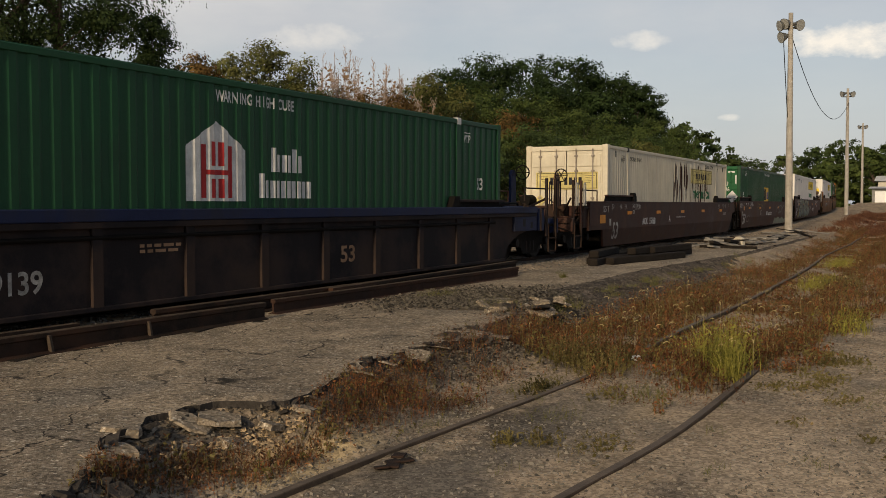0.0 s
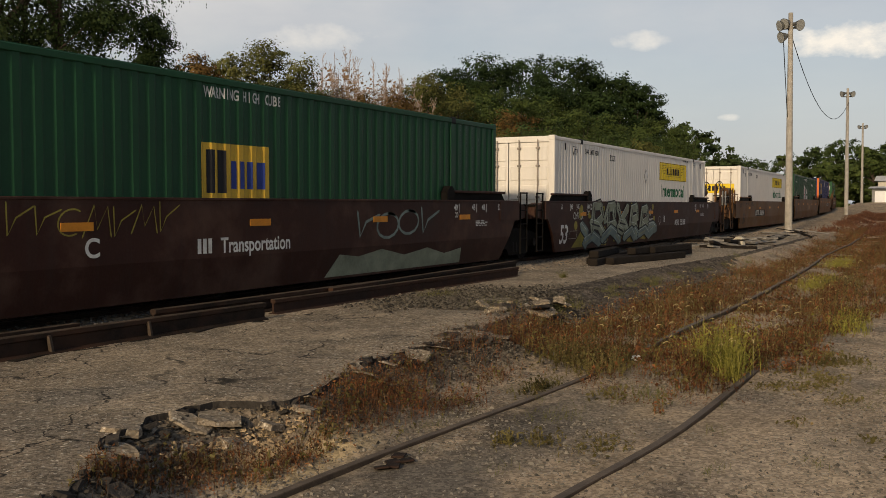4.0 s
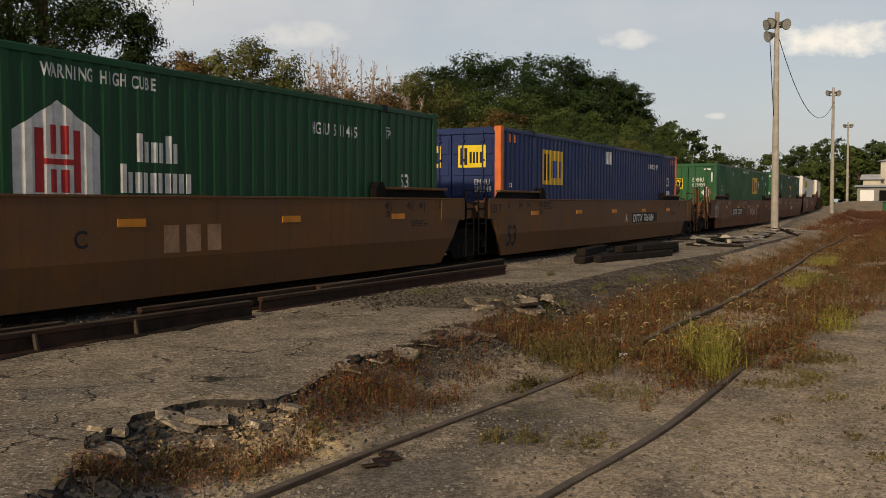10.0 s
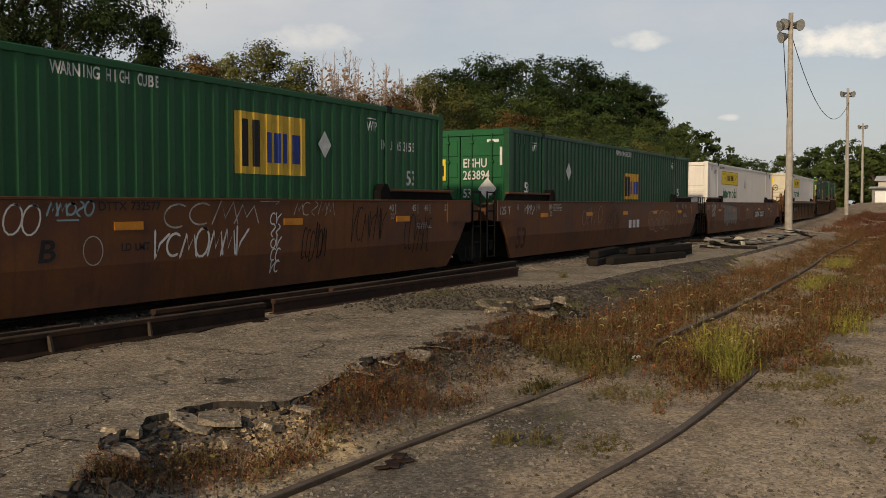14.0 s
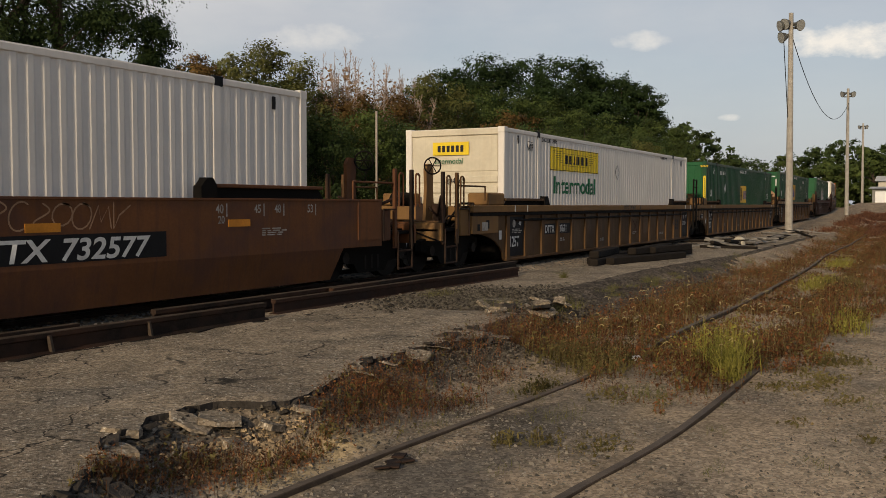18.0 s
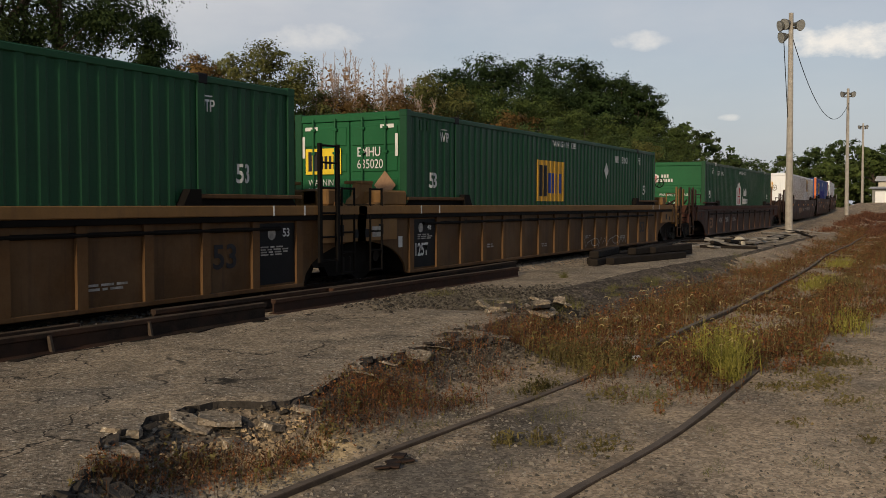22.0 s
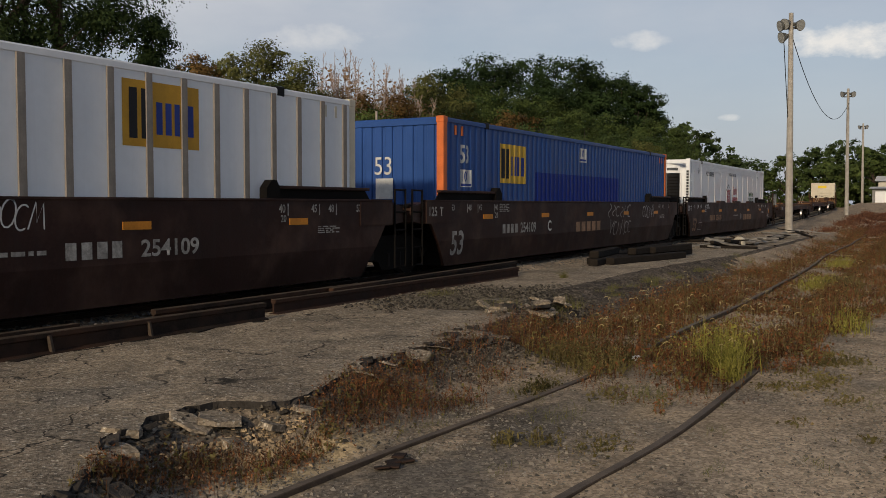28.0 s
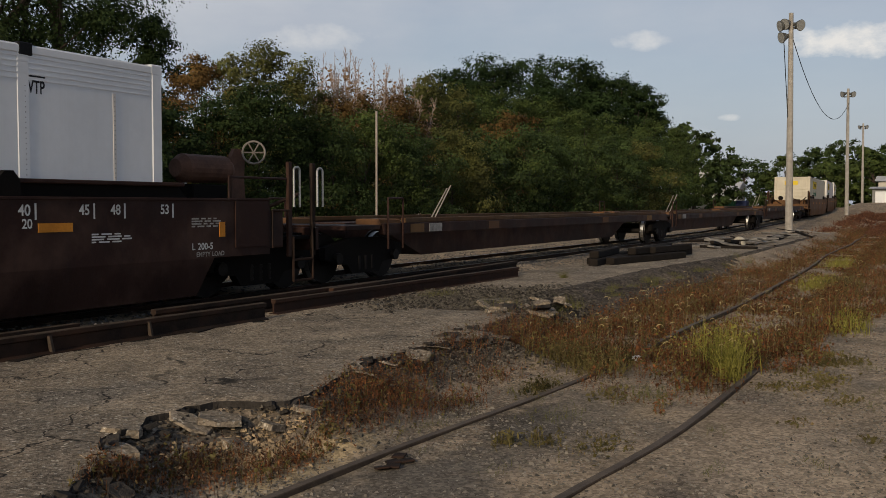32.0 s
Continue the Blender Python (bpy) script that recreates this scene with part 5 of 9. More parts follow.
        part("side_handrail", pipe(bmesh.new(), [(sx * 1.44, Y(10.05), 0.7), (sx * 1.44, Y(10.05), 1.25), (sx * 1.44, Y(10.45), 1.25)], 0.016), M["gear_dark"], u)
    part("brake_cylinder", rod(bmesh.new(), (-0.7, Y(9.0), 1.45), (-0.7, Y(9.5), 1.45), 0.16, 14), M["dark"], u)
    part("pipe_run", pipe(bmesh.new(), [(1.0, Y(8.3), 1.36), (1.0, Y(9.6), 1.36), (1.0, Y(10.2), 0.95)], 0.025), M["dark"], u)
    if brake:
        part("brake_stand", prism(bmesh.new(), [(Y(10.25) - 0.2, 0.86), (Y(10.25) + 0.2, 0.86), (Y(10.25) + 0.13, 1.7), (Y(10.25) + 0.15, 2.06), (Y(10.25) + 0.07, 2.18), (Y(10.25) - 0.07, 2.18), (Y(10.25) - 0.15, 2.06), (Y(10.25) - 0.13, 1.7)], 0.55, 0.62), M["gear"] if body in (M["brown"], M["maroon"]) else body, u)
        bm = bmesh.new()
        c = Vector((0.78, Y(10.42), 2.13))
        ring = [c + Vector((math.cos(a) * 0.13, math.cos(a) * 0.11, math.sin(a) * 0.17)) for a in [i * 6.2832 / 20 for i in range(21)]]
        pipe(bm, ring, 0.016, 6)
        for i in range(6):
            a = i * 6.2832 / 6
            rod(bm, c, c + Vector((math.cos(a) * 0.13, math.cos(a) * 0.11, math.sin(a) * 0.17)), 0.011, 5)
        part("brake_wheel", bm, M["hatpost"] if body == M["maroon"] else M["dark"], u)
    if tank:
        bm = bmesh.new()
        ya, yb = sorted((Y(8.72), Y(9.78)))
        rod(bm, (0.85, ya + 0.12, 1.84), (0.85, yb - 0.12, 1.84), 0.20, 20)
        rod(bm, (0.85, ya, 1.84), (0.85, ya + 0.12, 1.84), 0.12, 20, 0.20)
        rod(bm, (0.85, yb - 0.12, 1.84), (0.85, yb, 1.84), 0.20, 20, 0.12)
        part("air_reservoir", bm, body if body == M["tan"] else M["gear"], u)
        part("reservoir_cradle", b(bmesh.new(), 0.5, 1.0, 8.9, 9.6, 1.3, 1.62, 0.02), M["dark"], u)


def ribbed_joint(u, e, body):
    """Fabricated end pieces of the ribbed cars: an arched bracket and its lugs, and a tall dark ladder."""
    for s in (-1, 1):
        if e < 0:
            arch = [(-9.47, 0.72), (-9.47, 1.1), (-9.3, 1.42), (-9.15, 1.5), (-9.1, 1.72), (-8.76, 1.72), (-8.72, 1.5), (-8.95, 1.44), (-8.95, 0.97), (-9.1, 0.97), (-9.12, 1.3), (-9.25, 1.3), (-9.32, 1.0), (-9.3, 0.72)]
            part("arched_bracket", prism(bmesh.new(), arch, s * 0.80, s * 0.98), body, u)
            part("bracket_cap", box(bmesh.new(), s * 0.62, s * 1.0, -9.12, -8.74, 1.70, 1.76, 0.01), body, u)
        else:
            part("lug", box(bmesh.new(), s * 0.72, s * 1.16, 9.33, 9.61, 0.71, 1.37, 0.03), body, u)
            part("lug_eye", box(bmesh.new(), s * 1.158, s * 1.164, 9.42, 9.52, 0.82, 1.02), M["black"], u)
            part("stop_block", box(bmesh.new(), s * 0.6, s * 1.15, 8.82, 9.22, 1.2, 1.58, 0.03), body, u)
    if e > 0:
        lad = bmesh.new()
        for y in (8.49, 8.96):
            box(lad, 1.43, 1.48, y - 0.035, y + 0.035, 0.42, 2.3)
        for z in (0.45, 0.82, 1.2, 1.6, 2.0, 2.27):
            pipe(lad, [(1.455, 8.49, z), (1.455, 8.96, z)], 0.016)
        part("tall_ladder", lad, M["dark"], u)


def joint_gear(u, e, body):
    """The half of an articulated joint that belongs to this unit."""
    def b(bm, x0, x1, ya, yb, z0, z1, bev=0.0):
        return box(bm, x0, x1, min(e * ya, e * yb), max(e * ya, e * yb), z0, z1, bev)
    part("shear_plate", b(bmesh.new(), -1.25, 1.25, 8.3, 9.45, 0.98, 1.28, 0.02), body, u)
    part("centre_sill", b(bmesh.new(), -0.35, 0.35, 8.2, 9.6, 0.55, 1.0, 0.02), M["dark"], u)
    part("cross_step", b(bmesh.new(), -1.35, 1.35, 9.2, 9.5, 1.3, 1.34), M["dark"], u)
    for s in (-1, 1):
        part("corner_bracket", prism(bmesh.new(), [(e * 9.0, 1.38), (e * 9.42, 1.30), (e * 9.42, 1.02), (e * 9.0, 0.97)], s * 1.1, s * 1.40), body, u)
    lad = bmesh.new()
    pipe(lad, [(1.42, e * 9.12, 0.2), (1.42, e * 9.12, 1.62)], 0.02)
    pipe(lad, [(1.42, e * 9.48, 0.2), (1.42, e * 9.48, 1.62)], 0.02)
    for z in (0.22, 0.55, 0.88, 1.2, 1.6):
        pipe(lad, [(1.42, e * 9.12, z), (1.42, e * 9.48, z)], 0.016)
    part("ladder", lad, M["dark"], u)


class WellCar:
    def __init__(self, label, kind, paint, near, far, chord=None, brake=0, rails=None, rib=None, tank=0):
        u = self.u = tagged(new("well_car"), label, "railcar", "well cars of the freight train")
        body = M[paint]
        self.kind = kind
        chord = M[chord] if chord else body
        rails = M[rails] if rails else body
        if kind == "smooth":
            self.x, self.top = 1.43, 1.42
            for s in (-1, 1):
                ends = {k: ([(10.0, 1.42), (10.0, 0.62), (8.85, 0.62)], 8.85, 8.58) if k == "end" else ([(9.0, 1.42), (9.0, 0.97), (8.79, 0.97), (8.51, 0.62)], 8.51, 8.13) for k in (near, far)}
                up = ends[far][0] + [(-y, z) for y, z in ends[near][0][::-1]]
                part("side_plate", prism(bmesh.new(), up, s * 1.37, s * 1.43), body, u)
                bm = bmesh.new()
                a = [(-ends[near][1], 0.62), (ends[far][1], 0.62), (ends[far][2], 0.12), (-ends[near][2], 0.12)]
                xo = (1.43, 1.43, 1.35, 1.35)
                vo = [bm.verts.new((s * x, y, z)) for x, (y, z) in zip(xo, a)]
                vi = [bm.verts.new((s * (x - 0.06), y, z)) for x, (y, z) in zip(xo, a)]
                fs = [bm.faces.new(vo), bm.faces.new(vi[::-1])] + [bm.faces.new((vo[i], vi[i], vi[(i + 1) % 4], vo[(i + 1) % 4])) for i in range(4)]
                bmesh.ops.recalc_face_normals(bm, faces=fs)
                part("lower_plate", bm, body, u)
                part("top_chord", box(bmesh.new(), s * 1.31, s * 1.445, -ends[near][0][0][0], ends[far][0][0][0], 1.39, 1.425, 0.006), body, u)
                for e in (-1, 1):
                    ba, bb, bz = (9.26, 9.95, 0.74) if (near if e < 0 else far) == "end" else (7.99, 9.0, 0.985)
                    part("end_box", prism(bmesh.new(), [(e * bb, bz), (e * bb, 1.385), (e * ba, 1.385), (e * ba, bz)], s * 1.431, s * 1.448), body, u)
                    part("guide_bar", box(bmesh.new(), s * 1.30, s * 1.40, e * 5.8, e * 8.35, 1.57, 1.62, 0.01), body, u)
                    # dark plate drawn for the shadow in the open gap under the guide bar
                    part("guide_plate", prism(bmesh.new(), [(e * 5.85, 1.42), (e * 5.95, 1.57), (e * 8.3, 1.57), (e * 8.45, 1.42)], s * 1.31, s * 1.33), M["dark"], u)
                    part("guide_latch", prism(bmesh.new(), [(e * 5.62, 1.42), (e * 5.92, 1.42), (e * 5.92, 1.60), (e * 5.84, 1.70), (e * 5.74, 1.70), (e * 5.62, 1.58)], s * 1.27, s * 1.42), M["dark"], u)
            zf = 0.13
        else:
            self.x, self.top = 1.41, 1.32
            lo = 1.12 if kind == "ribbed" else 1.08
            for s in (-1, 1):
                arc = [(8.2 + 1.55 * (1 - math.cos(a)), 0.10 + 0.62 * math.sin(a)) for a in [i * math.pi / 2 / 6 for i in range(7)]]
                pts = [(-y, z) for y, z in arc][::-1] + arc
                outl = [(9.75, lo), (-9.75, lo)] + [(-9.75, 0.74)] + [(-y, z) for y, z in arc][::-1] + arc + [(9.75, 0.74)]
                part("side_plate", prism(bmesh.new(), outl, s * 1.31, s * 1.35), body, u)
                part("top_chord", box(bmesh.new(), s * 1.27, s * 1.44, -9.85, 9.85, lo + 0.05, lo + 0.20, 0.012), chord, u)
                part("chord_lip", box(bmesh.new(), s * 1.33, s * 1.425, -9.85, 9.85, lo - 0.03, lo + 0.05, 0.008), M["dark"] if kind == "ribbed" else body, u)
                part("stiffener_rod", rod(bmesh.new(), (s * 1.38, -7.6, lo - 0.14), (s * 1.38, 7.6, lo - 0.14), 0.03), M["dark"], u)
                part("bottom_flange", box(bmesh.new(), s * 1.30, s * 1.40, -8.15, 8.15, 0.07, 0.13, 0.008), body, u)
                me = mesh_of("rib", prism(bmesh.new(), [(-0.075, 0.1), (0.075, 0.1), (0.075, lo), (-0.075, lo)], s * 1.35, s * 1.398), M[rib] if rib else body)
                for k in range(17 if kind == "ribbed" else 11):
                    y = -8.05 + 1.006 * k if kind == "ribbed" else -7.59 + 1.5 * k
                    part("rib", me, None, u, at=pose(0, y, 0))
                for e in (-1, 1):
                    part("end_box", prism(bmesh.new(), [(e * 9.85, 0.72), (e * 9.85, lo), (e * 8.6, lo), (e * 8.6, 0.72)], s * 1.35, s * 1.41), chord, u)
                    part("slot", box(bmesh.new(), s * 1.409, s * 1.413, e * 9.05, e * 9.2, 0.82, 1.0), M["black"], u)
                    part("slot", box(bmesh.new(), s * 1.409, s * 1.413, e * 9.5, e * 9.62, 0.78, 0.92), M["black"], u)
                    if kind == "ribbed":
                        ra, rb = (-9.0, -8.17) if e < 0 else (8.82, 9.22)
                        part("end_riser", box(bmesh.new(), s * 0.85, s * 1.36, ra, rb, lo + 0.2, lo + 0.47, 0.03), chord, u)
                    part("guide_bar", box(bmesh.new(), s * 1.22, s * 1.38, e * 5.85, e * 8.15, lo + 0.30, lo + 0.36, 0.01), body, u)
                    part("guide_plate", prism(bmesh.new(), [(e * 5.9, lo + 0.2), (e * 6.0, lo + 0.3), (e * 8.0, lo + 0.3), (e * 8.1, lo + 0.2)], s * 1.28, s * 1.30), M["dark"], u)
                    part("guide_latch", prism(bmesh.new(), [(e * 5.62, lo + 0.2), (e * 5.95, lo + 0.2), (e * 5.95, lo + 0.42), (e * 5.75, lo + 0.42)], s * 1.24, s * 1.40), M["dark"], u)
            self.top = lo + 0.2
            zf = 0.09
        part("well_floor", box(bmesh.new(), -1.3, 1.3, -8.1, 8.1, zf, BOX_Z - 0.012), M["dark"], u)
        for e in (-1, 1):
            part("bulkhead", box(bmesh.new(), -1.3, 1.3, e * 8.12, e * 8.18, 0.15, 1.3), M["dark"], u)
        for e, k in ((-1, near), (1, far)):
            if k == "end":
                end_gear(u, e, body if kind == "smooth" else chord, rails, brake == e, tank == e)
                truck(u, e * 10.2)
            else:
                joint_gear(u, e, body if kind == "smooth" else chord)
                if kind == "ribbed":
                    ribbed_joint(u, e, chord)
                if k == "truck":
                    truck(u, e * 9.64)

    def side(self, bm, y, z, material, label="", name="lettering", out=0.0):
        x = self.x + out
        bmesh.ops.transform(bm, matrix=Matrix.Translation((x + 0.004, y - BOX_L / 2, z)) @ SIDE, verts=bm.verts)
        if self.kind == "smooth" and any(v.co.z < 0.62 for v in bm.verts):
            bmesh.ops.bisect_plane(bm, geom=bm.verts[:] + bm.edges[:] + bm.faces[:], plane_co=(0, 0, 0.62), plane_no=(0, 0, 1))
            for v in bm.verts:
                v.co.x -= max(0.0, 0.62 - v.co.z) * 0.16
        part(name, bm, M[material], self.u, label)

    def text(self, body, y, z, h, material="letter_dim", squeeze=1.0, out=0.0, slant=0.0):
        at = 0
        for word in body.split(" "):
            if word:
                lead = letters(body[:at] + "I", h, squeeze, 0.03) if at else None
                bm = letters(word, h, squeeze, 0.03)
                for v in bm.verts:
                    v.co.x += slant * v.co.y
                shift = max(v.co.x for v in lead.verts) - 0.11 * h * squeeze if lead else 0.0
                if lead:
                    lead.free()
                self.side(bm, y + shift, z, material, out=out)
            at += len(word) + 1

    def bars(self, y, z, count, h, w, material="letter_dim", out=0.0):
        self.side(flat_rects(bars_like("X" * count, h, w)), y, z, material, out=out)

    def reflectors(self, spots, material="amber"):
        for y, z, w, h in spots:
            part("reflector", box(bmesh.new(), self.x, self.x + 0.008, y - BOX_L / 2, y - BOX_L / 2 + w, z, z + h), M[material], self.u, "amber reflective strip")

    def data(self, y, z, lines, w, h=0.035, material="letter_dim", seed=1, out=0.0):
        """A block of tiny stencil lines as bars."""
        rng = random.Random(seed)
        rects = []
        for k in range(lines):
            x, zz = 0.0, -k * h * 1.7
            while x < w * rng.uniform(0.75, 1.0):
                l = rng.uniform(0.06, 0.2)
                rects.append((x, zz, x + l, zz + h))
                x += l + 0.04
        self.side(flat_rects(rects), y, z, material, out=out)

    def size_marks(self, pairs, z, material="letter_dim", after=False):
        for body, y in pairs:
            self.text(body, y if after else y + 0.05, z, 0.115, material, 0.9)
            self.side(flat_rects([(0, -0.05, 0.025, 0.13)]), y + 0.2 if after else y, z, material)

    def scrawl(self, y, z, w, h, material, seed, strokes=6, thick=0.02):
        """A sprayed tag with no meaning: slanted zigzags, hooks, loops and bars crowded in a row."""
        rng = random.Random(seed)
        step = w / strokes
        for s in range(strokes):
            x0, kind = step * s, rng.choice(("zig", "hook", "loop", "bar", "ess", "zig"))
            tall, low = h * rng.uniform(0.75, 1.0), h * rng.uniform(0.0, 0.15)
            if kind == "zig":
                pts = [(x0, low), (x0 + 0.3 * step, tall), (x0 + 0.55 * step, low + 0.2 * h), (x0 + 0.85 * step, tall * 0.95), (x0 + 1.15 * step, low)]
            elif kind == "bar":
                pts = [(x0 + 0.1 * step, tall), (x0 + 0.3 * step, low), (x0 + 0.5 * step, low + 0.45 * h), (x0 + 1.05 * step, tall * 0.9)]
            else:
                turn = {"hook": 4.2, "loop": 6.9, "ess": 5.2}[kind]
                pts = []
                for i in range(15):
                    f = i / 14
                    a = 1.0 + turn * f
                    bend = math.sin(6.28 * f) * 0.35 * step if kind == "ess" else math.cos(a) * 0.5 * step
                    pts.append((x0 + 0.5 * step + bend, low + (tall - low) * ((1 - f) if kind == "ess" else 0.5 + 0.5 * math.sin(a))))
            pts = [(a + 0.18 * b, b) for a, b in pts]
            self.side(ribbon(pts, thick), y, z, material, "sprayed scribble", "graffiti", out=0.0006 * s)

    def bubble_tag(self, y, z, w, h, lobes, fill, rim, seed):
        """A filled throw-up: fat rounded lobes side by side, each with a rim line."""
        rng = random.Random(seed)
        for k in range(lobes):
            cx, cz = w * (k + 0.5) / lobes, h * rng.uniform(0.46, 0.54)
            rx, rz, skew = 0.66 * w / lobes, 0.5 * h * rng.uniform(0.82, 1.0), rng.uniform(-0.15, 0.15)
            ring = []
            for i in range(20):
                a = 6.2832 * i / 20
                px, pz = abs(math.cos(a)) ** 0.8 * math.copysign(rx, math.cos(a)), abs(math.sin(a)) ** 0.8 * math.copysign(rz, math.sin(a))
                ring.append((cx + px + skew * pz, cz + pz))
            self.side(flat_poly(ring), y, z, fill, "", "graffiti", out=0.0008 * k)
            self.side(ribbon(ring + ring[:1], 0.022), y, z, rim, "", "graffiti", out=0.0008 * k + 0.0006)
            self.side(ribbon([(cx + rx * 0.3, cz - rz * 0.2), (cx + rx * 0.1, cz + rz * 0.25), (cx - rx * 0.3, cz + rz * 0.1)], 0.018), y, z, rim, "", "graffiti", out=0.0008 * k + 0.0006)

    def place(self, near_end):
        MOVERS.append((self.u, near_end + BOX_L / 2, 0.0))
        return self
# ---- the train's units, from the first in view to the last ----
AT = dict(A=2.45, B=25.85, C=45.15, D=64.7, E=88.1, F=107.4, G=126.6, H=150.07, I=169.35, J=188.63, K=211.98, L=231.26, M=250.7, N=274.0, O=297.3, P=316.5, Q=335.9,
          X=357.0, Y=375.9, Z=394.8, S=418.4, T=437.7, U=457.0)

MARKS = [("53", 0.03), ("48", 0.76), ("45", 1.24), ("40", 2.02)]
MARKS_FAR = [("40", 13.95), ("45", 14.73), ("48", 15.18), ("53", 15.96)]


def smooth_marks(w, letter="letter_dim", big="letter_dim", ton=True, seed=1):
    w.size_marks(MARKS, 1.22, letter)
    w.size_marks(MARKS_FAR, 1.22, letter, after=True)
    w.text("20", 13.99, 1.08, 0.1, letter, 0.9)
    w.text("53", 0.08, 0.34, 0.46, big, 0.85)
    if ton:
        w.text("125 T", -0.86, 1.12, 0.17, letter, 0.95, out=0.018)
    w.text("20", 2.07, 1.05, 0.115, letter, 0.9)
    w.data(2.3, 1.33, 5, 0.5, 0.022, letter, seed)
    w.data(14.9, 0.98, 4, 0.5, 0.018, letter, seed + 1)
    w.reflectors([(1.51 + 3.17 * k, 1.03, 0.45, 0.10) for k in range(5)])


def sprayed_piece(w):
    """A large sprayed mural: olive clouds behind, five fat interlocking angular forms with black rims, green-grey above and teal below, thin white glints."""
    rng = random.Random(8)
    for k in range(16):
        y, z, r = rng.choice((1.3, 1.5, 2.3, 3.5, 4.7, 5.9, 8.3, 8.5)) + rng.uniform(-0.15, 0.15), rng.uniform(0.6, 1.32), rng.uniform(0.05, 0.12)
        w.side(flat_poly([(math.cos(a * 0.5236) * r, math.sin(a * 0.5236) * r) for a in range(12)]), y, z, "graf_olive", "", "graffiti", out=0.0005 + 0.0003 * k)
    w.side(flat_poly([(0, 0), (0.85, 0), (0.85, 0.55), (0.55, 0.45), (0.25, 0.18)]), 1.02, 0.19, "graf_olive", "", "graffiti", out=0.0004)
    for k in range(4):
        w.side(flat_poly([(0, 0), (0.7, -0.05), (0.9, 0.3), (0.5, 0.4), (0.1, 0.3)]), 3.1 + 1.3 * k, 0.2 + 0.05 * (k % 2), "graf_olive", "", "graffiti", out=0.0005 + 0.0002 * k)
    layer = 0.006
    # (fill, strokes in a unit cell)
    forms = [
        ("graf_teal", [[(-0.25, 0.48), (0.05, 0.3), (0.1, 0.02)], [(0.0, 0.08), (0.45, 0.22), (0.95, 0.05)]]),
        ("graf_grey", [[(0.35, 0.4), (0.45, 0.95), (0.85, 1.0)], [(0.85, 0.98), (1.0, 0.7), (0.7, 0.55)], [(0.3, 0.55), (0.75, 0.48), (1.25, 0.1)]]),
        ("graf_grey", [[(1.15, 0.62), (1.35, 0.95), (1.75, 0.98)], [(1.3, 0.8), (1.35, 0.45), (1.8, 0.5)], [(1.75, 0.95), (1.7, 0.72)]]),
        ("graf_teal", [[(1.05, 0.12), (1.5, 0.36), (1.95, 0.2)], [(1.9, 0.22), (2.2, 0.05)]]),
        ("graf_grey", [[(1.95, 0.98), (2.2, 0.6), (2.65, 0.95)], [(2.1, 0.55), (2.45, 0.5), (2.75, 0.2)], [(2.0, 0.4), (2.35, 0.3)]]),
        ("graf_grey", [[(2.85, 0.45), (2.95, 0.92), (3.3, 0.98)], [(3.3, 0.95), (3.4, 0.7), (3.05, 0.6)], [(2.9, 0.45), (3.3, 0.4)]]),
        ("graf_teal", [[(2.5, 0.12), (2.95, 0.3), (3.3, 0.08)], [(3.2, 0.3), (3.5, 0.12)]]),
        ("graf_grey", [[(3.6, 0.35), (3.75, 0.9), (4.1, 0.95)], [(4.1, 0.92), (4.2, 0.62), (3.85, 0.5)], [(3.8, 0.45), (4.35, 0.25)]]),
        ("graf_teal", [[(3.55, 0.18), (4.0, 0.3), (4.4, 0.12), (4.75, 0.3)], [(4.3, 0.38), (4.65, 0.42), (4.9, 0.28)]]),
    ]
    for fill, strokes in forms:
        runs = [[(1.95 + 1.36 * a, 0.22 + (1.12 - 0.02 * a) * b) for a, b in pts] for pts in strokes]
        for m, wd in (("letter_black", 0.37), (fill, 0.29)):
            for pts in runs:
                w.side(ribbon(pts, wd, 0.55), 0, 0, m, "", "graffiti", out=layer)
                layer += 0.0004
        for pts in runs:
            w.side(ribbon([(a - 0.07, b + 0.10) for a, b in pts], 0.018), 0, 0, "graf_glint", "", "graffiti", out=layer)
            w.side(ribbon([(a + 0.03, b - 0.03) for a, b in pts[:2]], 0.05), 0, 0, "letter_black" if fill == "graf_grey" else "graf_grey", "", "graffiti", out=layer)
            layer += 0.0004


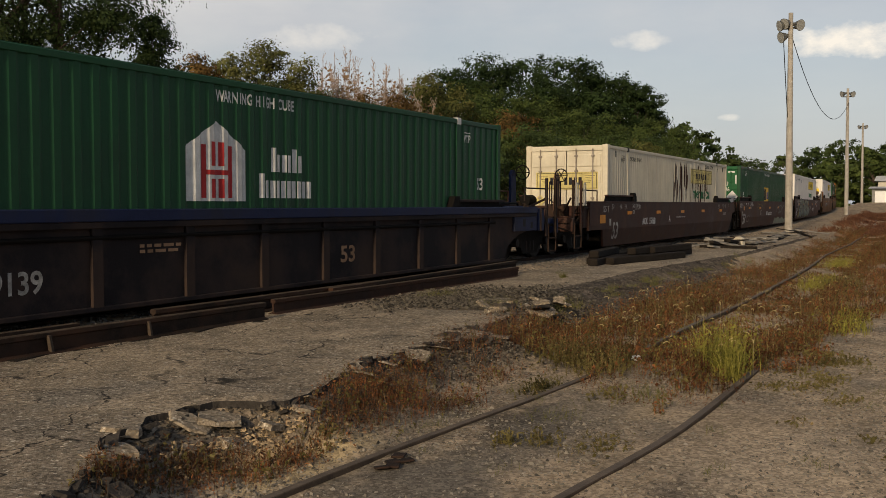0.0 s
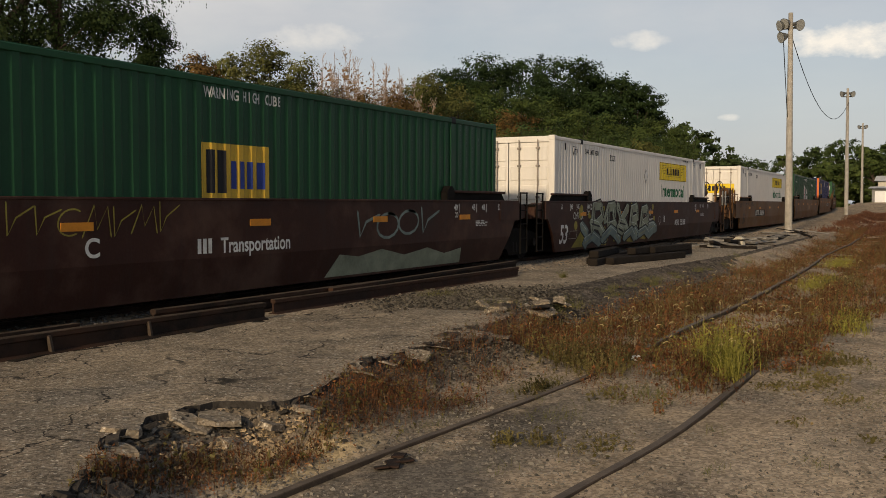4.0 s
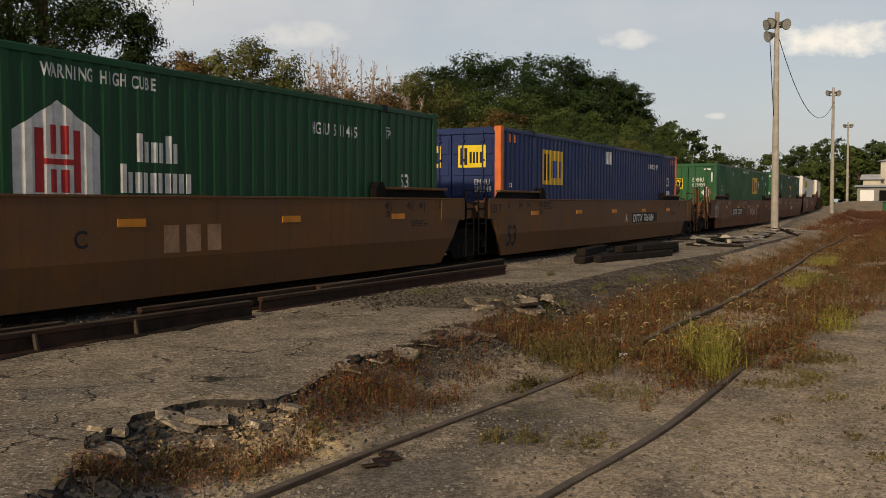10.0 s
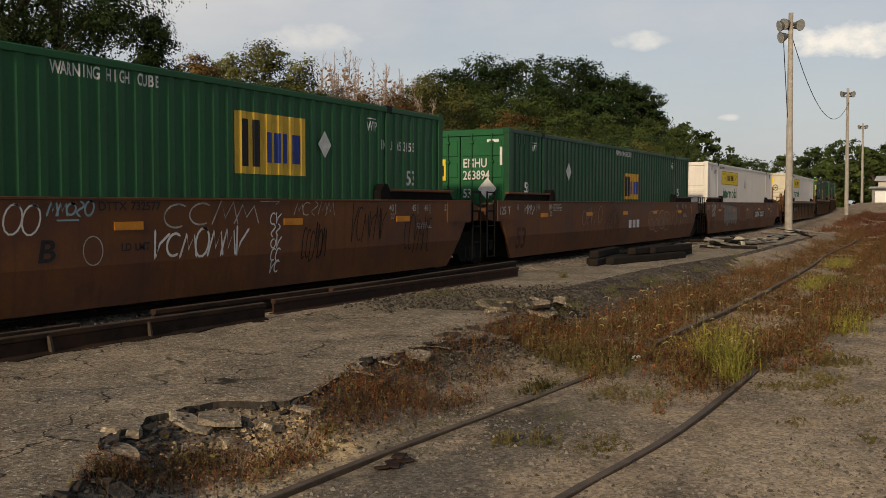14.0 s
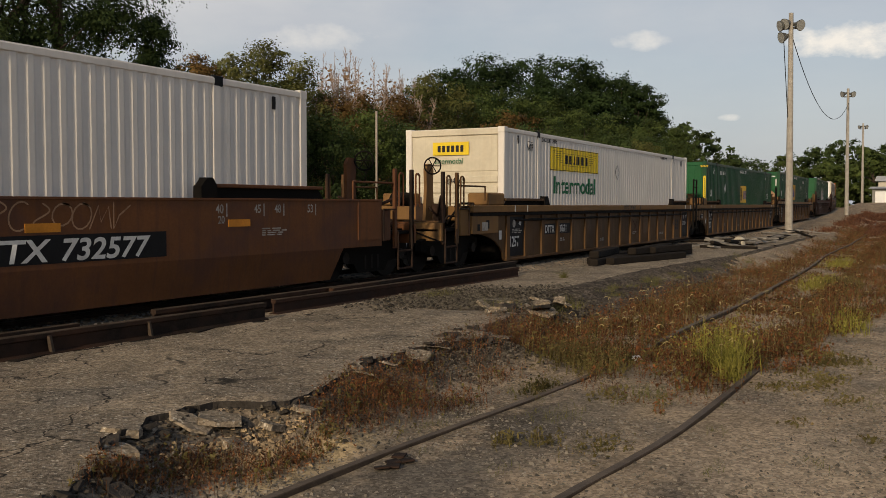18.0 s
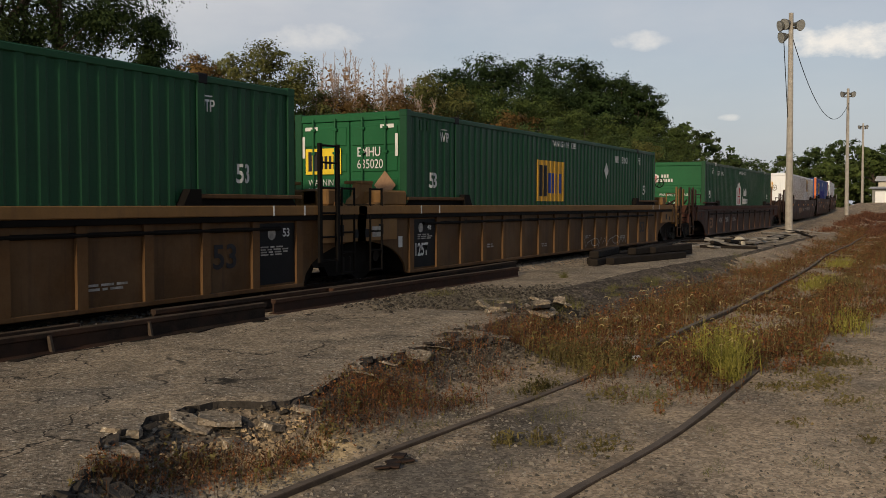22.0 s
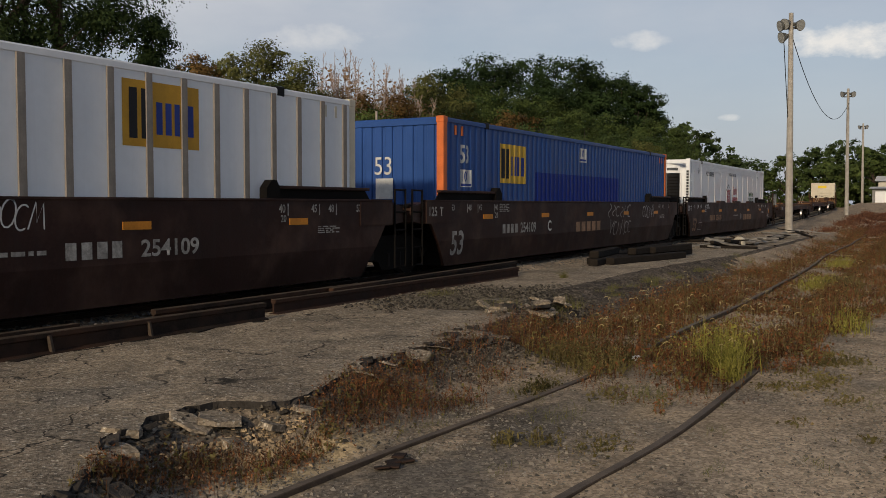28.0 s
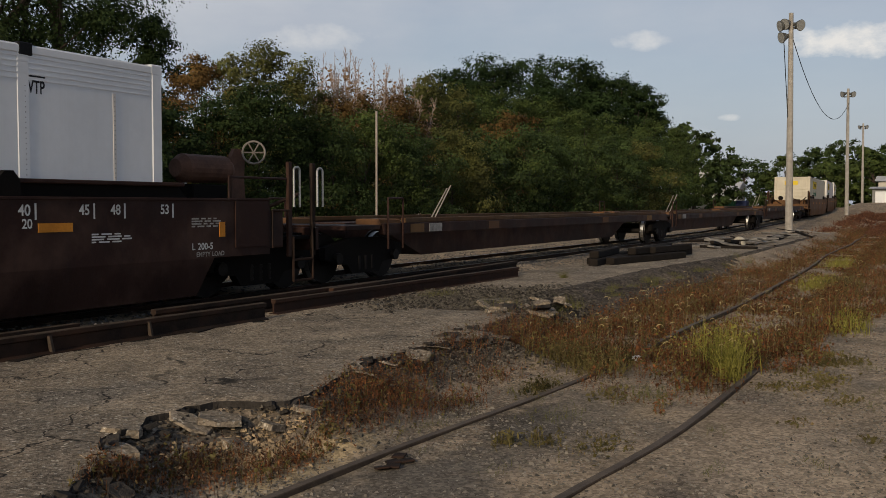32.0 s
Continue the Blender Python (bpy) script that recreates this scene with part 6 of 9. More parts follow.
def build_train():
    # navy ribbed single car with a green box
    w = WellCar("navy blue ribbed well car with grimy panels", "single", "navyside", "end", "end", chord="navy", brake=1).place(AT["A"])
    w.reflectors([(4.43, 1.10, 0.45, 0.13), (7.85, 1.10, 0.4, 0.12), (11.6, 1.10, 0.4, 0.12), (14.0, 1.10, 0.4, 0.12), (15.6, 1.10, 0.3, 0.12)])
    w.text("53", 9.9, 0.39, 0.26, "letter_tan", 1.2, out=-0.05)
    w.text("9139", 3.6, 0.36, 0.24, "letter_dim", 0.95, out=-0.05)
    w.data(5.65, 0.8, 2, 0.7, 0.04, "letter_tan", 4, out=-0.05)
    w.data(12.6, 1.2, 2, 0.9, 0.04, "letter_white", 5)
    c = Container("dark green corrugated container with a white gabled sign", "green", "green2", near="hubfront").place(AT["A"])
    c.house_logo(6.53, 1.18, 7.72, 2.28)
    c.text("WARNING HIGH CUBE", 7.2, 2.56, 0.15, squeeze=0.8)
    c.text("53", 15.0, 1.45, 0.24, squeeze=0.8)
    c.text("WTP", 14.4, 2.42, 0.15, squeeze=0.8)

    # brown three-unit car
    w = WellCar("brown smooth-sided well car at the end of a three-unit set", "smooth", "brown", "end", "truck", brake=-1, rails="brown").place(AT["B"])
    smooth_marks(w, seed=3)
    w.text("AOK  55168", 3.05, 0.70, 0.2, "letter_white", 0.95)
    w.text("A", 6.2, 0.74, 0.2, "letter_white")
    w.data(7.2, 0.86, 1, 1.4, 0.05)
    w.reflectors([(-1.0, 0.80, 0.45, 0.24), (16.25, 1.05, 0.45, 0.22)])
    w.side(flat_rects([(0, 0, 0.16, 0.2)]), -0.2, 0.72, "letter_dim", "", "label_plate")
    c = Container("cream rust-stained corrugated container with a faded sign", "ivory", "ivory", near="doors").place(AT["B"])
    c.winged_logo(9.75, 1.95, 13.3, 2.52, faded=True)
    c.text("WTP", 1.33, 2.42, 0.15, "letter_black", 0.8)
    c.text("STACKING 3 HIGH ONLY", 2.2, 2.5, 0.12, "letter_black", 0.62)
    c.text("STACKING 3 HIGH ONLY", 12.2, 2.6, 0.13, "letter_black", 0.62)
    c.text("WTP", 14.2, 2.5, 0.15, "letter_black")
    rng = random.Random(5)
    for k in range(28):
        y, z1 = rng.uniform(7.3, 12.6), rng.uniform(1.9, 2.75)
        c.side(flat_poly([(0, 0), (0.03, -0.05), (rng.uniform(0.06, 0.16), rng.uniform(0.2, 0.4)), (0.1, 0.8), (0.0, 1.0)]), y, z1 - 1.0, "rustpaint", "dark rust where paint has peeled", "rust_patch")
    c.front(flat_rects([(-0.98, 0, 0.98, 0.52)]), 0.02, 1.58, "faded_sign", "faded yellow sign", "logo_panel", 0.001)
    c.front(flat_rects([(-0.95, 0.03, 0.95, 0.045), (-0.95, 0.475, 0.95, 0.49), (-0.95, 0.03, -0.935, 0.49), (0.935, 0.03, 0.95, 0.49)] + [(-0.9 + 0.04 * k, 0.40 - 0.05 * k, -0.58, 0.41 - 0.05 * k) for k in range(5)] + [(0.58, 0.40 - 0.05 * k, 0.9 - 0.04 * k, 0.41 - 0.05 * k) for k in range(5)]), 0.02, 1.58, "letter_black", out=0.004)
    c.front(flat_rects(bars_like("XX XXXX", 0.22, 0.15)), -0.5, 1.72, "letter_black", out=0.004)
    c.front(flat_poly([(0, -0.2), (0.17, 0), (0, 0.2), (-0.17, 0)]), -0.82, 1.25, "faded_sign", "peeling diamond placard", "placard", 0.03)

    w = WellCar("brown smooth-sided middle unit with white lettering and sprayed scribbles", "smooth", "brown", "joint", "truck").place(AT["C"])
    smooth_marks(w, "letter_white", "letter_white", seed=7)
    w.bars(6.81, 0.68, 3, 0.2, 0.1, "letter_white")
    w.text("Transportation", 7.25, 0.68, 0.2, "letter_white", 0.85)
    w.text("C", 5.0, 0.72, 0.22, "letter_white")
    w.reflectors([(0.1, 0.98, 0.36, 0.18)])
    w.side(flat_rects([(0, 0, 0.16, 0.2)]), -0.2, 0.72, "letter_dim", "", "label_plate")
    w.scrawl(3.9, 0.95, 2.5, 0.42, "graf_olive", 11, 7)
    w.side(flat_poly([(0, 0), (4.6, 0), (4.6, 0.3), (3.9, 0.22), (3.2, 0.36), (2.4, 0.26), (1.6, 0.4), (0.9, 0.3), (0.35, 0.36)]), 9.7, 0.16, "graf_grey", "pale sprayed band", "graffiti")
    w.scrawl(10.4, 0.75, 2.8, 0.55, "graf_teal", 12, 4, 0.05)
    w.side(flat_rects([(0, 0, 0.6, 0.02), (0, 0.26, 0.6, 0.28), (0, 0, 0.02, 0.28), (0.58, 0, 0.6, 0.28)]), 1.1, 0.42, "letter_dim", "", "stencil_frame")
    c = Container("dark green corrugated container with a yellow square sign", "green", "green2", near="doors").place(AT["C"])
    c.square_logo(7.05, 1.2, 8.47, 1.98)
    c.text("WTP", 1.33, 2.45, 0.15, squeeze=0.8)
    c.text("53", 0.85, 1.42, 0.24, squeeze=0.8)
    c.text("WARNING HIGH CUBE", 7.2, 2.6, 0.14, squeeze=0.78)
    c.front(letters("EMHU", 0.2, 0.8, 0.02), 0.1, 1.95, "letter_white", out=0.015)
    c.front(letters("260696", 0.2, 0.8), 0.1, 1.68, "letter_white", out=0.015)
    c.front(flat_poly([(0, -0.3), (0.27, 0), (0, 0.3), (-0.27, 0)]), 0.92, 1.42, "letter_white", "white diamond placard", "placard", 0.045)
    c.front(flat_rects([(0, 0, 0.5, 0.5)]), -0.78, 1.55, "logo_yellow", "", "logo_panel", 0.015)

    w = WellCar("brown smooth-sided well car covered with grey and green graffiti", "smooth", "brown", "joint", "end", brake=1, rails="brown", tank=1).place(AT["D"])
    smooth_marks(w, "letter_white", "letter_white", ton=False, seed=9)
    w.text("AOK  55168", 11.05, 0.60, 0.19, "letter_white", 1.0)
    w.text("B", 9.6, 0.74, 0.2, "letter_white")
    sprayed_piece(w)
    w.scrawl(1.0, 0.93, 0.75, 0.24, "letter_white", 22, 6, 0.022)
    w.scrawl(7.38, 0.95, 0.72, 0.28, "letter_white", 23, 6, 0.016)
    w.text("LD LMT       PER UNIT", 7.35, 0.80, 0.07, "letter_white")
    w.side(ribbon([(0.1 * math.cos(a * 0.3927), 0.13 * math.sin(a * 0.3927)) for a in range(17)], 0.012), 9.1, 0.80, "letter_white", "", "seal")
    w.side(flat_rects([(0, 0, 0.55, 0.012), (0, 0.2, 0.55, 0.212), (0, 0, 0.012, 0.2), (0.54, 0, 0.552, 0.2)]), 0.74, 0.43, "letter_dim", "", "stencil_frame")
    c = Container("white corrugated container with a wide yellow sign", "white", "white", near="doors").place(AT["D"])
    c.winged_logo(9.54, 1.98, 13.13, 2.60)
    c.diamond(7.95, 2.06, 0.24, "letter_black", "white")
    c.text("WTP", 1.33, 2.45, 0.17, "letter_black", 0.8)
    c.text("STACK LIMIT 3 HIGH", 2.25, 2.52, 0.13, "letter_black", 0.62)
    c.text("322632", 4.3, 2.42, 0.16, "letter_black", 0.8)
    c.text("STACK LIMIT 3 HIGH", 12.65, 2.72, 0.11, "letter_black", 0.55)
    c.text("WTP", 14.2, 2.55, 0.13, "letter_black")

    # ochre three-unit car
    w = WellCar("ochre brown smooth-sided well car with a black number panel", "smooth", "tan", "end", "truck", brake=-1, rails="tan", tank=-1).place(AT["E"])
    smooth_marks(w, "letter_black", "letter_black", seed=13)
    w.side(flat_rects([(0, 0, 3.1, 0.32)]), 3.28, 0.66, "black", "black number panel", "number_panel")
    w.text("DTTX 766184", 3.42, 0.70, 0.24, "letter_white", 1.22, out=0.002, slant=0.22)
    w.text("B", 6.8, 0.76, 0.22, "letter_black")
    c = Container("white corrugated container with a wide yellow sign", "white", "white", near="doors").place(AT["E"])
    c.winged_logo(9.89, 2.02, 13.5, 2.58)
    c.text("WTP", 1.15, 2.42, 0.17, "letter_black")
    c.text("STACK LIMIT 3 HIGH", 2.2, 2.5, 0.13, "letter_black", 0.6)
    c.text("262049", 4.3, 2.42, 0.16, "letter_black", 0.75)
    c.side(flat_rects([(0, 0, 0.05, 0.3)]), 7.9, 2.25, "letter_red")
    c.front(flat_rects([(-0.95, 0, 0.95, 0.45)]), 0.05, 1.6, "logo_yellow", "", "logo_panel", 0.001)
    c.front(flat_rects(bars_like("X.XXXXX", 0.22, 0.17)), -0.55, 1.71, "letter_black", out=0.004)

    w = WellCar("ochre brown smooth-sided middle well unit", "smooth", "tan", "joint", "truck").place(AT["F"])
    smooth_marks(w, "letter_black", "letter_black", seed=15)
    w.bars(8.6, 0.68, 3, 0.36, 0.4, "letter_tan")
    w.text("C", 7.2, 0.8, 0.2, "letter_black")
    c = Container("dark green corrugated container with a white gabled sign", "green", "green2", near="doors").place(AT["F"])
    c.house_logo(6.55, 1.2, 7.75, 2.3)
    c.text("WARNING HIGH CUBE", 7.0, 2.56, 0.15, squeeze=0.8)
    c.text("WTP", 1.33, 2.3, 0.15, squeeze=0.8)
    c.text("53", 1.2, 1.4, 0.28, squeeze=0.8)
    c.text("HGIU 511465", 12.05, 2.25, 0.18)
    c.text("WTP", 14.1, 2.3, 0.15)
    c.text("53", 14.75, 1.4, 0.26, squeeze=0.8)
    c.front(letters("HGIU", 0.2, 0.8, 0.02), 0.1, 1.85, "letter_white", out=0.015)
    c.front(letters("511465", 0.2, 0.8), 0.1, 1.55, "letter_white", out=0.015)
    c.front(flat_poly([(math.cos(a) * 0.2, math.sin(a) * 0.2) for a in [0.5236 + k * 1.0472 for k in range(6)]]), -0.72, 1.75, "letter_white", "", "logo_panel", 0.015)
    c.front(flat_rects([(-0.09, -0.1, -0.05, 0.1), (0.05, -0.1, 0.09, 0.1), (-0.03, 0.02, 0.0, 0.1), (-0.05, -0.02, 0.05, 0.01)]), -0.72, 1.75, "letter_red", out=0.019)
    c.front(letters("WARNING", 0.12, 0.85), -0.95, 1.2, "letter_white", out=0.015)
    c.front(letters("HIGH CUBE", 0.12, 0.85), -0.95, 1.02, "letter_white", out=0.015)

    w = WellCar("ochre brown smooth-sided well car with a black number panel", "smooth", "tan", "joint", "end", brake=1, rails="tan", tank=1).place(AT["G"])
    smooth_marks(w, "letter_black", "letter_black", seed=17)
    w.side(flat_rects([(0, 0, 3.0, 0.32)]), 9.9, 0.68, "black", "black number panel", "number_panel")
    w.text("DTTX 766184", 10.0, 0.72, 0.23, "letter_white", 1.2, out=0.002, slant=0.22)
    w.text("A", 9.2, 0.74, 0.22, "letter_white")
    c = Container("dark blue corrugated container with orange corner posts", "blue", "blue", near="doors", post="orange").place(AT["G"])
    c.square_logo(2.57, 1.6, 4.0, 2.49)
    c.text("203549", 13.0, 2.32, 0.15, squeeze=0.8)
    c.side(flat_rects(bars_like("XXXX", 0.15, 0.12)), 12.35, 2.32, "letter_white")
    c.side(flat_rects([(0, 0, 0.55, 0.38)]), 7.65, 2.3, "letter_white", "", "label_plate")
    c.text("53", 14.7, 1.75, 0.3, squeeze=0.8)
    c.side(flat_rects([(0, 0, 0.5, 0.32)]), 14.7, 1.25, "letter_white", "", "label_plate")
    c.text("53", 0.55, 1.5, 0.1, squeeze=0.8)
    for x in (-0.98, 0.2):
        c.front(flat_rects([(0, 0, 0.72, 0.52)]), x, 1.95, "logo_yellow", "", "logo_panel", 0.012)
        a, b = emp_shapes(0.72, 0.52)
        c.front(flat_rects(a + b), x, 1.95, "letter_black", out=0.016)
    c.front(letters("EMHU", 0.13, 0.8), 0.62, 1.55, "letter_white", out=0.015)
    c.front(letters("203549", 0.13, 0.8), 0.62, 1.38, "letter_white", out=0.015)

    # rust-brown three-unit car with scribbles
    w = WellCar("faded rust-brown well car with sprayed scribbles", "smooth", "tanred", "end", "truck", rails="yellow").place(AT["H"])
    smooth_marks(w, "letter_dim", "brown", seed=19)
    w.side(flat_rects([(0, 0, 3.1, 0.32)]), 3.2, 0.68, "black", "black number panel", "number_panel")
    w.text("DTTX 732577", 3.42, 0.71, 0.24, "letter_white", 1.22, out=0.002, slant=0.22)
    w.reflectors([(-1.64, 1.18, 0.5, 0.2)])
    w.scrawl(-1.0, 0.72, 0.72, 0.5, "letter_white", 31, 6, 0.02)
    w.scrawl(-0.98, 0.60, 0.6, 0.16, "letter_white", 36, 5, 0.016)
    w.bubble_tag(-0.1, 0.52, 2.2, 0.88, 4, "graf_faint", "letter_tan", 32)
    w.scrawl(1.85, 0.78, 0.5, 0.5, "letter_tan", 37, 2, 0.03)
    w.scrawl(2.75, 0.72, 0.3, 0.3, "letter_dim", 33, 2)
    w.scrawl(5.1, 1.10, 1.1, 0.28, "letter_dim", 34, 6, 0.018)
    w.scrawl(6.36, 1.0, 0.45, 0.4, "letter_white", 45, 2, 0.022)
    w.scrawl(6.92, 1.2, 0.62, 0.2, "graf_sky", 38, 5, 0.026)
    w.side(flat_rects([(0, 0, 0.3, 0.02)]), 7.05, 1.15, "graf_sky", "", "graffiti")
    w.text("DTTX 732577", 7.62, 1.27, 0.10, "letter_black", 1.1)
    w.text("B", 6.78, 0.70, 0.24, "letter_black", 1.2, slant=0.2)
    w.side(ribbon([(0.14 * math.cos(a * 0.3927), 0.17 * math.sin(a * 0.3927)) for a in range(17)], 0.014), 7.54, 0.80, "letter_dim", "", "seal")
    w.text("LD LMT", 7.95, 0.78, 0.09, "letter_black")
    w.scrawl(8.62, 1.04, 1.75, 0.37, "letter_dim", 39, 4, 0.024)
    w.scrawl(8.40, 0.62, 1.75, 0.42, "letter_white", 40, 7, 0.034)
    w.side(ribbon([(0, 0), (0.4, 0.0), (0.34, 0.04), (0.42, 0.0), (0.34, -0.04)], 0.014), 10.5, 1.38, "letter_dim", "", "graffiti")
    for k in range(5):
        w.scrawl(10.7, 0.32 + 0.18 * k, 0.22, 0.2, "letter_white", 50 + k, 2, 0.022)
    w.scrawl(11.26, 1.17, 1.0, 0.22, "letter_dim", 46, 5, 0.018)
    for y, z, ww, hh in ((11.41, 0.45, 0.6, 0.62), (12.71, 0.68, 1.05, 0.68), (14.39, 0.42, 1.0, 0.8)):
        w.scrawl(y, z, ww, hh, "graf_black", int(y * 7), 6, 0.02)
    c = Container("leaf green corrugated container with a yellow square sign", "green3", "green3", near="doors").place(AT["H"])
    c.square_logo(10.15, 1.58, 11.75, 2.47)
    c.diamond(12.25, 2.1, 0.22)
    c.text("WTP", 13.5, 2.42, 0.16, squeeze=0.8)
    c.text("EMHU 653455", 13.95, 2.12, 0.16)
    c.text("53", 14.8, 1.5, 0.26, squeeze=0.8)
    c.text("53", 1.3, 1.6, 0.28, squeeze=0.8)
    c.text("WTP", 4.0, 2.4, 0.16, squeeze=0.8)
    c.text("WARNING HIGH CUBE", 7.2, 2.62, 0.14, squeeze=0.78)
    c.front(flat_rects([(0, 0, 0.62, 0.5)]), -0.85, 1.7, "logo_yellow", "", "logo_panel", 0.012)
    a, b = emp_shapes(0.62, 0.5)
    c.front(flat_rects(a + b), -0.85, 1.7, "letter_black", out=0.016)
    c.front(letters("EMHU", 0.17, 0.8, 0.02), 0.2, 2.05, "letter_white", out=0.015)
    c.front(letters("653455", 0.17, 0.8), 0.2, 1.82, "letter_white", out=0.015)
    c.front(flat_poly([(0, -0.26), (0.24, 0), (0, 0.26), (-0.24, 0)]), 0.85, 1.55, "letter_white", "white diamond placard", "placard", 0.045)

    w = WellCar("faded rust-brown middle well unit with a white logo bar", "smooth", "tanred", "joint", "truck").place(AT["I"])
    smooth_marks(w, "letter_dim", "brown", seed=21)
    w.bars(8.4, 0.62, 3, 0.24, 0.4, "letter_white")
    w.scrawl(0.5, 1.08, 0.6, 0.28, "letter_white", 41, 4, 0.018)
    w.scrawl(4.3, 0.75, 1.6, 0.55, "letter_tan", 47, 5, 0.02)
    w.scrawl(6.2, 0.5, 1.3, 0.7, "graf_black", 48, 6, 0.02)
    w.bubble_tag(10.6, 0.42, 2.4, 0.75, 4, "graf_faint", "letter_tan", 42)
    w.scrawl(13.3, 0.5, 1.2, 0.7, "letter_tan", 49, 4, 0.022)
    c = Container("dark green corrugated container with a yellow square sign", "green", "green2", near="doors").place(AT["I"])
    c.square_logo(8.4, 1.3, 9.9, 2.1, "logo_ochre")
    c.diamond(3.7, 2.0, 0.24)
    c.text("WTP", 1.33, 2.42, 0.15)
    c.text("53", 0.87, 1.42, 0.24, squeeze=0.8)
    c.text("WARNING HIGH CUBE", 7.6, 2.62, 0.14)
    c.front(letters("EMHU", 0.2, 0.8, 0.02), 0.1, 2.0, "letter_white", out=0.015)
    c.front(letters("263894", 0.2, 0.8, 0.02), 0.1, 1.72, "letter_white", out=0.015)
    c.front(letters("53", 0.2, 0.8, 0.02), 0.1, 1.3, "letter_white", out=0.015)
    c.front(flat_rects([(0, 0, 0.62, 0.5)]), -0.98, 1.7, "logo_yellow", "", "logo_panel", 0.012)
    a, b = emp_shapes(0.62, 0.5)
    c.front(flat_rects(a + b), -0.98, 1.7, "letter_black", out=0.016)
    c.text("53", 14.6, 1.45, 0.26, squeeze=0.8)
    c.text("WTP", 13.8, 2.4, 0.16, squeeze=0.8)
    c.front(flat_poly([(0, -0.26), (0.24, 0), (0, 0.26), (-0.24, 0)]), 0.75, 1.5, "letter_white", "white diamond placard", "placard", 0.045)

    w = WellCar("faded rust-brown well car with pale sprayed letters", "smooth", "tanred", "joint", "end", brake=1, rails="tanred").place(AT["J"])
    smooth_marks(w, "letter_dim", "brown", seed=23)
    w.side(flat_rects([(0, 0, 3.1, 0.32)]), 9.95, 0.68, "black", "black number panel", "number_panel")
    w.text("DTTX 732577", 10.15, 0.71, 0.24, "letter_white", 1.22, out=0.002, slant=0.22)
    w.scrawl(0.18, 1.02, 0.72, 0.3, "letter_white", 51, 6, 0.026)
    w.scrawl(0.32, 0.82, 0.5, 0.2, "letter_white", 55, 4, 0.026)
    w.scrawl(0.42, 1.33, 0.16, 0.1, "letter_white", 56, 2, 0.02)
    w.bubble_tag(2.72, 0.34, 2.75, 1.02, 6, "graf_silver", "graf_black", 52)
    w.bubble_tag(6.25, 0.55, 1.5, 0.84, 2, "tanred", "letter_tan", 57)
    w.scrawl(7.8, 0.55, 1.9, 0.8, "letter_tan", 53, 5, 0.026)
    w.scrawl(10.0, 1.05, 2.4, 0.34, "letter_tan", 54, 9, 0.02)
    w.text("A", 9.7, 0.70, 0.2, "letter_black")
    c = Container("white corrugated container with a wide yellow sign", "white", "white", near="front").place(AT["J"])
    c.winged_logo(2.8, 2.0, 6.38, 2.6)
    c.diamond(8.1, 2.08, 0.24, "letter_black", "white")
    c.text("WTP", 1.33, 2.42, 0.16, "letter_black", 0.8)
    c.text("STACK LIMIT 3 HIGH", 2.3, 2.68, 0.12, "letter_black", 0.62)
    c.front(flat_rects([(0, 0, 0.95, 0.3)]), -0.55, 2.28, "logo_yellow", "", "logo_panel", 0.001)
    c.front(flat_rects(bars_like("X.XXXX", 0.15, 0.12)), -0.42, 2.35, "letter_black", out=0.004)
    c.front(letters("Intermodal", 0.13, 0.9), -0.5, 2.08, "letter_green", out=0.001)
    c.front(letters("304445", 0.13, 0.9), 0.0, 1.62, "letter_black", out=0.004)

    # ochre ribbed three-unit car
    w = WellCar("ochre ribbed well car with a faded yellow top chord", "ribbed", "ochre", "end", "truck", chord="yellow", brake=-1, rails="ochre").place(AT["K"])
    ribbed_marks(w, number=(2.1, 0.60))
    w.text("DTTX 787671", 8.2, 1.19, 0.12, "letter_black", 1.1, out=0.03)
    w.text("A", 9.75, 1.19, 0.12, "letter_black", out=0.03)
    w.side(flat_rects([(0, 0, 0.55, 0.5)]), 10.4, 0.42, "ochre_pale", "pale stencil patch", "label_plate", out=-0.052)
    w.text("20", 13.86, 0.82, 0.12, "letter_black", out=-0.012)
    w.text("40", 13.86, 0.62, 0.12, "letter_black", out=-0.012)
    for a, b in (((0, 0), (0.5, 0.42)), ((0.5, 0), (0, 0.42))):
        w.side(ribbon([a, ((a[0] + b[0]) / 2 + 0.02, 0.21), b], 0.04), 9.3, 0.45, "chord_red", "", "graffiti", out=-0.05 + 0.001 * a[0])
    c = Container("white corrugated container with a wide yellow sign", "white", "ivory", near="front", post="white").place(AT["K"])
    c.winged_logo(2.73, 2.0, 6.32, 2.6)
    c.diamond(7.96, 2.1, 0.24, "letter_black", "white")
    c.text("STACK LIMIT 3 HIGH", 12.65, 2.70, 0.11, "letter_black", 0.55)
    c.text("WTP", 14.2, 2.55, 0.13, "letter_black")
    c.text("WTP", 1.33, 2.42, 0.16, "letter_black", 0.8)
    c.text("STACK LIMIT 3 HIGH", 2.2, 2.68, 0.12, "letter_black", 0.62)
    c.front(flat_rects([(0, 0, 0.95, 0.3)]), -0.55, 2.28, "logo_yellow", "", "logo_panel", 0.001)
    c.front(flat_rects(bars_like("X.XXXX", 0.15, 0.12)), -0.42, 2.35, "letter_black", out=0.004)
    c.front(letters("Intermodal", 0.13, 0.9), -0.5, 2.08, "letter_green", out=0.001)
    c.front(letters("294869", 0.13, 0.9), -0.2, 1.62, "letter_black", out=0.004)

    w = WellCar("ochre ribbed middle well unit with a black stencil panel", "ribbed", "ochre", "joint", "truck", chord="yellow").place(AT["L"])
    ribbed_marks(w)
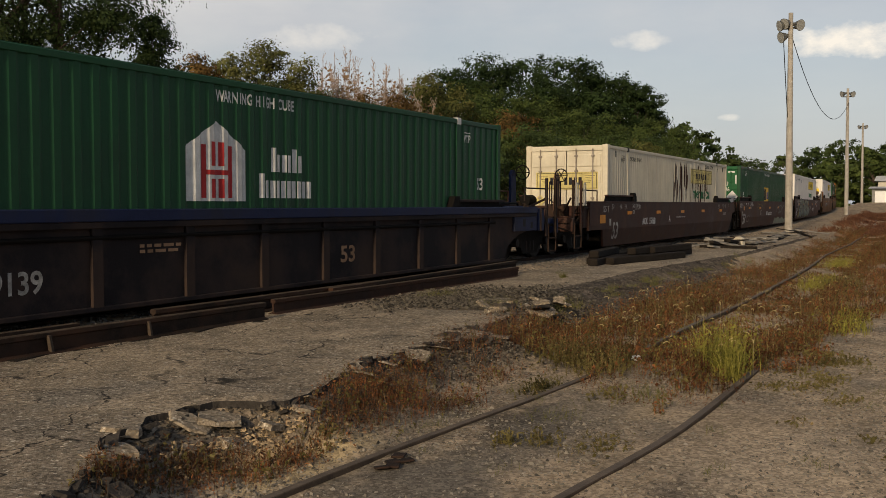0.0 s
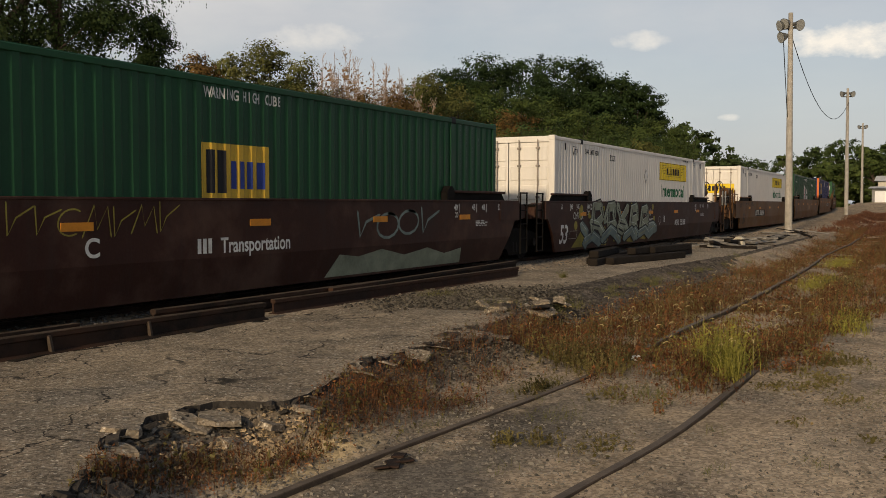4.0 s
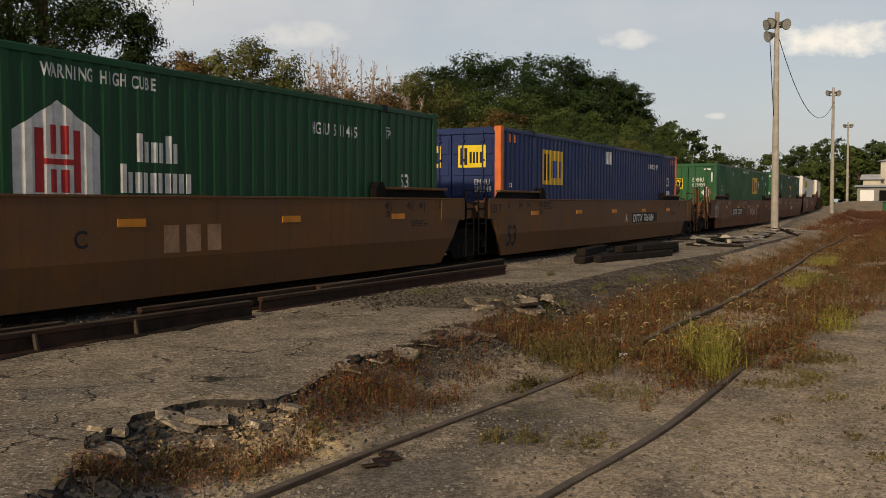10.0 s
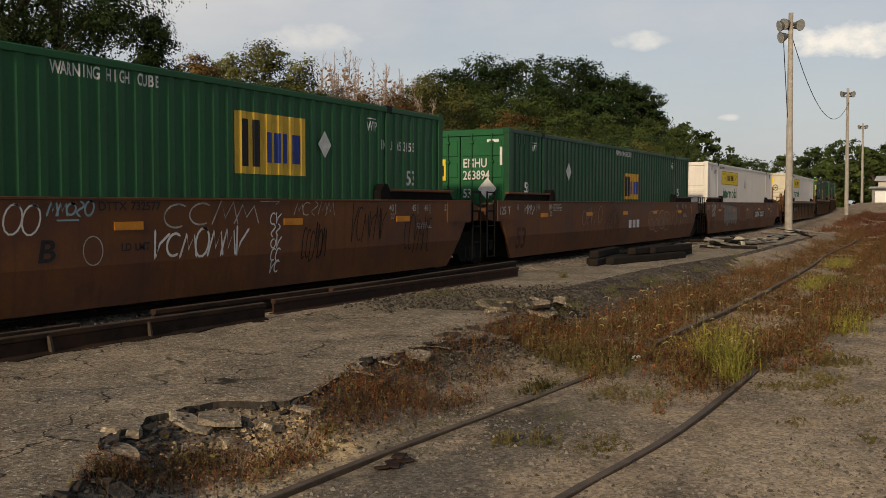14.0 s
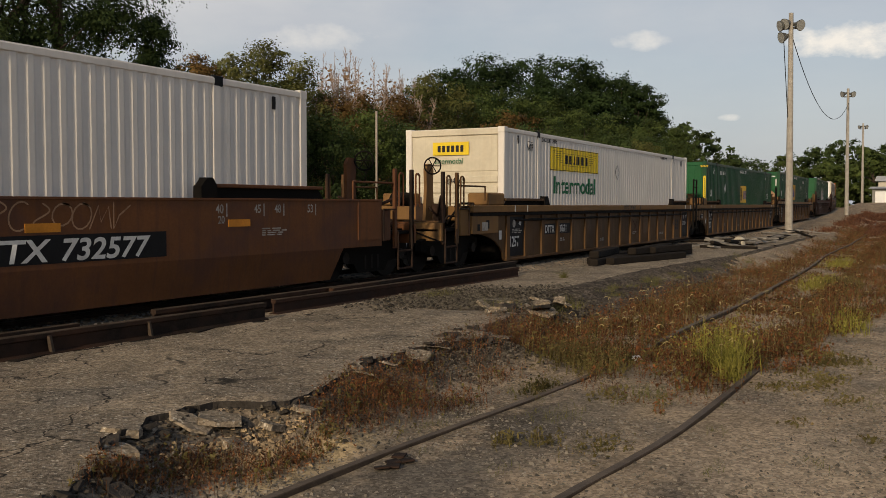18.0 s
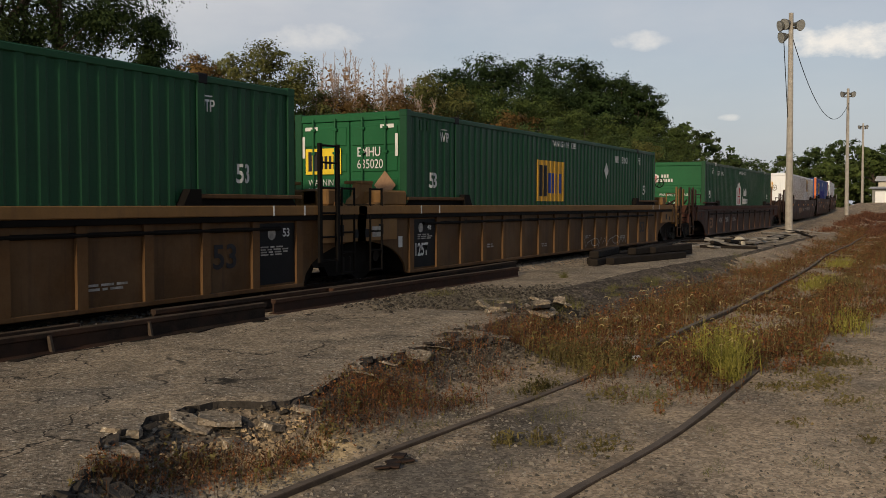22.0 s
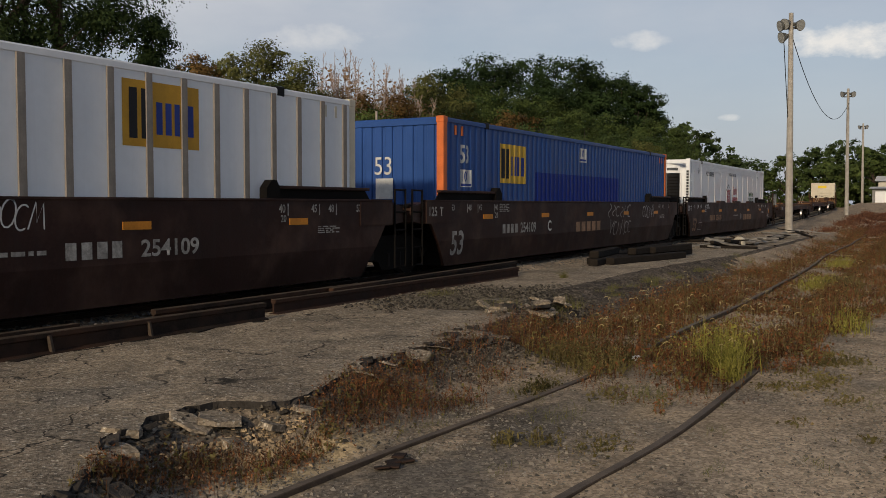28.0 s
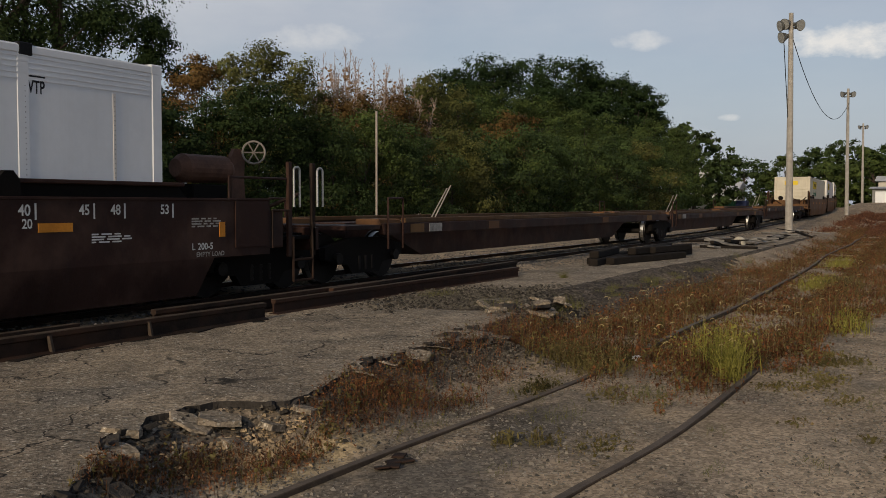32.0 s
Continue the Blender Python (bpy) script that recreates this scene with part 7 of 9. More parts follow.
    w.scrawl(5.3, 0.35, 0.7, 0.6, "graf_black", 62, 5, 0.02)
    w.text("20", 2.06, 0.80, 0.12, "letter_black", out=-0.012)
    w.text("40", 2.06, 0.60, 0.12, "letter_black", out=-0.012)
    c = Container("dark green corrugated container with yellow corner marks", "green", "green2", near="wavefront").place(AT["L"])
    c.square_logo(7.27, 1.22, 8.73, 2.02)
    c.diamond(3.75, 1.84, 0.24)
    c.text("WTP", 1.33, 2.42, 0.16, squeeze=0.8)
    c.text("53", 0.88, 1.48, 0.26, squeeze=0.8)
    c.text("EMHU 261549", 2.75, 2.42, 0.16, squeeze=0.8)
    c.text("WTP", 14.1, 2.4, 0.16, squeeze=0.8)
    c.text("53", 14.85, 1.45, 0.26, squeeze=0.8)
    c.text("WARNING HIGH CUBE", 7.2, 2.62, 0.14, squeeze=0.78)
    c.front(flat_rects([(0, 0, 0.62, 0.5)]), -0.42, 2.05, "logo_yellow", "", "logo_panel", 0.001)
    a, b = emp_shapes(0.62, 0.5)
    c.front(flat_rects(a + b), -0.42, 2.05, "letter_black", out=0.004)
    for x in (-1.28, 1.16):
        c.front(flat_rects([(0, 0, 0.10, 1.15)]), x + 0.01, 1.15, "logo_yellow", "", "warning_strip", 0.001)
        c.front(flat_rects([(0.03, 0.08 * k, 0.07, 0.08 * k + 0.05) for k in range(13)]), x + 0.01, 1.2, "letter_black", out=0.004)
        top = x - 0.12 if x > 0 else x + 0.04
        c.front(flat_rects([(0, 0, 0.3, 0.07)]), top, 2.66, "logo_yellow", "", "warning_strip", 0.001)
        bm = bmesh.new()
        for k in range(5):
            flat_poly([(0.06 * k, 0), (0.06 * k + 0.03, 0), (0.06 * k + 0.05, 0.07), (0.06 * k + 0.02, 0.07)], bm)
        c.front(bm, top, 2.66, "letter_black", out=0.004)

    w = WellCar("ochre ribbed well car with a faded yellow top chord and scribbles", "ribbed", "ochre", "joint", "end", chord="yellow", brake=1, rails="yellow").place(AT["M"])
    ribbed_marks(w, far_panel=False)
    w.scrawl(9.0, 0.15, 3.6, 0.3, "letter_dim", 61, 6)
    c = Container("dark green corrugated container with an ochre square sign", "green", "green2", near="doors").place(AT["M"])
    c.square_logo(6.12, 1.22, 7.89, 2.23, "logo_ochre")
    c.diamond(11.2, 2.12, 0.24)
    c.text("WTP", 1.33, 2.38, 0.18, squeeze=0.8)
    c.text("53", 0.87, 1.47, 0.28, squeeze=0.8)
    c.text("WARNING HIGH CUBE", 7.2, 2.62, 0.14, squeeze=0.78)
    c.text("EMHU 635020", 12.0, 2.4, 0.18, squeeze=0.8)
    c.text("WTP", 14.2, 2.4, 0.17, squeeze=0.8)
    c.text("53", 14.85, 1.47, 0.28, squeeze=0.8)
    c.front(flat_rects([(0, 0, 0.85, 0.5)]), -1.02, 1.72, "logo_yellow", "", "logo_panel", 0.012)
    a, b = emp_shapes(0.85, 0.5)
    c.front(flat_rects(a + b), -1.02, 1.72, "letter_black", out=0.016)
    c.front(letters("EMHU", 0.17, 0.8, 0.02), 0.2, 2.05, "letter_white", out=0.015)
    c.front(letters("635020", 0.17, 0.8), 0.2, 1.82, "letter_white", out=0.015)
    c.front(letters("WARNING", 0.12, 0.85), -0.95, 1.5, "letter_white", out=0.015)
    c.front(letters("HIGH CUBE", 0.12, 0.85), -0.95, 1.34, "letter_white", out=0.015)
    c.front(flat_poly([(0, -0.27), (0.24, 0), (0, 0.27), (-0.24, 0)]), 0.85, 1.5, "letter_tan", "tan diamond placard", "placard", 0.045)

    # red-brown ribbed single car
    w = WellCar("dark red-brown ribbed single well car", "single", "maroon", "end", "end", chord="chord_red", brake=1, rails="maroon").place(AT["N"])
    w.text("53", 0.62, 0.36, 0.42, "letter_tan", 0.95, out=-0.05)
    w.text("73096", 3.62, 0.56, 0.2, "letter_dim", 1.05, out=-0.05)
    w.text("AOK", 2.45, 0.56, 0.2, "letter_dim", 1.05, out=-0.05)
    w.data(5.3, 0.68, 2, 0.6, 0.05, "letter_dim", 7, out=-0.05)
    w.size_marks([("53", 0.0), ("48", 0.95), ("40", 2.1)], 1.16, "letter_white")
    w.reflectors([(-1.6, 1.13, 0.8, 0.13), (1.6, 1.13, 0.5, 0.12), (3.8, 1.13, 0.5, 0.12), (6.2, 1.13, 0.4, 0.12), (8.4, 1.13, 0.4, 0.12), (11.0, 1.13, 0.4, 0.12), (13.3, 1.13, 0.4, 0.12)])
    c = Container("dark green corrugated container with a white gabled sign", "green", "green2", near="hubfront").place(AT["N"])
    c.house_logo(6.54, 1.10, 7.75, 2.22)
    c.text("WARNING HIGH CUBE", 7.2, 2.56, 0.15, squeeze=0.8)
    c.text("WTP", 1.33, 2.42, 0.16, squeeze=0.8)
    c.text("53", 0.85, 1.42, 0.28, squeeze=0.8)
    c.text("HGIU 514835", 2.4, 2.38, 0.18, squeeze=0.8)
    c.text("53", 14.9, 1.42, 0.24, squeeze=0.8)
    c.front(letters("WARNING HIGH CUBE", 0.1, 0.85), -0.6, 1.48, "letter_white", out=0.001)
    c.front(letters("53", 0.2, 1.0), -0.2, 1.05, "letter_white", out=0.001)
    c.front(flat_poly([(math.cos(a) * 0.24, math.sin(a) * 0.24) for a in [0.5236 + k * 1.0472 for k in range(6)]]), -0.82, 2.2, "letter_white", "", "logo_panel", 0.001)
    c.front(flat_rects([(-0.12, -0.12, -0.07, 0.12), (0.07, -0.12, 0.12, 0.12), (-0.04, 0.03, -0.01, 0.12), (0.01, 0.03, 0.04, 0.12), (-0.07, -0.02, 0.07, 0.01)]), -0.82, 2.2, "letter_red", out=0.005)
    c.front(flat_rects(bars_like("XXX", 0.13, 0.11)), -0.5, 2.24, "letter_white", out=0.001)
    c.front(flat_rects(bars_like("XXXXX", 0.13, 0.11)), -0.55, 2.06, "letter_white", out=0.001)

    # dark brown three-unit car
    w = WellCar("dark brown smooth-sided well car with a faded tan sign", "smooth", "maroon", "end", "truck", brake=-1, rails="maroon").place(AT["O"])
    smooth_marks(w, "letter_dim", "letter_dim", seed=25)
    w.bars(10.2, 0.70, 4, 0.2, 0.22, "letter_dim")
    w.text("254109", 11.3, 0.70, 0.2, "letter_dim", 1.15)
    w.side(flat_rects([(0.42 * k, 0.02 * 0, 0.42 * k + 0.33, 0.26) for k in range(5)]), 5.3, 0.62, "letter_tan", "faded tan lettering bars")
    w.side(flat_poly([(0, 0), (2.0, 0.05), (2.0, 0.07), (0, 0.05)]), 5.6, 0.53, "letter_tan")
    w.text("A", 8.05, 0.66, 0.22, "letter_white")
    w.data(9.0, 0.78, 1, 1.0, 0.05)
    w.scrawl(9.2, 1.05, 0.7, 0.35, "letter_white", 71, 4)
    c = Container("white sheet-and-post container with an ochre square sign", "smooth", "smooth", side_kind="posts", near="doors", post="ivory").place(AT["O"])
    c.square_logo(11.17, 1.86, 12.47, 2.68, "logo_ochre")
    c.text("53/102", 7.1, 2.5, 0.16, "letter_black", 0.9)
    c.diamond(7.5, 1.4, 0.24, "hatpost", "smooth")
    c.front(flat_rects([(0, 0, 0.6, 0.45)]), -0.2, 1.9, "logo_ochre", "", "logo_panel", 0.02)

    w = WellCar("dark brown smooth-sided middle well unit with white scribbles", "smooth", "maroon", "joint", "truck").place(AT["P"])
    smooth_marks(w, "letter_dim", "letter_dim", seed=27)
    w.bars(2.46, 0.70, 4, 0.2, 0.22, "letter_dim")
    w.text("254109", 3.42, 0.70, 0.22, "letter_dim", 0.95)
    w.text("C", 5.05, 0.70, 0.24, "letter_white")
    w.scrawl(9.5, 0.95, 2.2, 0.42, "letter_dim", 81, 6, 0.03)
    w.scrawl(9.7, 0.45, 2.0, 0.45, "letter_dim", 83, 6, 0.03)
    w.scrawl(12.9, 0.9, 1.2, 0.4, "letter_white", 82, 5)
    w.side(flat_rects([(0.4 * k, 0, 0.4 * k + 0.3, 0.26) for k in range(5)]), 7.0, 0.62, "letter_tan", "faded tan lettering bars")
    c = Container("bright blue corrugated container with orange corner posts", "blue2", "blue2", near="wavefront", post="orange").place(AT["P"])
    c.square_logo(2.62, 1.62, 4.05, 2.5)
    c.side(flat_rects([(0, 0, 6.4, 1.7)]), 4.6, 0.22, "blue3", "repainted bright blue patch", "paint_patch")
    c.text("53", 0.75, 2.0, 0.36, squeeze=0.8)
    c.side(flat_rects([(0, 0, 0.5, 0.36)]), 0.75, 1.5, "letter_white", "", "label_plate")
    c.side(flat_rects([(0, 0, 0.55, 0.38)]), 7.6, 2.28, "letter_white", "", "label_plate")
    for y, z in ((7.68, 2.42), (0.8, 1.62)):
        part("lettering", drape(letters('10"', 0.2, 0.75, 0.03), y - BOX_L / 2, z, c.x + 0.004, c.wavy), M["letter_blue"], c.root)
        part("lettering", drape(flat_rects([(0, 0, 0.42, 0.05)]), y - BOX_L / 2, z - 0.1, c.x + 0.004, c.wavy), M["letter_blue"], c.root)
    c.front(letters("53", 0.36, 0.9), -0.35, 1.75, "letter_white", out=0.001)
    c.front(flat_rects([(0, 0, 0.42, 0.42)]), -0.3, 1.25, "letter_white", "", "label_plate", 0.001)

    w = WellCar("dark brown smooth-sided well car with an air reservoir and handbrake", "smooth", "maroon", "joint", "end", brake=1, rails="maroon", tank=1).place(AT["Q"])
    smooth_marks(w, "letter_white", "letter_tan", seed=29)
    w.bars(2.9, 0.68, 4, 0.22, 0.24, "letter_tan")
    w.text("254109", 4.05, 0.68, 0.22, "letter_tan", 1.1)
    w.text("B", 9.3, 0.70, 0.22, "letter_white")
    w.data(7.7, 0.82, 1, 1.1, 0.05)
    w.side(flat_rects([(0.42 * k, 0, 0.42 * k + 0.33, 0.26) for k in range(5)]), 10.0, 0.62, "letter_tan", "faded tan lettering bars")
    w.text("L 200-5", 16.5, 0.74, 0.085, "letter_white")
    w.data(16.5, 1.14, 4, 0.55, 0.02, "letter_dim", 44)
    w.reflectors([(17.02, 0.9, 0.11, 0.2)])
    w.text("EMPTY LOAD", 16.58, 0.645, 0.06, "letter_dim")
    w.side(flat_rects([(0, 0, 0.6, 0.02), (0, 0.28, 0.6, 0.3), (0, 0, 0.02, 0.3), (0.58, 0, 0.6, 0.3)]), 0.95, 0.34, "letter_dim", "", "stencil_frame")
    for y in (5.2, 8.6, 11.9):
        part("sill_bump", prism(bmesh.new(), [(y - 8.6, 1.42), (y - 7.4, 1.42), (y - 7.5, 1.50), (y - 8.5, 1.50)], 1.2, 1.44), M["maroon"], w.u)
    c = Container("white insulated container with a cooling unit in its front", "smooth", "smooth", side_kind="sheet", near="open").place(AT["Q"])
    c.house_logo(6.65, 1.16, 7.75, 2.05, outline=True)
    c.text("WTP", 1.33, 2.36, 0.14, "letter_black", 0.85)
    c.text("WTP", 14.15, 2.36, 0.14, "letter_black", 0.85)
    c.text("HGRU 300288", 2.75, 2.32, 0.17, "letter_black", 0.95)
    c.text("WARNING HIGH CUBE", 7.3, 2.42, 0.13, "letter_black", 0.8)
    c.text("TEMPERATURE", 12.0, 1.55, 0.18, "letter_green", 0.7)
    c.text("CONTROLLED", 12.0, 1.28, 0.18, "letter_green", 0.75)
    hl = BOX_L / 2
    unit = part("cooling_unit", box(bmesh.new(), -0.9, 0.9, -hl + 0.36, -hl + 0.418, 0.3, BOX_H - 0.2, 0.01), M["smooth"], c.root, "white rounded cooling unit with dark panels")

    def shell(x0, x1, za, zb, out, dip=0.0):
        """A piece of the unit's bowed front, dip: how much lower it hangs at its far edge."""
        bm, n = bmesh.new(), 10
        rows = []
        for k in range(n + 1):
            x = x0 + (x1 - x0) * k / n
            x *= 0.8
            y = -hl + 0.44 - 0.42 * math.sqrt(max(0.0, 1 - (x / 0.9) ** 2)) - out
            rows.append([bm.verts.new(v) for v in ((x, y, za - dip * k / n), (x, y, zb), (x * 0.9, y + 0.1, zb), (x * 0.9, y + 0.1, za - dip * k / n))])
        for a, b in zip(rows, rows[1:]):
            for i in range(4):
                bm.faces.new((a[i], b[i], b[(i + 1) % 4], a[(i + 1) % 4]))
        bm.faces.new(rows[0])
        bm.faces.new(rows[-1][::-1])
        bmesh.ops.recalc_face_normals(bm, faces=bm.faces)
        return bm
    part("top_cowl", shell(-1.05, 1.05, 2.36, 2.72, 0.0), M["smooth"], unit)
    part("side_cowl", shell(-1.05, -0.16, 0.55, 2.36, 0.0), M["smooth"], unit)
    part("lower_cowl", shell(-0.16, 1.05, 0.55, 1.32, 0.0), M["smooth"], unit)
    part("front_panel", shell(-0.14, 0.52, 1.26, 2.34, 0.012, 0.12), M["graphite"], unit, "graphite plastic panel")
    part("grille", shell(0.54, 1.04, 1.14, 2.34, 0.008, 0.1), M["black"], unit, "black louvred grille")
    for k in range(9):
        part("louvre", shell(0.56, 1.02, 1.22 + 0.12 * k, 1.25 + 0.12 * k, 0.018), M["dark"], unit)
    part("control_window", shell(-0.62, -0.26, 1.82, 2.12, 0.012), M["black"], unit)
    part("brand_bars", shell(-0.55, 0.35, 2.47, 2.56, 0.004), M["graphite"], unit, "dark lettering band")
    part("vent", shell(0.5, 0.98, 2.46, 2.56, 0.006), M["graphite"], unit)
    c.front(flat_rects([(0, -0.11 * k, 0.09, -0.11 * k + 0.085) for k in range(11)]), 1.17, 2.36, "letter_black", out=0.002)

    # empty spine flats, then more boxes far behind
    for k in "XYZ":
        spine_flat(AT[k])
    for k, lab, m in (("S", "stained cream container far down the train", "ivory"), ("T", "white container far down the train", "white"), ("U", "white container at the far bend", "white")):
        w = WellCar("ochre smooth-sided well car far down the train", "smooth", "tan", "end" if k == "S" else "joint", "truck").place(AT[k])
        smooth_marks(w, "letter_black", "letter_black", seed=33)
        c = Container(lab, m, m, near="front").place(AT[k])
        c.winged_logo(2.73, 2.0, 6.32, 2.6)
        c.front(flat_rects([(0, 0, 0.95, 0.3)]), -0.55, 2.28, "logo_yellow", "", "logo_panel", 0.001)


def ribbed_marks(w, number=None, far_panel=True):
    part("stencil_panel", box(bmesh.new(), 1.352, 1.358, -8.0, -7.1, 0.16, 1.06), M["black"], w.u, "black stencil panel")
    if far_panel:
        part("stencil_panel", box(bmesh.new(), 1.352, 1.358, 7.1, 8.0, 0.16, 1.06), M["black"], w.u, "black stencil panel")
        w.data(15.25, 0.7, 4, 0.6, 0.022, "letter_dim", 6, out=-0.05)
        w.text("53", 15.75, 0.86, 0.12, "letter_white", out=-0.05)
    w.text("125T", 0.16, 0.38, 0.23, "letter_white", 0.74, out=-0.05)
    for y in (0.3, 15.4) if far_panel else (0.3,):
        w.side(flat_poly([(0.09 * math.cos(a * 0.5236), 0.09 * math.sin(a * 0.5236)) for a in range(12)]), y + 0.1, 0.9, "letter_dim", "", "seal", out=-0.05)
    for y in (-7.8, -7.1, 7.37, 8.1):
        part("length_tick", box(bmesh.new(), 1.4405, 1.4445, y, y + 0.035, 1.17, 1.32), M["letter_white"], w.u)
    w.text("48", 0.65, 0.86, 0.1, "letter_white", out=-0.05)
    w.data(0.28, 0.76, 3, 0.5, 0.022, "letter_dim", 3, out=-0.05)
    w.text("53", 14.25, 0.46, 0.32, "letter_black", 1.1, out=-0.05)
    w.text("20", 2.05, 0.95, 0.1, "black", out=-0.0)
    w.side(flat_rects([(0, 0, 0.28, 0.18)]), -1.33, 0.78, "letter_dim", "", "label_plate")
    w.side(flat_rects([(0, 0, 0.14, 0.2)]), -0.4, 0.56, "letter_white", "", "label_plate", out=-0.05)
    if number:
        y, z = number
        w.side(flat_rects([(0, 0, 0.75, 0.26), (0.95, 0, 1.75, 0.26)]), y + 0.05, z, "black", "", "number_panel", out=-0.05)
        w.text("DTTX", y + 0.12, z + 0.04, 0.18, "letter_white", 0.85, out=-0.046)
        w.text("87671", y + 1.05, z + 0.04, 0.18, "letter_white", 0.8, out=-0.046)
    for y in (3.1, 6.1, 9.1, 12.2):
        w.data(y, 0.35 + 0.1 * (y % 2), 2, 0.5, 0.03, "letter_dim", int(y * 10), out=-0.05)


def spine_flat(near):
    """An empty articulated spine unit: a deep centre beam with cross arms and low side stakes."""
    u = tagged(new("spine_car"), "empty rusty brown spine flat with ochre cross arms", "railcar", "empty spine cars")
    bm = bmesh.new()
    prism(bm, [(-9.0, 1.0), (-9.0, 0.72), (-7.4, 0.72), (-6.2, 0.28), (6.2, 0.28), (7.4, 0.72), (9.0, 0.72), (9.0, 1.0)], -0.35, 0.35)
    part("centre_beam", bm, M["maroon"], u)
    for s in (-1, 1):
        part("side_sill", box(bmesh.new(), s * 1.22, s * 1.34, -9.2, 9.2, 0.80, 1.0, 0.01), M["maroon"], u)
        part("side_curb", box(bmesh.new(), s * 1.18, s * 1.30, -8.4, 8.6, 1.0, 1.09, 0.012), M["ochre"], u)
        for y in (-8.9, 8.9):
            part("pedestal", box(bmesh.new(), s * 0.75, s * 1.28, y - 0.35, y + 0.35, 0.95, 1.08, 0.02), M["tan"], u)
        part("grab_rail", pipe(bmesh.new(), [(s * 1.36, -9.1, 0.55), (s * 1.36, -9.1, 1.45), (s * 1.36, -8.6, 1.45), (s * 1.36, -8.6, 0.55)], 0.02), M["maroon"], u)
    for k in range(9):
        y = -8.0 + 2.0 * k
        part("cross_arm", box(bmesh.new(), -1.3, 1.3, y - 0.16, y + 0.16, 0.86, 0.98, 0.01), M["maroon"], u)
    for y in (-9.4, 9.4):
        truck(u, y)
        part("end_deck", box(bmesh.new(), -1.3, 1.3, y - 0.9, y + 0.15, 0.90, 0.98, 0.01), M["maroon"], u)
    for y, m in ((-8.3, "yellow"), (-7.6, "letter_dim"), (-5.0, "tan"), (2.4, "tan"), (6.8, "yellow")):
        part("side_plate", box(bmesh.new(), 1.341, 1.347, y, y + 0.5, 0.82, 0.98), M[m], u)
    part("hitch_strut", pipe(bmesh.new(), [(0.3, -5.6, 1.0), (0.5, -5.2, 1.75)], 0.016), M["hatpost"], u)
    part("hitch_strut", pipe(bmesh.new(), [(0.1, -5.4, 1.0), (0.3, -5.0, 1.7)], 0.016), M["hatpost"], u)
    MOVERS.append((u, near + 9.4, 0.0))


build_train()
# ---- vegetation ----
def blades(name, spots, material, label, category, seed, width=0.004, lean=0.35, flecks=0, fleck=0.006, levels=(0.0, 0.4, 0.75, 1.0)):
    """Many tapering, bent blades as one thing, each with a few tiny leaves; spots: (x, y, z, height)."""
    rng = np.random.default_rng(seed)
    s = np.asarray(spots, dtype=float)
    n = len(s)
    ang, ln = rng.uniform(0, 6.283, n), rng.normal(0, lean, n)
    dirx, diry = np.cos(ang) * ln, np.sin(ang) * ln
    fa = rng.uniform(0, 6.283, n)
    wx, wy = np.cos(fa) * width, np.sin(fa) * width
    h = s[:, 3]
    out = []

    def at(f):
        return np.stack((s[:, 0] + dirx * h * f ** 1.6, s[:, 1] + diry * h * f ** 1.6, s[:, 2] + h * f * (1 - 0.2 * np.abs(ln) * f)), axis=1)

    for a, b in zip(levels, levels[1:]):
        q = np.zeros((n, 4, 3))
        for k, (f, sg) in enumerate(((a, -1), (a, 1), (b, 1), (b, -1))):
            q[:, k] = at(f)
            q[:, k, 0] += sg * wx * (1.0 - 0.8 * f)
            q[:, k, 1] += sg * wy * (1.0 - 0.8 * f)
        out.append(q)
    for _ in range(flecks):
        f = rng.uniform(0.25, 1.0, n)
        c = at(f) + rng.normal(0, 1, (n, 3)) * (0.05 * h * (1.1 - f))[:, None]
        a, b = rng.normal(0, fleck, (n, 3)), rng.normal(0, fleck, (n, 3))
        out.append(np.stack((c - a, c - b * 0.6, c + a, c + b * 0.6), axis=1))
    ob = new(name, quads(name, np.concatenate(out), material))
    return tagged(ob, label, category, kind="stuff")


def clumped(rng, n, clumps):
    """Spots thrown round clump centres (x, y, rx, ry, height, weight)."""
    out = []
    weights = [c[2] * c[3] * (c[5] if len(c) > 5 else 1) for c in clumps]
    for c in rng.choices(clumps, weights, k=n):
        x, y = rng.gauss(c[0], c[2] * 0.5), rng.gauss(c[1], c[3] * 0.5)
        out.append((x, y, ground_z(x, y) - 0.01, c[4] * rng.uniform(0.2, 1.1)))
    return out


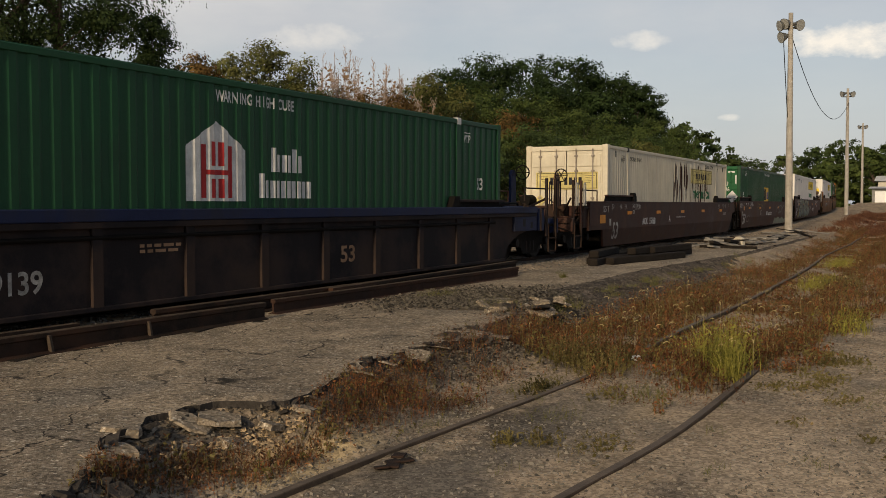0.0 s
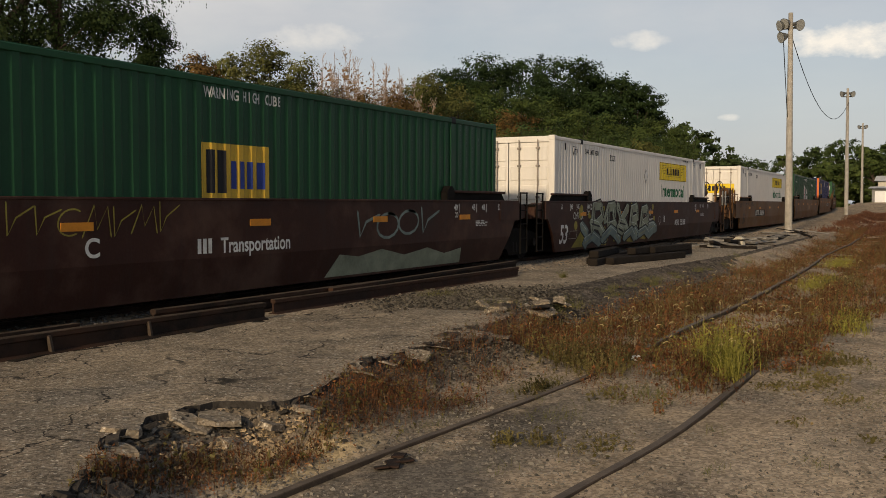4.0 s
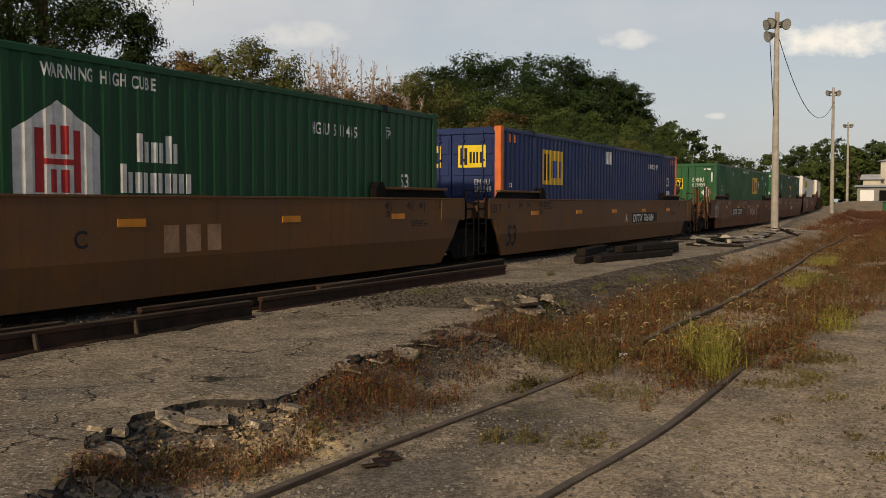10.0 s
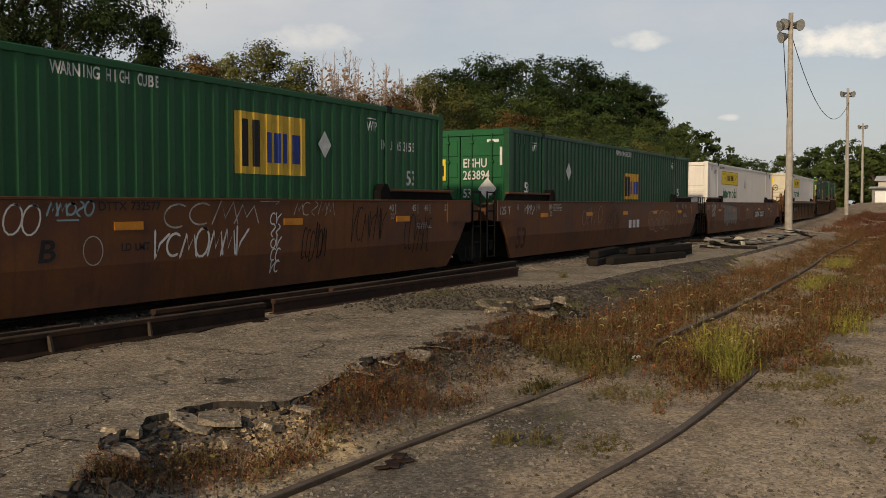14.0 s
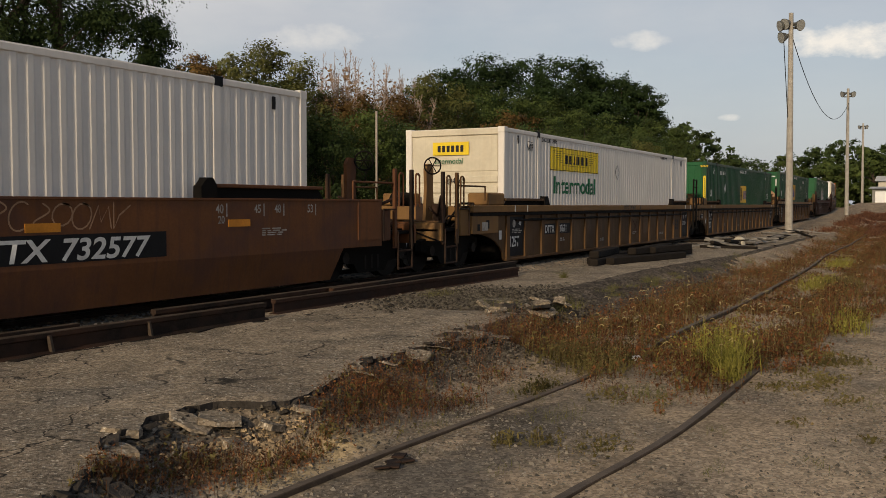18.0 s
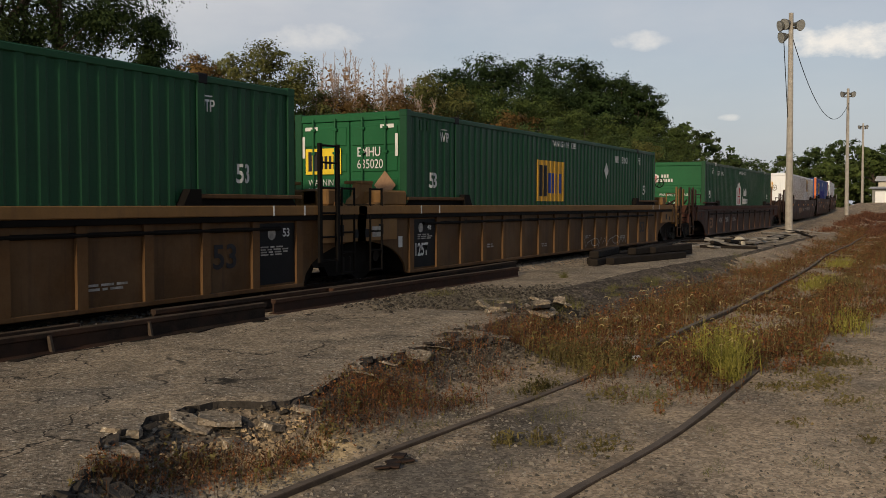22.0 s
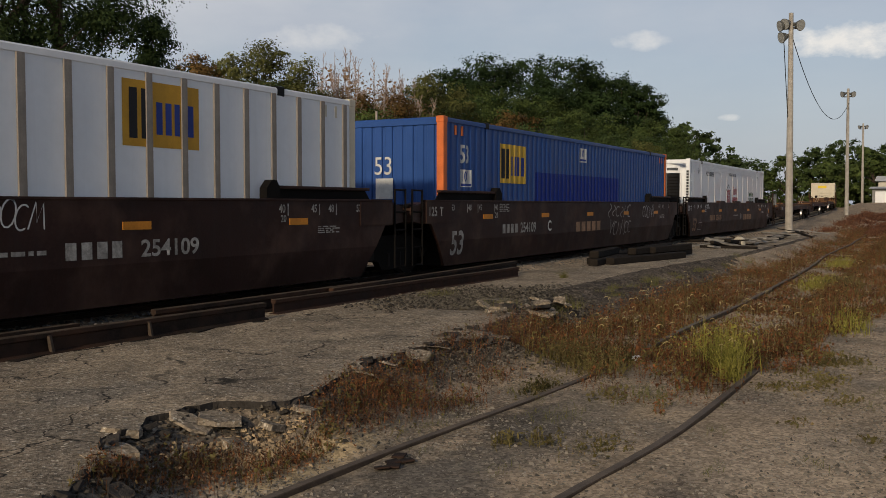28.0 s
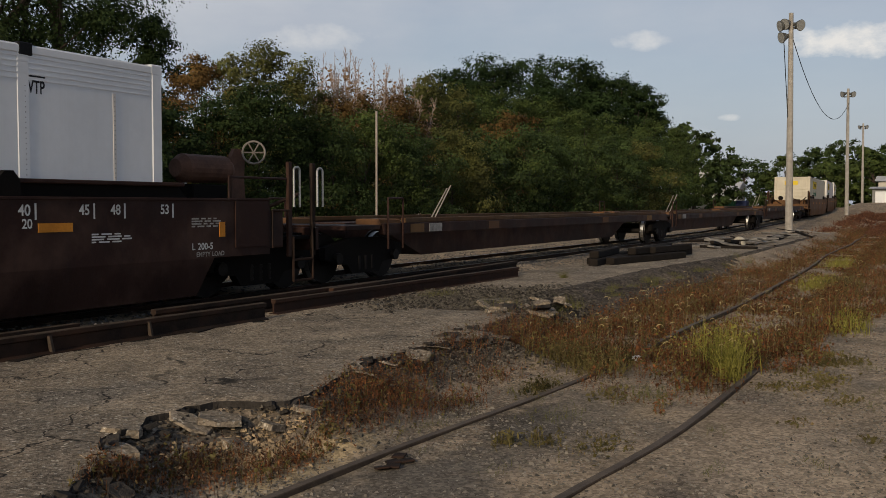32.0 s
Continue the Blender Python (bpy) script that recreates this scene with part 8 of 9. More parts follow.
def build_weeds():
    rng = random.Random(12)
    # dry red-brown weeds: along the apron's edge, and in a wide belt over the siding further off
    cl = [(-4.4, 6.8, 0.4, 0.7, 0.19, 2.0), (-4.7, 7.8, 0.3, 0.6, 0.17, 1.0), (-4.2, 6.0, 0.3, 0.5, 0.18, 1.0), (-4.0, 7.4, 0.3, 0.6, 0.14, 0.8), (-4.35, 4.5, 0.25, 0.6, 0.13, 2.0), (-4.1, 5.1, 0.2, 0.7, 0.12, 1.6), (-4.35, 3.7, 0.25, 0.4, 0.14, 2.4), (-4.9, 9.3, 0.4, 0.7, 0.3, 1.2), (-4.55, 10.6, 0.45, 1.0, 0.32, 1.2), (-4.2, 8.6, 0.3, 0.5, 0.16, 0.6)]
    def off_apron(spots):
        return [p for p in spots if p[0] > edge_x(max(2.5, p[1])) - 0.06 or p[1] > 10.8]
    def sand_edge(y):
        return min(-0.95, -2.12 + 0.155 * (y - 10))

    def low_between(spots):
        return [(x, y, z, h * (0.38 if -0.85 < x - siding_x(y) < 0.35 and y > 11.0 else 1.0)) for x, y, z, h in spots]
    belt = []
    for _ in range(760):
        y = 10.2 + 54 * rng.random() ** 1.15
        x = rng.uniform(-4.9, -0.85) - max(0, y - 34) * 0.02
        if x > sand_edge(y) or noise.noise((x * 0.55, y * 0.3, 9)) < -0.45:
            continue
        belt.append((x, y, 0.42, 0.6, rng.choice((0.12, 0.2, 0.28, 0.42)) * (0.8 if x > -1.6 else 1.0), rng.choice((0.4, 1.0, 2.2))))
    belt += [(-3.35 + 0.2 * rng.uniform(-1, 1), 9.9 + 0.35 * k, 0.3, 0.4, 0.34, 1.6) for k in range(9)]
    belt += [(rng.uniform(-3.2, -1.95), rng.uniform(8.9, 13.5), 0.22, 0.35, rng.choice((0.12, 0.2, 0.28)), 2.0) for _ in range(22)] + [(sand_edge(y) - rng.uniform(0.0, 0.3), y, 0.2, 0.35, rng.choice((0.1, 0.18, 0.26)), 2.0) for y in [rng.uniform(10.2, 13.5) for _ in range(14)]]
    belt += [(rng.uniform(-3.15, -2.0), rng.uniform(10.6, 21), 0.25, 0.4, rng.choice((0.14, 0.22, 0.3)), 2.2) for _ in range(70)] + [(sand_edge(y) - rng.uniform(0.0, 0.5), y, 0.2, 0.35, rng.choice((0.1, 0.16, 0.24)), 2.2) for y in [rng.uniform(10.2, 18) for _ in range(60)]]
    more = random.Random(77)
    belt += [(more.uniform(-1.98, -1.3), more.uniform(10.5, 12.6), 0.16, 0.25, more.choice((0.1, 0.16, 0.24)), 3.0) for _ in range(16)] + [(-2.14 - more.uniform(0, 0.18), more.uniform(7.9, 10.2), 0.08, 0.16, more.choice((0.08, 0.14, 0.2)), 3.0) for _ in range(12)]
    fringe = [(rng.uniform(-1.0, -0.45), rng.uniform(17, 34), 0.25, 0.5, rng.uniform(0.06, 0.16), 1) for _ in range(40)] + [(rng.uniform(-3.3, -1.6), rng.uniform(8.2, 9.6), 0.18, 0.25, rng.uniform(0.05, 0.14), 1) for _ in range(22)]
    side = [(rng.uniform(-1.7, -0.9), rng.uniform(9.6, 12.8), 0.22, 0.3, rng.uniform(0.04, 0.10), 1) for _ in range(12)] + [(rng.uniform(-1.2, 0.3), rng.uniform(7.2, 9.6), 0.14, 0.2, 0.06, 1) for _ in range(9)]
    side += [(-2.97, 6.35, 0.1, 0.16, 0.12, 3), (-2.72, 6.5, 0.15, 0.2, 0.14, 2), (-2.3, 6.6, 0.2, 0.4, 0.09, 1), (-3.55, 8.4, 0.15, 0.4, 0.12, 2), (-2.85, 8.5, 0.2, 0.3, 0.09, 1), (-4.05, 5.5, 0.1, 0.2, 0.09, 2), (-3.35, 9.7, 0.3, 0.5, 0.34, 2.5), (-3.9, 10.0, 0.3, 0.6, 0.32, 2), (-2.2, 22.2, 0.5, 1.0, 0.26, 2)]
    blades("edge_weeds", off_apron(clumped(rng, 7000, cl)) + clumped(rng, 2200, fringe), L["weed"], "wispy red-brown weeds along the broken asphalt edge", "weeds", 41, 0.0017, 0.5, 2, 0.006)
    blades("red_weeds", low_between(clumped(rng, 42000, belt)), L["weed"], "dry red-brown weeds grown over the siding", "weeds", 1, 0.0028, 0.5, 3, 0.0115, (0.0, 0.5, 1.0))
    blades("olive_weeds", off_apron(clumped(rng, 700, cl)) + low_between(clumped(rng, 19000, belt)) + clumped(rng, 2600, side), L["sage"], "dull olive-green weeds among the dry ones", "weeds", 31, 0.0032, 0.6, 4, 0.0105, (0.0, 0.5, 1.0))
    blades("straw_weeds", off_apron(clumped(rng, 600, cl)) + low_between(clumped(rng, 16000, belt)) + clumped(rng, 900, side), L["straw"], "straw-coloured dry grass among the weeds", "dry grass", 2, 0.0022, 0.6, 2, 0.007)
    blades("dead_stems", off_apron(clumped(rng, 1500, cl)) + low_between(clumped(rng, 7000, belt)), L["dead"], "dead grey-brown stems among the weeds", "dead stems", 8, 0.0024, 0.7, 1, 0.01)
    far = [(rng.uniform(-6.5, 0.0), rng.uniform(50, 118), 0.9, 2.5, rng.uniform(0.25, 0.5)) for _ in range(190)]
    far = [(x - 0.07 * (y - 55) * (0.5 if x < -3 else 1), y, a * 0.8, b, h * 0.72) for x, y, a, b, h in far]
    far_spots = [p for p in clumped(rng, 15000, far) if p[0] < -0.75 - 0.025 * (p[1] - 50) and noise.noise((p[0] * 0.5, p[1] * 0.16, 4)) > -0.25]
    blades("far_weeds", far_spots, L["far_weed"], "belt of russet weeds down the yard", "weeds", 3, 0.014, 0.5, 2, 0.03, (0.0, 1.0))
    yel = [(-2.1, 10.2, 0.2, 0.35, 0.62, 4), (-2.0, 9.8, 0.13, 0.2, 0.5, 4), (-2.5, 10.9, 0.3, 0.5, 0.5, 0.5), (-2.6, 22, 0.4, 1.5, 0.3, 0.6), (-2.9, 30, 0.5, 2.0, 0.3, 0.4), (-1.3, 14.5, 0.3, 0.6, 0.4, 0.7)]
    blades("yellow_grass", clumped(rng, 1700, yel), L["grass"], "bright yellow-green grass growing between the rails", "grass", 4, 0.0045, 0.5, 3, 0.010)
    low = []
    for _ in range(120):
        x, y = rng.uniform(-4.4, 3.5), 3 + 15 * rng.random()
        if -3.4 < x < -2.1 and rng.random() < 0.3:
            continue
        low.append((x, y, 0.10, 0.13, rng.uniform(0.03, 0.10)))
    low += [(rng.uniform(-0.9, 3.5), rng.uniform(8.5, 20), 0.25, 0.3, 0.07, 0.7) for _ in range(60)]
    low += [(edge_x(y) - 0.3 * bank_w(y) + rng.uniform(-0.3, 0.4), y, 0.15, 0.3, rng.uniform(0.08, 0.2), 1.5) for y in [rng.uniform(12, 30) for _ in range(26)]]
    low += [(-3.0, 7.4, 0.3, 0.5, 0.08), (-2.5, 8.6, 0.3, 0.5, 0.16), (-3.6, 8.3, 0.2, 0.4, 0.12), (-3.75, 6.6, 0.12, 0.5, 0.08), (-6.95, 17.6, 0.07, 0.09, 0.2, 20), (-5.9, 12.2, 0.3, 0.5, 0.16), (-7.3, 13.0, 0.25, 0.5, 0.16, 1.5)]
    spots = clumped(rng, 9000, low)
    spots = [(x, y, (0.33 if x < edge_x(max(2.5, y)) - bank_w(y) else max(z, 0.05 + 0.2 * bank_w(y)) if x < -4.9 and y > 11.5 else z), h) for x, y, z, h in spots]
    blades("low_grass", spots, L["lowgreen"], "low olive tufts of grass on the dirt", "grass", 5, 0.0028, 0.8)
    # pale seed heads that nod over the belt: a thin stem that bends over into a drooping ear
    rg = np.random.default_rng(7)
    pts = []
    for i in range(170):
        near = i < 110
        y = rg.uniform(9.3, 15.5) if near else rg.uniform(15.5, 28)
        x = rg.uniform(-4.3, -1.5) if near else rg.uniform(-4.5, -1.0)
        h, a, bend = rg.uniform(0.3, 0.62), rg.uniform(0, 6.28), rg.uniform(0.028, 0.05)
        z0 = ground_z(x, y)
        dx, dy = math.cos(a), math.sin(a)
        line = [np.array((x, y, z0)), np.array((x + dx * 0.03, y + dy * 0.03, z0 + h * 0.6))]
        for k in range(10):
            th = math.pi - k * 0.30
            line.append(np.array((x + dx * (0.05 + bend * (1 + math.cos(th))), y + dy * (0.05 + bend * (1 + math.cos(th))), z0 + h + bend * math.sin(th))))
        for k, (p, q) in enumerate(zip(line, line[1:])):
            wd = 0.0006 if k < 3 else 0.0065 * (1 - abs(k - 6.5) / 7)
            for w in ((-dy * wd, dx * wd, 0), (dx * wd * 0.7, dy * wd * 0.7, wd * 0.7)):
                w = np.array(w)
                pts.append((p - w, p + w, q + w, q - w))
    ob = new("seed_heads", quads("seed_heads", np.array(pts), L["seed"]))
    tagged(ob, "pale nodding seed heads over the dry weeds", "seed heads", kind="stuff")


def tree(name, x, y, h, spread, leaf, seed, leaves=7000, size=0.16, trunk=0.25, low=0.25, label="", clumps=26, category="tree", bare=0.0, z=None, squash=1.0):
    """A tapered trunk, limbs to each clump of the crown, and many small leaves set in the clumps."""
    rng = np.random.default_rng(seed)
    z0 = (ground_z(x, y) if z is None else z) - 0.05
    root = tagged(new(name), label, category, "trees behind the track")
    root.matrix_basis = pose(x, y, z0)
    bm = bmesh.new()
    rod(bm, (0, 0, 0), (spread * 0.04, 0, h * 0.45), trunk, 9, trunk * 0.6)
    rod(bm, (spread * 0.04, 0, h * 0.45), (0, spread * 0.03, h * 0.85), trunk * 0.6, 8, trunk * 0.15)
    part("trunk", bm, M["bark"], root)
    cs = []
    for i in range(clumps):
        f = low + (1 - low) * (i + 0.5) / clumps
        u = (f - low) / (1 - low)
        rad = spread * (math.sin(math.pi * min(1, 0.18 + 0.80 * u)) ** 0.7) * rng.uniform(0.35, 1.0)
        a = rng.uniform(0, 6.283)
        cs.append(np.array((math.cos(a) * rad, math.sin(a) * rad, h * min(0.96, f + rng.normal(0, 0.03)))))
    limb = bmesh.new()
    for c in cs[::2]:
        s = Vector((0, 0, min(h * 0.8, max(0.2 * h, c[2] * 0.62))))
        rod(limb, s, Vector(c), trunk * 0.28, 5, trunk * 0.05)
    part("branchwork", limb, M["bark"], root)
    # sprays of leaves set on the clumps, each spray a flattened tuft, so that the crown has lobes, ledges and gaps
    cr = spread * 0.42
    sprays = max(60, leaves // 45)
    cen = np.array(cs)[rng.integers(0, clumps, sprays)]
    d = rng.normal(0, 1, (sprays, 3))
    d[:, 2] += 0.25
    d /= np.linalg.norm(d, axis=1)[:, None]
    rr = rng.uniform(0.25, 1, sprays) ** 0.45 * cr * rng.uniform(0.6, 1.12, sprays)
    tuft = cen + d * rr[:, None] * np.array((1, 1, 0.72 * squash))
    pick = rng.integers(0, sprays, leaves)
    d = d[pick]
    off = rng.normal(0, 1, (leaves, 3)) * (spread * 0.062 + 0.05) * rng.uniform(0.6, 1.5, sprays)[pick][:, None] * np.array((1, 1, 0.55))
    p = tuft[pick] + off
    p[:, 2] = np.maximum(p[:, 2], 0.05)
    nrm = 0.8 * d + 0.5 * off / (spread * 0.062 + 0.05) + rng.normal(0, 0.4, (leaves, 3))
    nrm[:, 2] += 0.45
    nrm /= np.linalg.norm(nrm, axis=1)[:, None]
    t = np.cross(nrm, rng.normal(0, 1, (leaves, 3)))
    t /= np.linalg.norm(t, axis=1)[:, None]
    b = np.cross(nrm, t)
    w = size * rng.uniform(0.6, 1.3, leaves)[:, None]
    q = np.stack((p - t * w * 0.55, p + t * w * 0.36 + b * w * 0.42, p + t * w * 0.36 - b * w * 0.42), axis=1)
    part("crown", quads("crown", q, leaf), None, root)
    return root


def bare_tree(x, y, h, spread, seed):
    rng = random.Random(seed)
    root = tagged(new("bare_tree"), "thin bare grey tree over the autumn bushes", "tree", "bare trees")
    root.matrix_basis = pose(x, y, ground_z(x, y) - 0.05)
    stems = [(Vector((0, 0, 0)), Vector((rng.uniform(-0.5, 0.5), rng.uniform(-0.5, 0.5), h)))]
    stems += [(Vector((0, 0, h * rng.uniform(0.1, 0.3))), Vector((rng.uniform(-1, 1) * spread * 0.7, rng.uniform(-1, 1) * spread * 0.7, h * rng.uniform(0.75, 0.98)))) for _ in range(3)]
    bm = bmesh.new()
    for a, b in stems:
        rod(bm, a, b, 0.07, 6, 0.008)
    part("trunk", bm, M["twig"], root)
    bm = bmesh.new()
    for _ in range(210):
        a, b = rng.choice(stems)
        f = rng.uniform(0.35, 0.98)
        s = a.lerp(b, f)
        l = spread * rng.uniform(0.25, 0.8) * (1.25 - f)
        g = rng.uniform(0, 6.28)
        tip = s + Vector((math.cos(g) * l * 0.6, math.sin(g) * l * 0.6, l * rng.uniform(0.9, 1.7)))
        rod(bm, s, tip, 0.016, 3, 0.006)
        for _ in range(3):
            q = s.lerp(tip, rng.uniform(0.3, 0.95))
            rod(bm, q, q + Vector((rng.uniform(-1, 1), rng.uniform(-1, 1), rng.uniform(0.5, 1.6))) * 0.3 * l, 0.011, 3, 0.006)
    part("branchwork", bm, M["twig"], root)
    rg = np.random.default_rng(seed)
    ab = [rng.choice(stems) for _ in range(700)]
    f = rg.uniform(0.3, 0.9, 700)
    p = np.array([a.lerp(b, q) for (a, b), q in zip(ab, f)]) + rg.normal(0, 0.36, (700, 3))
    u, v = rg.normal(0, 0.05, (700, 3)), rg.normal(0, 0.05, (700, 3))
    part("sparse_leaves", quads("sparse_leaves", np.stack((p - u, p - v, p + u, p + v), axis=1), L["faded"]), None, root, "thin faded leaves")


def polar(px_az, dist):
    """A place at an angle (degrees left of +y) and a distance from the camera."""
    a = radians(px_az)
    return -math.sin(a) * dist, math.cos(a) * dist


def build_trees():
    rng = random.Random(21)
    n = [0]

    def put(az, dist, h, spread, leaf, label, **kw):
        n[0] += 1
        x, y = polar(az, dist)
        tree(kw.pop("name", "tree"), x, y, h, spread, L[leaf], 100 + n[0], label=label, **kw)

    oak = "tall dark oak with a ragged dense crown"
    put(55.3, 52, 23.4, 7.8, "oak", oak, leaves=80000, size=0.165, trunk=0.55, clumps=60, low=0.08)
    put(51.6, 53, 17.4, 3.8, "oak", oak, leaves=44000, size=0.155, trunk=0.45, clumps=36, low=0.12)
    put(59.5, 48, 21.4, 6.1, "oak", oak, leaves=26000, size=0.16, trunk=0.35, clumps=40, low=0.12)
    put(46.2, 54, 11.8, 2.9, "oak", oak, leaves=20000, size=0.165, trunk=0.25, clumps=24, low=0.08)
    put(53.4, 54, 19.0, 4.3, "oak", oak, leaves=30000, size=0.17, trunk=0.3, clumps=40, low=0.1)
    # bushes close behind the track
    kinds = ["maple", "sapling", "sapling", "olive", "sapling", "maple", "sapling", "sapling"]
    k = 0
    for az, dist, h in ((55.5, 23, 5.9), (51.5, 25, 5.2), (48.5, 25, 4.6), (45.5, 27, 4.4), (43.0, 28, 4.8), (40.5, 29, 5.0), (38.2, 31, 4.6), (36.0, 32, 4.5), (34.0, 34, 5.0), (32.2, 36, 4.8), (30.4, 38, 4.6), (28.6, 41, 5.0),
                        (26.9, 43, 4.8), (25.3, 46, 5.2), (23.8, 49, 5.4), (22.4, 52, 5.4), (21.0, 56, 5.6), (19.7, 60, 5.6), (18.4, 65, 5.6), (17.2, 70, 5.8), (16.2, 76, 6.2), (15.3, 83, 6.4)):
        # dark oak leaves stand in for shade on the bushes at 38 to 52 degrees
        put(az, dist, h * rng.uniform(0.92, 1.06), 1.8 * (dist / 30) ** 0.55, "maple" if az > 52 else "oak" if az > 38 else kinds[k % len(kinds)], "leafy bush growing behind the track", name="bush", leaves=17000 if az > 27 else 11000, size=(0.085 if az > 27 else 0.10) * (dist / 30) ** 0.5, trunk=0.08, clumps=34, low=0.06, category="bush")
        k += 1
    # second row, autumn colours; two olive trees take the leaves brightened as if sunlit
    for az, dist, h, leaf in ((43.8, 46, 8.5, "autumn"), (41.9, 47, 8.8, "sunlit_olive"), (39.8, 47, 9.5, "olive"), (37.7, 48, 8.7, "sunlit_olive"), (36.0, 52, 7.8, "olive"), (34.3, 50, 7.6, "autumn"), (32.3, 55, 8.0, "autumn"), (30.0, 58, 9.4, "olive"), (28.2, 60, 9.0, "olive"), (26.2, 62, 9.4, "maple"), (25.1, 58, 7.2, "autumn"),
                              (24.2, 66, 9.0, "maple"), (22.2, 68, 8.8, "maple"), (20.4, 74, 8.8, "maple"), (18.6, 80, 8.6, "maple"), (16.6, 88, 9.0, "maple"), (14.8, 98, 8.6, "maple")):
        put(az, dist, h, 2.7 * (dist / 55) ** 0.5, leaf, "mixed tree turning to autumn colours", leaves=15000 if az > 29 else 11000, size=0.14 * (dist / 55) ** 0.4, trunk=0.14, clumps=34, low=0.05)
    for az, dist, h in ((36.8, 54, 10.4), (36.0, 50, 9.8), (35.2, 56, 11.0), (34.6, 51, 9.8), (34.0, 54, 10.2), (33.3, 50, 9.4), (32.8, 56, 10.2), (31.6, 58, 10.2), (30.8, 56, 9.4)):
        x, y = polar(az, dist)
        bare_tree(x, y, h, 1.6, int(az * 10))
    # the broad dark wood behind
    for az, dist, h, sp in ((30.2, 98, 13.4, 4.2), (28.4, 100, 15.2, 5.0), (26.2, 100, 16.8, 5.5), (24.0, 102, 17.2, 5.5), (21.8, 102, 17.3, 5.5), (19.8, 104, 16.6, 5.2), (18.3, 104, 15.6, 4.4), (16.2, 106, 11.8, 3.2), (17.3, 104, 15.0, 3.9), (27.2, 92, 13.2, 4.6), (23.0, 94, 13.8, 4.8), (19.6, 96, 13.0, 4.4)):
        put(az, dist, h - (0.8 if az < 26 else 0.0), sp, "hill", "broad dark green tree of the wood behind", leaves=21000, size=0.25, trunk=0.4, clumps=44, low=0.1)
    for az, dist, h in ((47.5, 56, 6.6), (45.2, 58, 6.4), (42.8, 60, 6.6), (40.4, 60, 6.8), (38.0, 62, 6.6), (35.6, 64, 6.4), (33.2, 66, 6.6), (30.8, 70, 7.0)):
        put(az, dist, h, 2.6, "oak", "dark thicket filling the gap behind the bushes", leaves=3600, size=0.34, trunk=0.12, clumps=22, low=0.03)
    for az, dist, h, sp in ((15.2, 125, 10.5, 5.0), (13.8, 135, 11.5, 4.5), (12.4, 140, 9.0, 4.0), (11.0, 200, 9.6, 7.0), (9.4, 210, 9.0, 7.0), (12.8, 230, 11.0, 7)):
        put(az, dist, h, sp, "sapling", "distant green tree along the line", leaves=4000, size=0.5, trunk=0.3, clumps=26, low=0.06)
    for az, dist, h, sp in ((8.6, 185, 9.6, 4.5), (7.2, 190, 10.4, 5.0), (5.6, 180, 11.4, 5.0), (4.4, 176, 10.6, 3.4), (3.2, 178, 10.2, 4.2), (2.0, 185, 11.4, 3.6), (0.6, 200, 10.6, 5.0), (-0.8, 205, 11.2, 5.5), (-2.2, 210, 10.6, 6.0), (-4.2, 215, 10.6, 7.0), (-7, 215, 11, 8), (6.4, 168, 7.0, 4.5), (4.0, 166, 7.4, 4.5), (1.6, 182, 8.0, 5.0)):
        # lighter leaf colours carry the distance haze on these trees
        put(az, dist, h, sp, "sapling" if int(az) % 2 else "maple", "distant tree behind the sheds", leaves=5600, size=0.5, trunk=0.35, clumps=34, low=0.02)


# ---- poles, sheds and other things down the yard ----
def light_pole(az, dist, h, heads, label):
    x, y = polar(az, dist)
    z = 0.36 + rise(y)
    root = tagged(new("light_pole"), label, "light pole", "yard light poles")
    root.matrix_basis = pose(x, y, z - 0.05)
    bm = bmesh.new()
    g = 8
    tx = -0.012 * g * h / 12
    rod(bm, (0, 0, 0), (tx, 0, h), 0.20, 18, 0.115)
    part("pole", bm, M["pole"], root)
    part("cross_arm", box(bmesh.new(), tx - 0.42, tx + 0.42, 0.10, 0.18, h - 0.82, h - 0.72, 0.01), M["lamp_grey"], root)
    for s, zz in heads:
        # a bell-shaped floodlight turned half outwards, with its lens ring and bracket
        c, out = Vector((tx + s * 0.34, -0.12, h - zz)), Vector((s * 0.75, -0.55, -0.25)).normalized()
        bm = bmesh.new()
        rod(bm, c - out * 0.16, c + out * 0.06, 0.11, 16, 0.22)
        rod(bm, c + out * 0.06, c + out * 0.24, 0.22, 16, 0.30)
        rod(bm, c - out * 0.30, c - out * 0.16, 0.09, 12, 0.11)
        lamp = part("floodlight", bm, M["lamp_grey"], root, "grey bell-shaped floodlight")
        part("lens", rod(bmesh.new(), c + out * 0.235, c + out * 0.255, 0.27, 16), M["lamp_lens"], lamp, "dull glass lens")
        part("bracket", pipe(bmesh.new(), [(tx + s * 0.30, 0.12, h - zz - 0.12), c - out * 0.2], 0.03), M["lamp_grey"], lamp)
    return x, y, z


def wire(name, a, b, sag, label):
    a, b = Vector(a), Vector(b)
    n = 20 if sag else 1
    pts = [a.lerp(b, k / n) - Vector((0, 0, sag * 4 * (k / n) * (1 - k / n))) for k in range(n + 1)]
    ob = part(name, pipe(bmesh.new(), pts, 0.022, 5), M["dark"])
    tagged(ob, label, "cable")


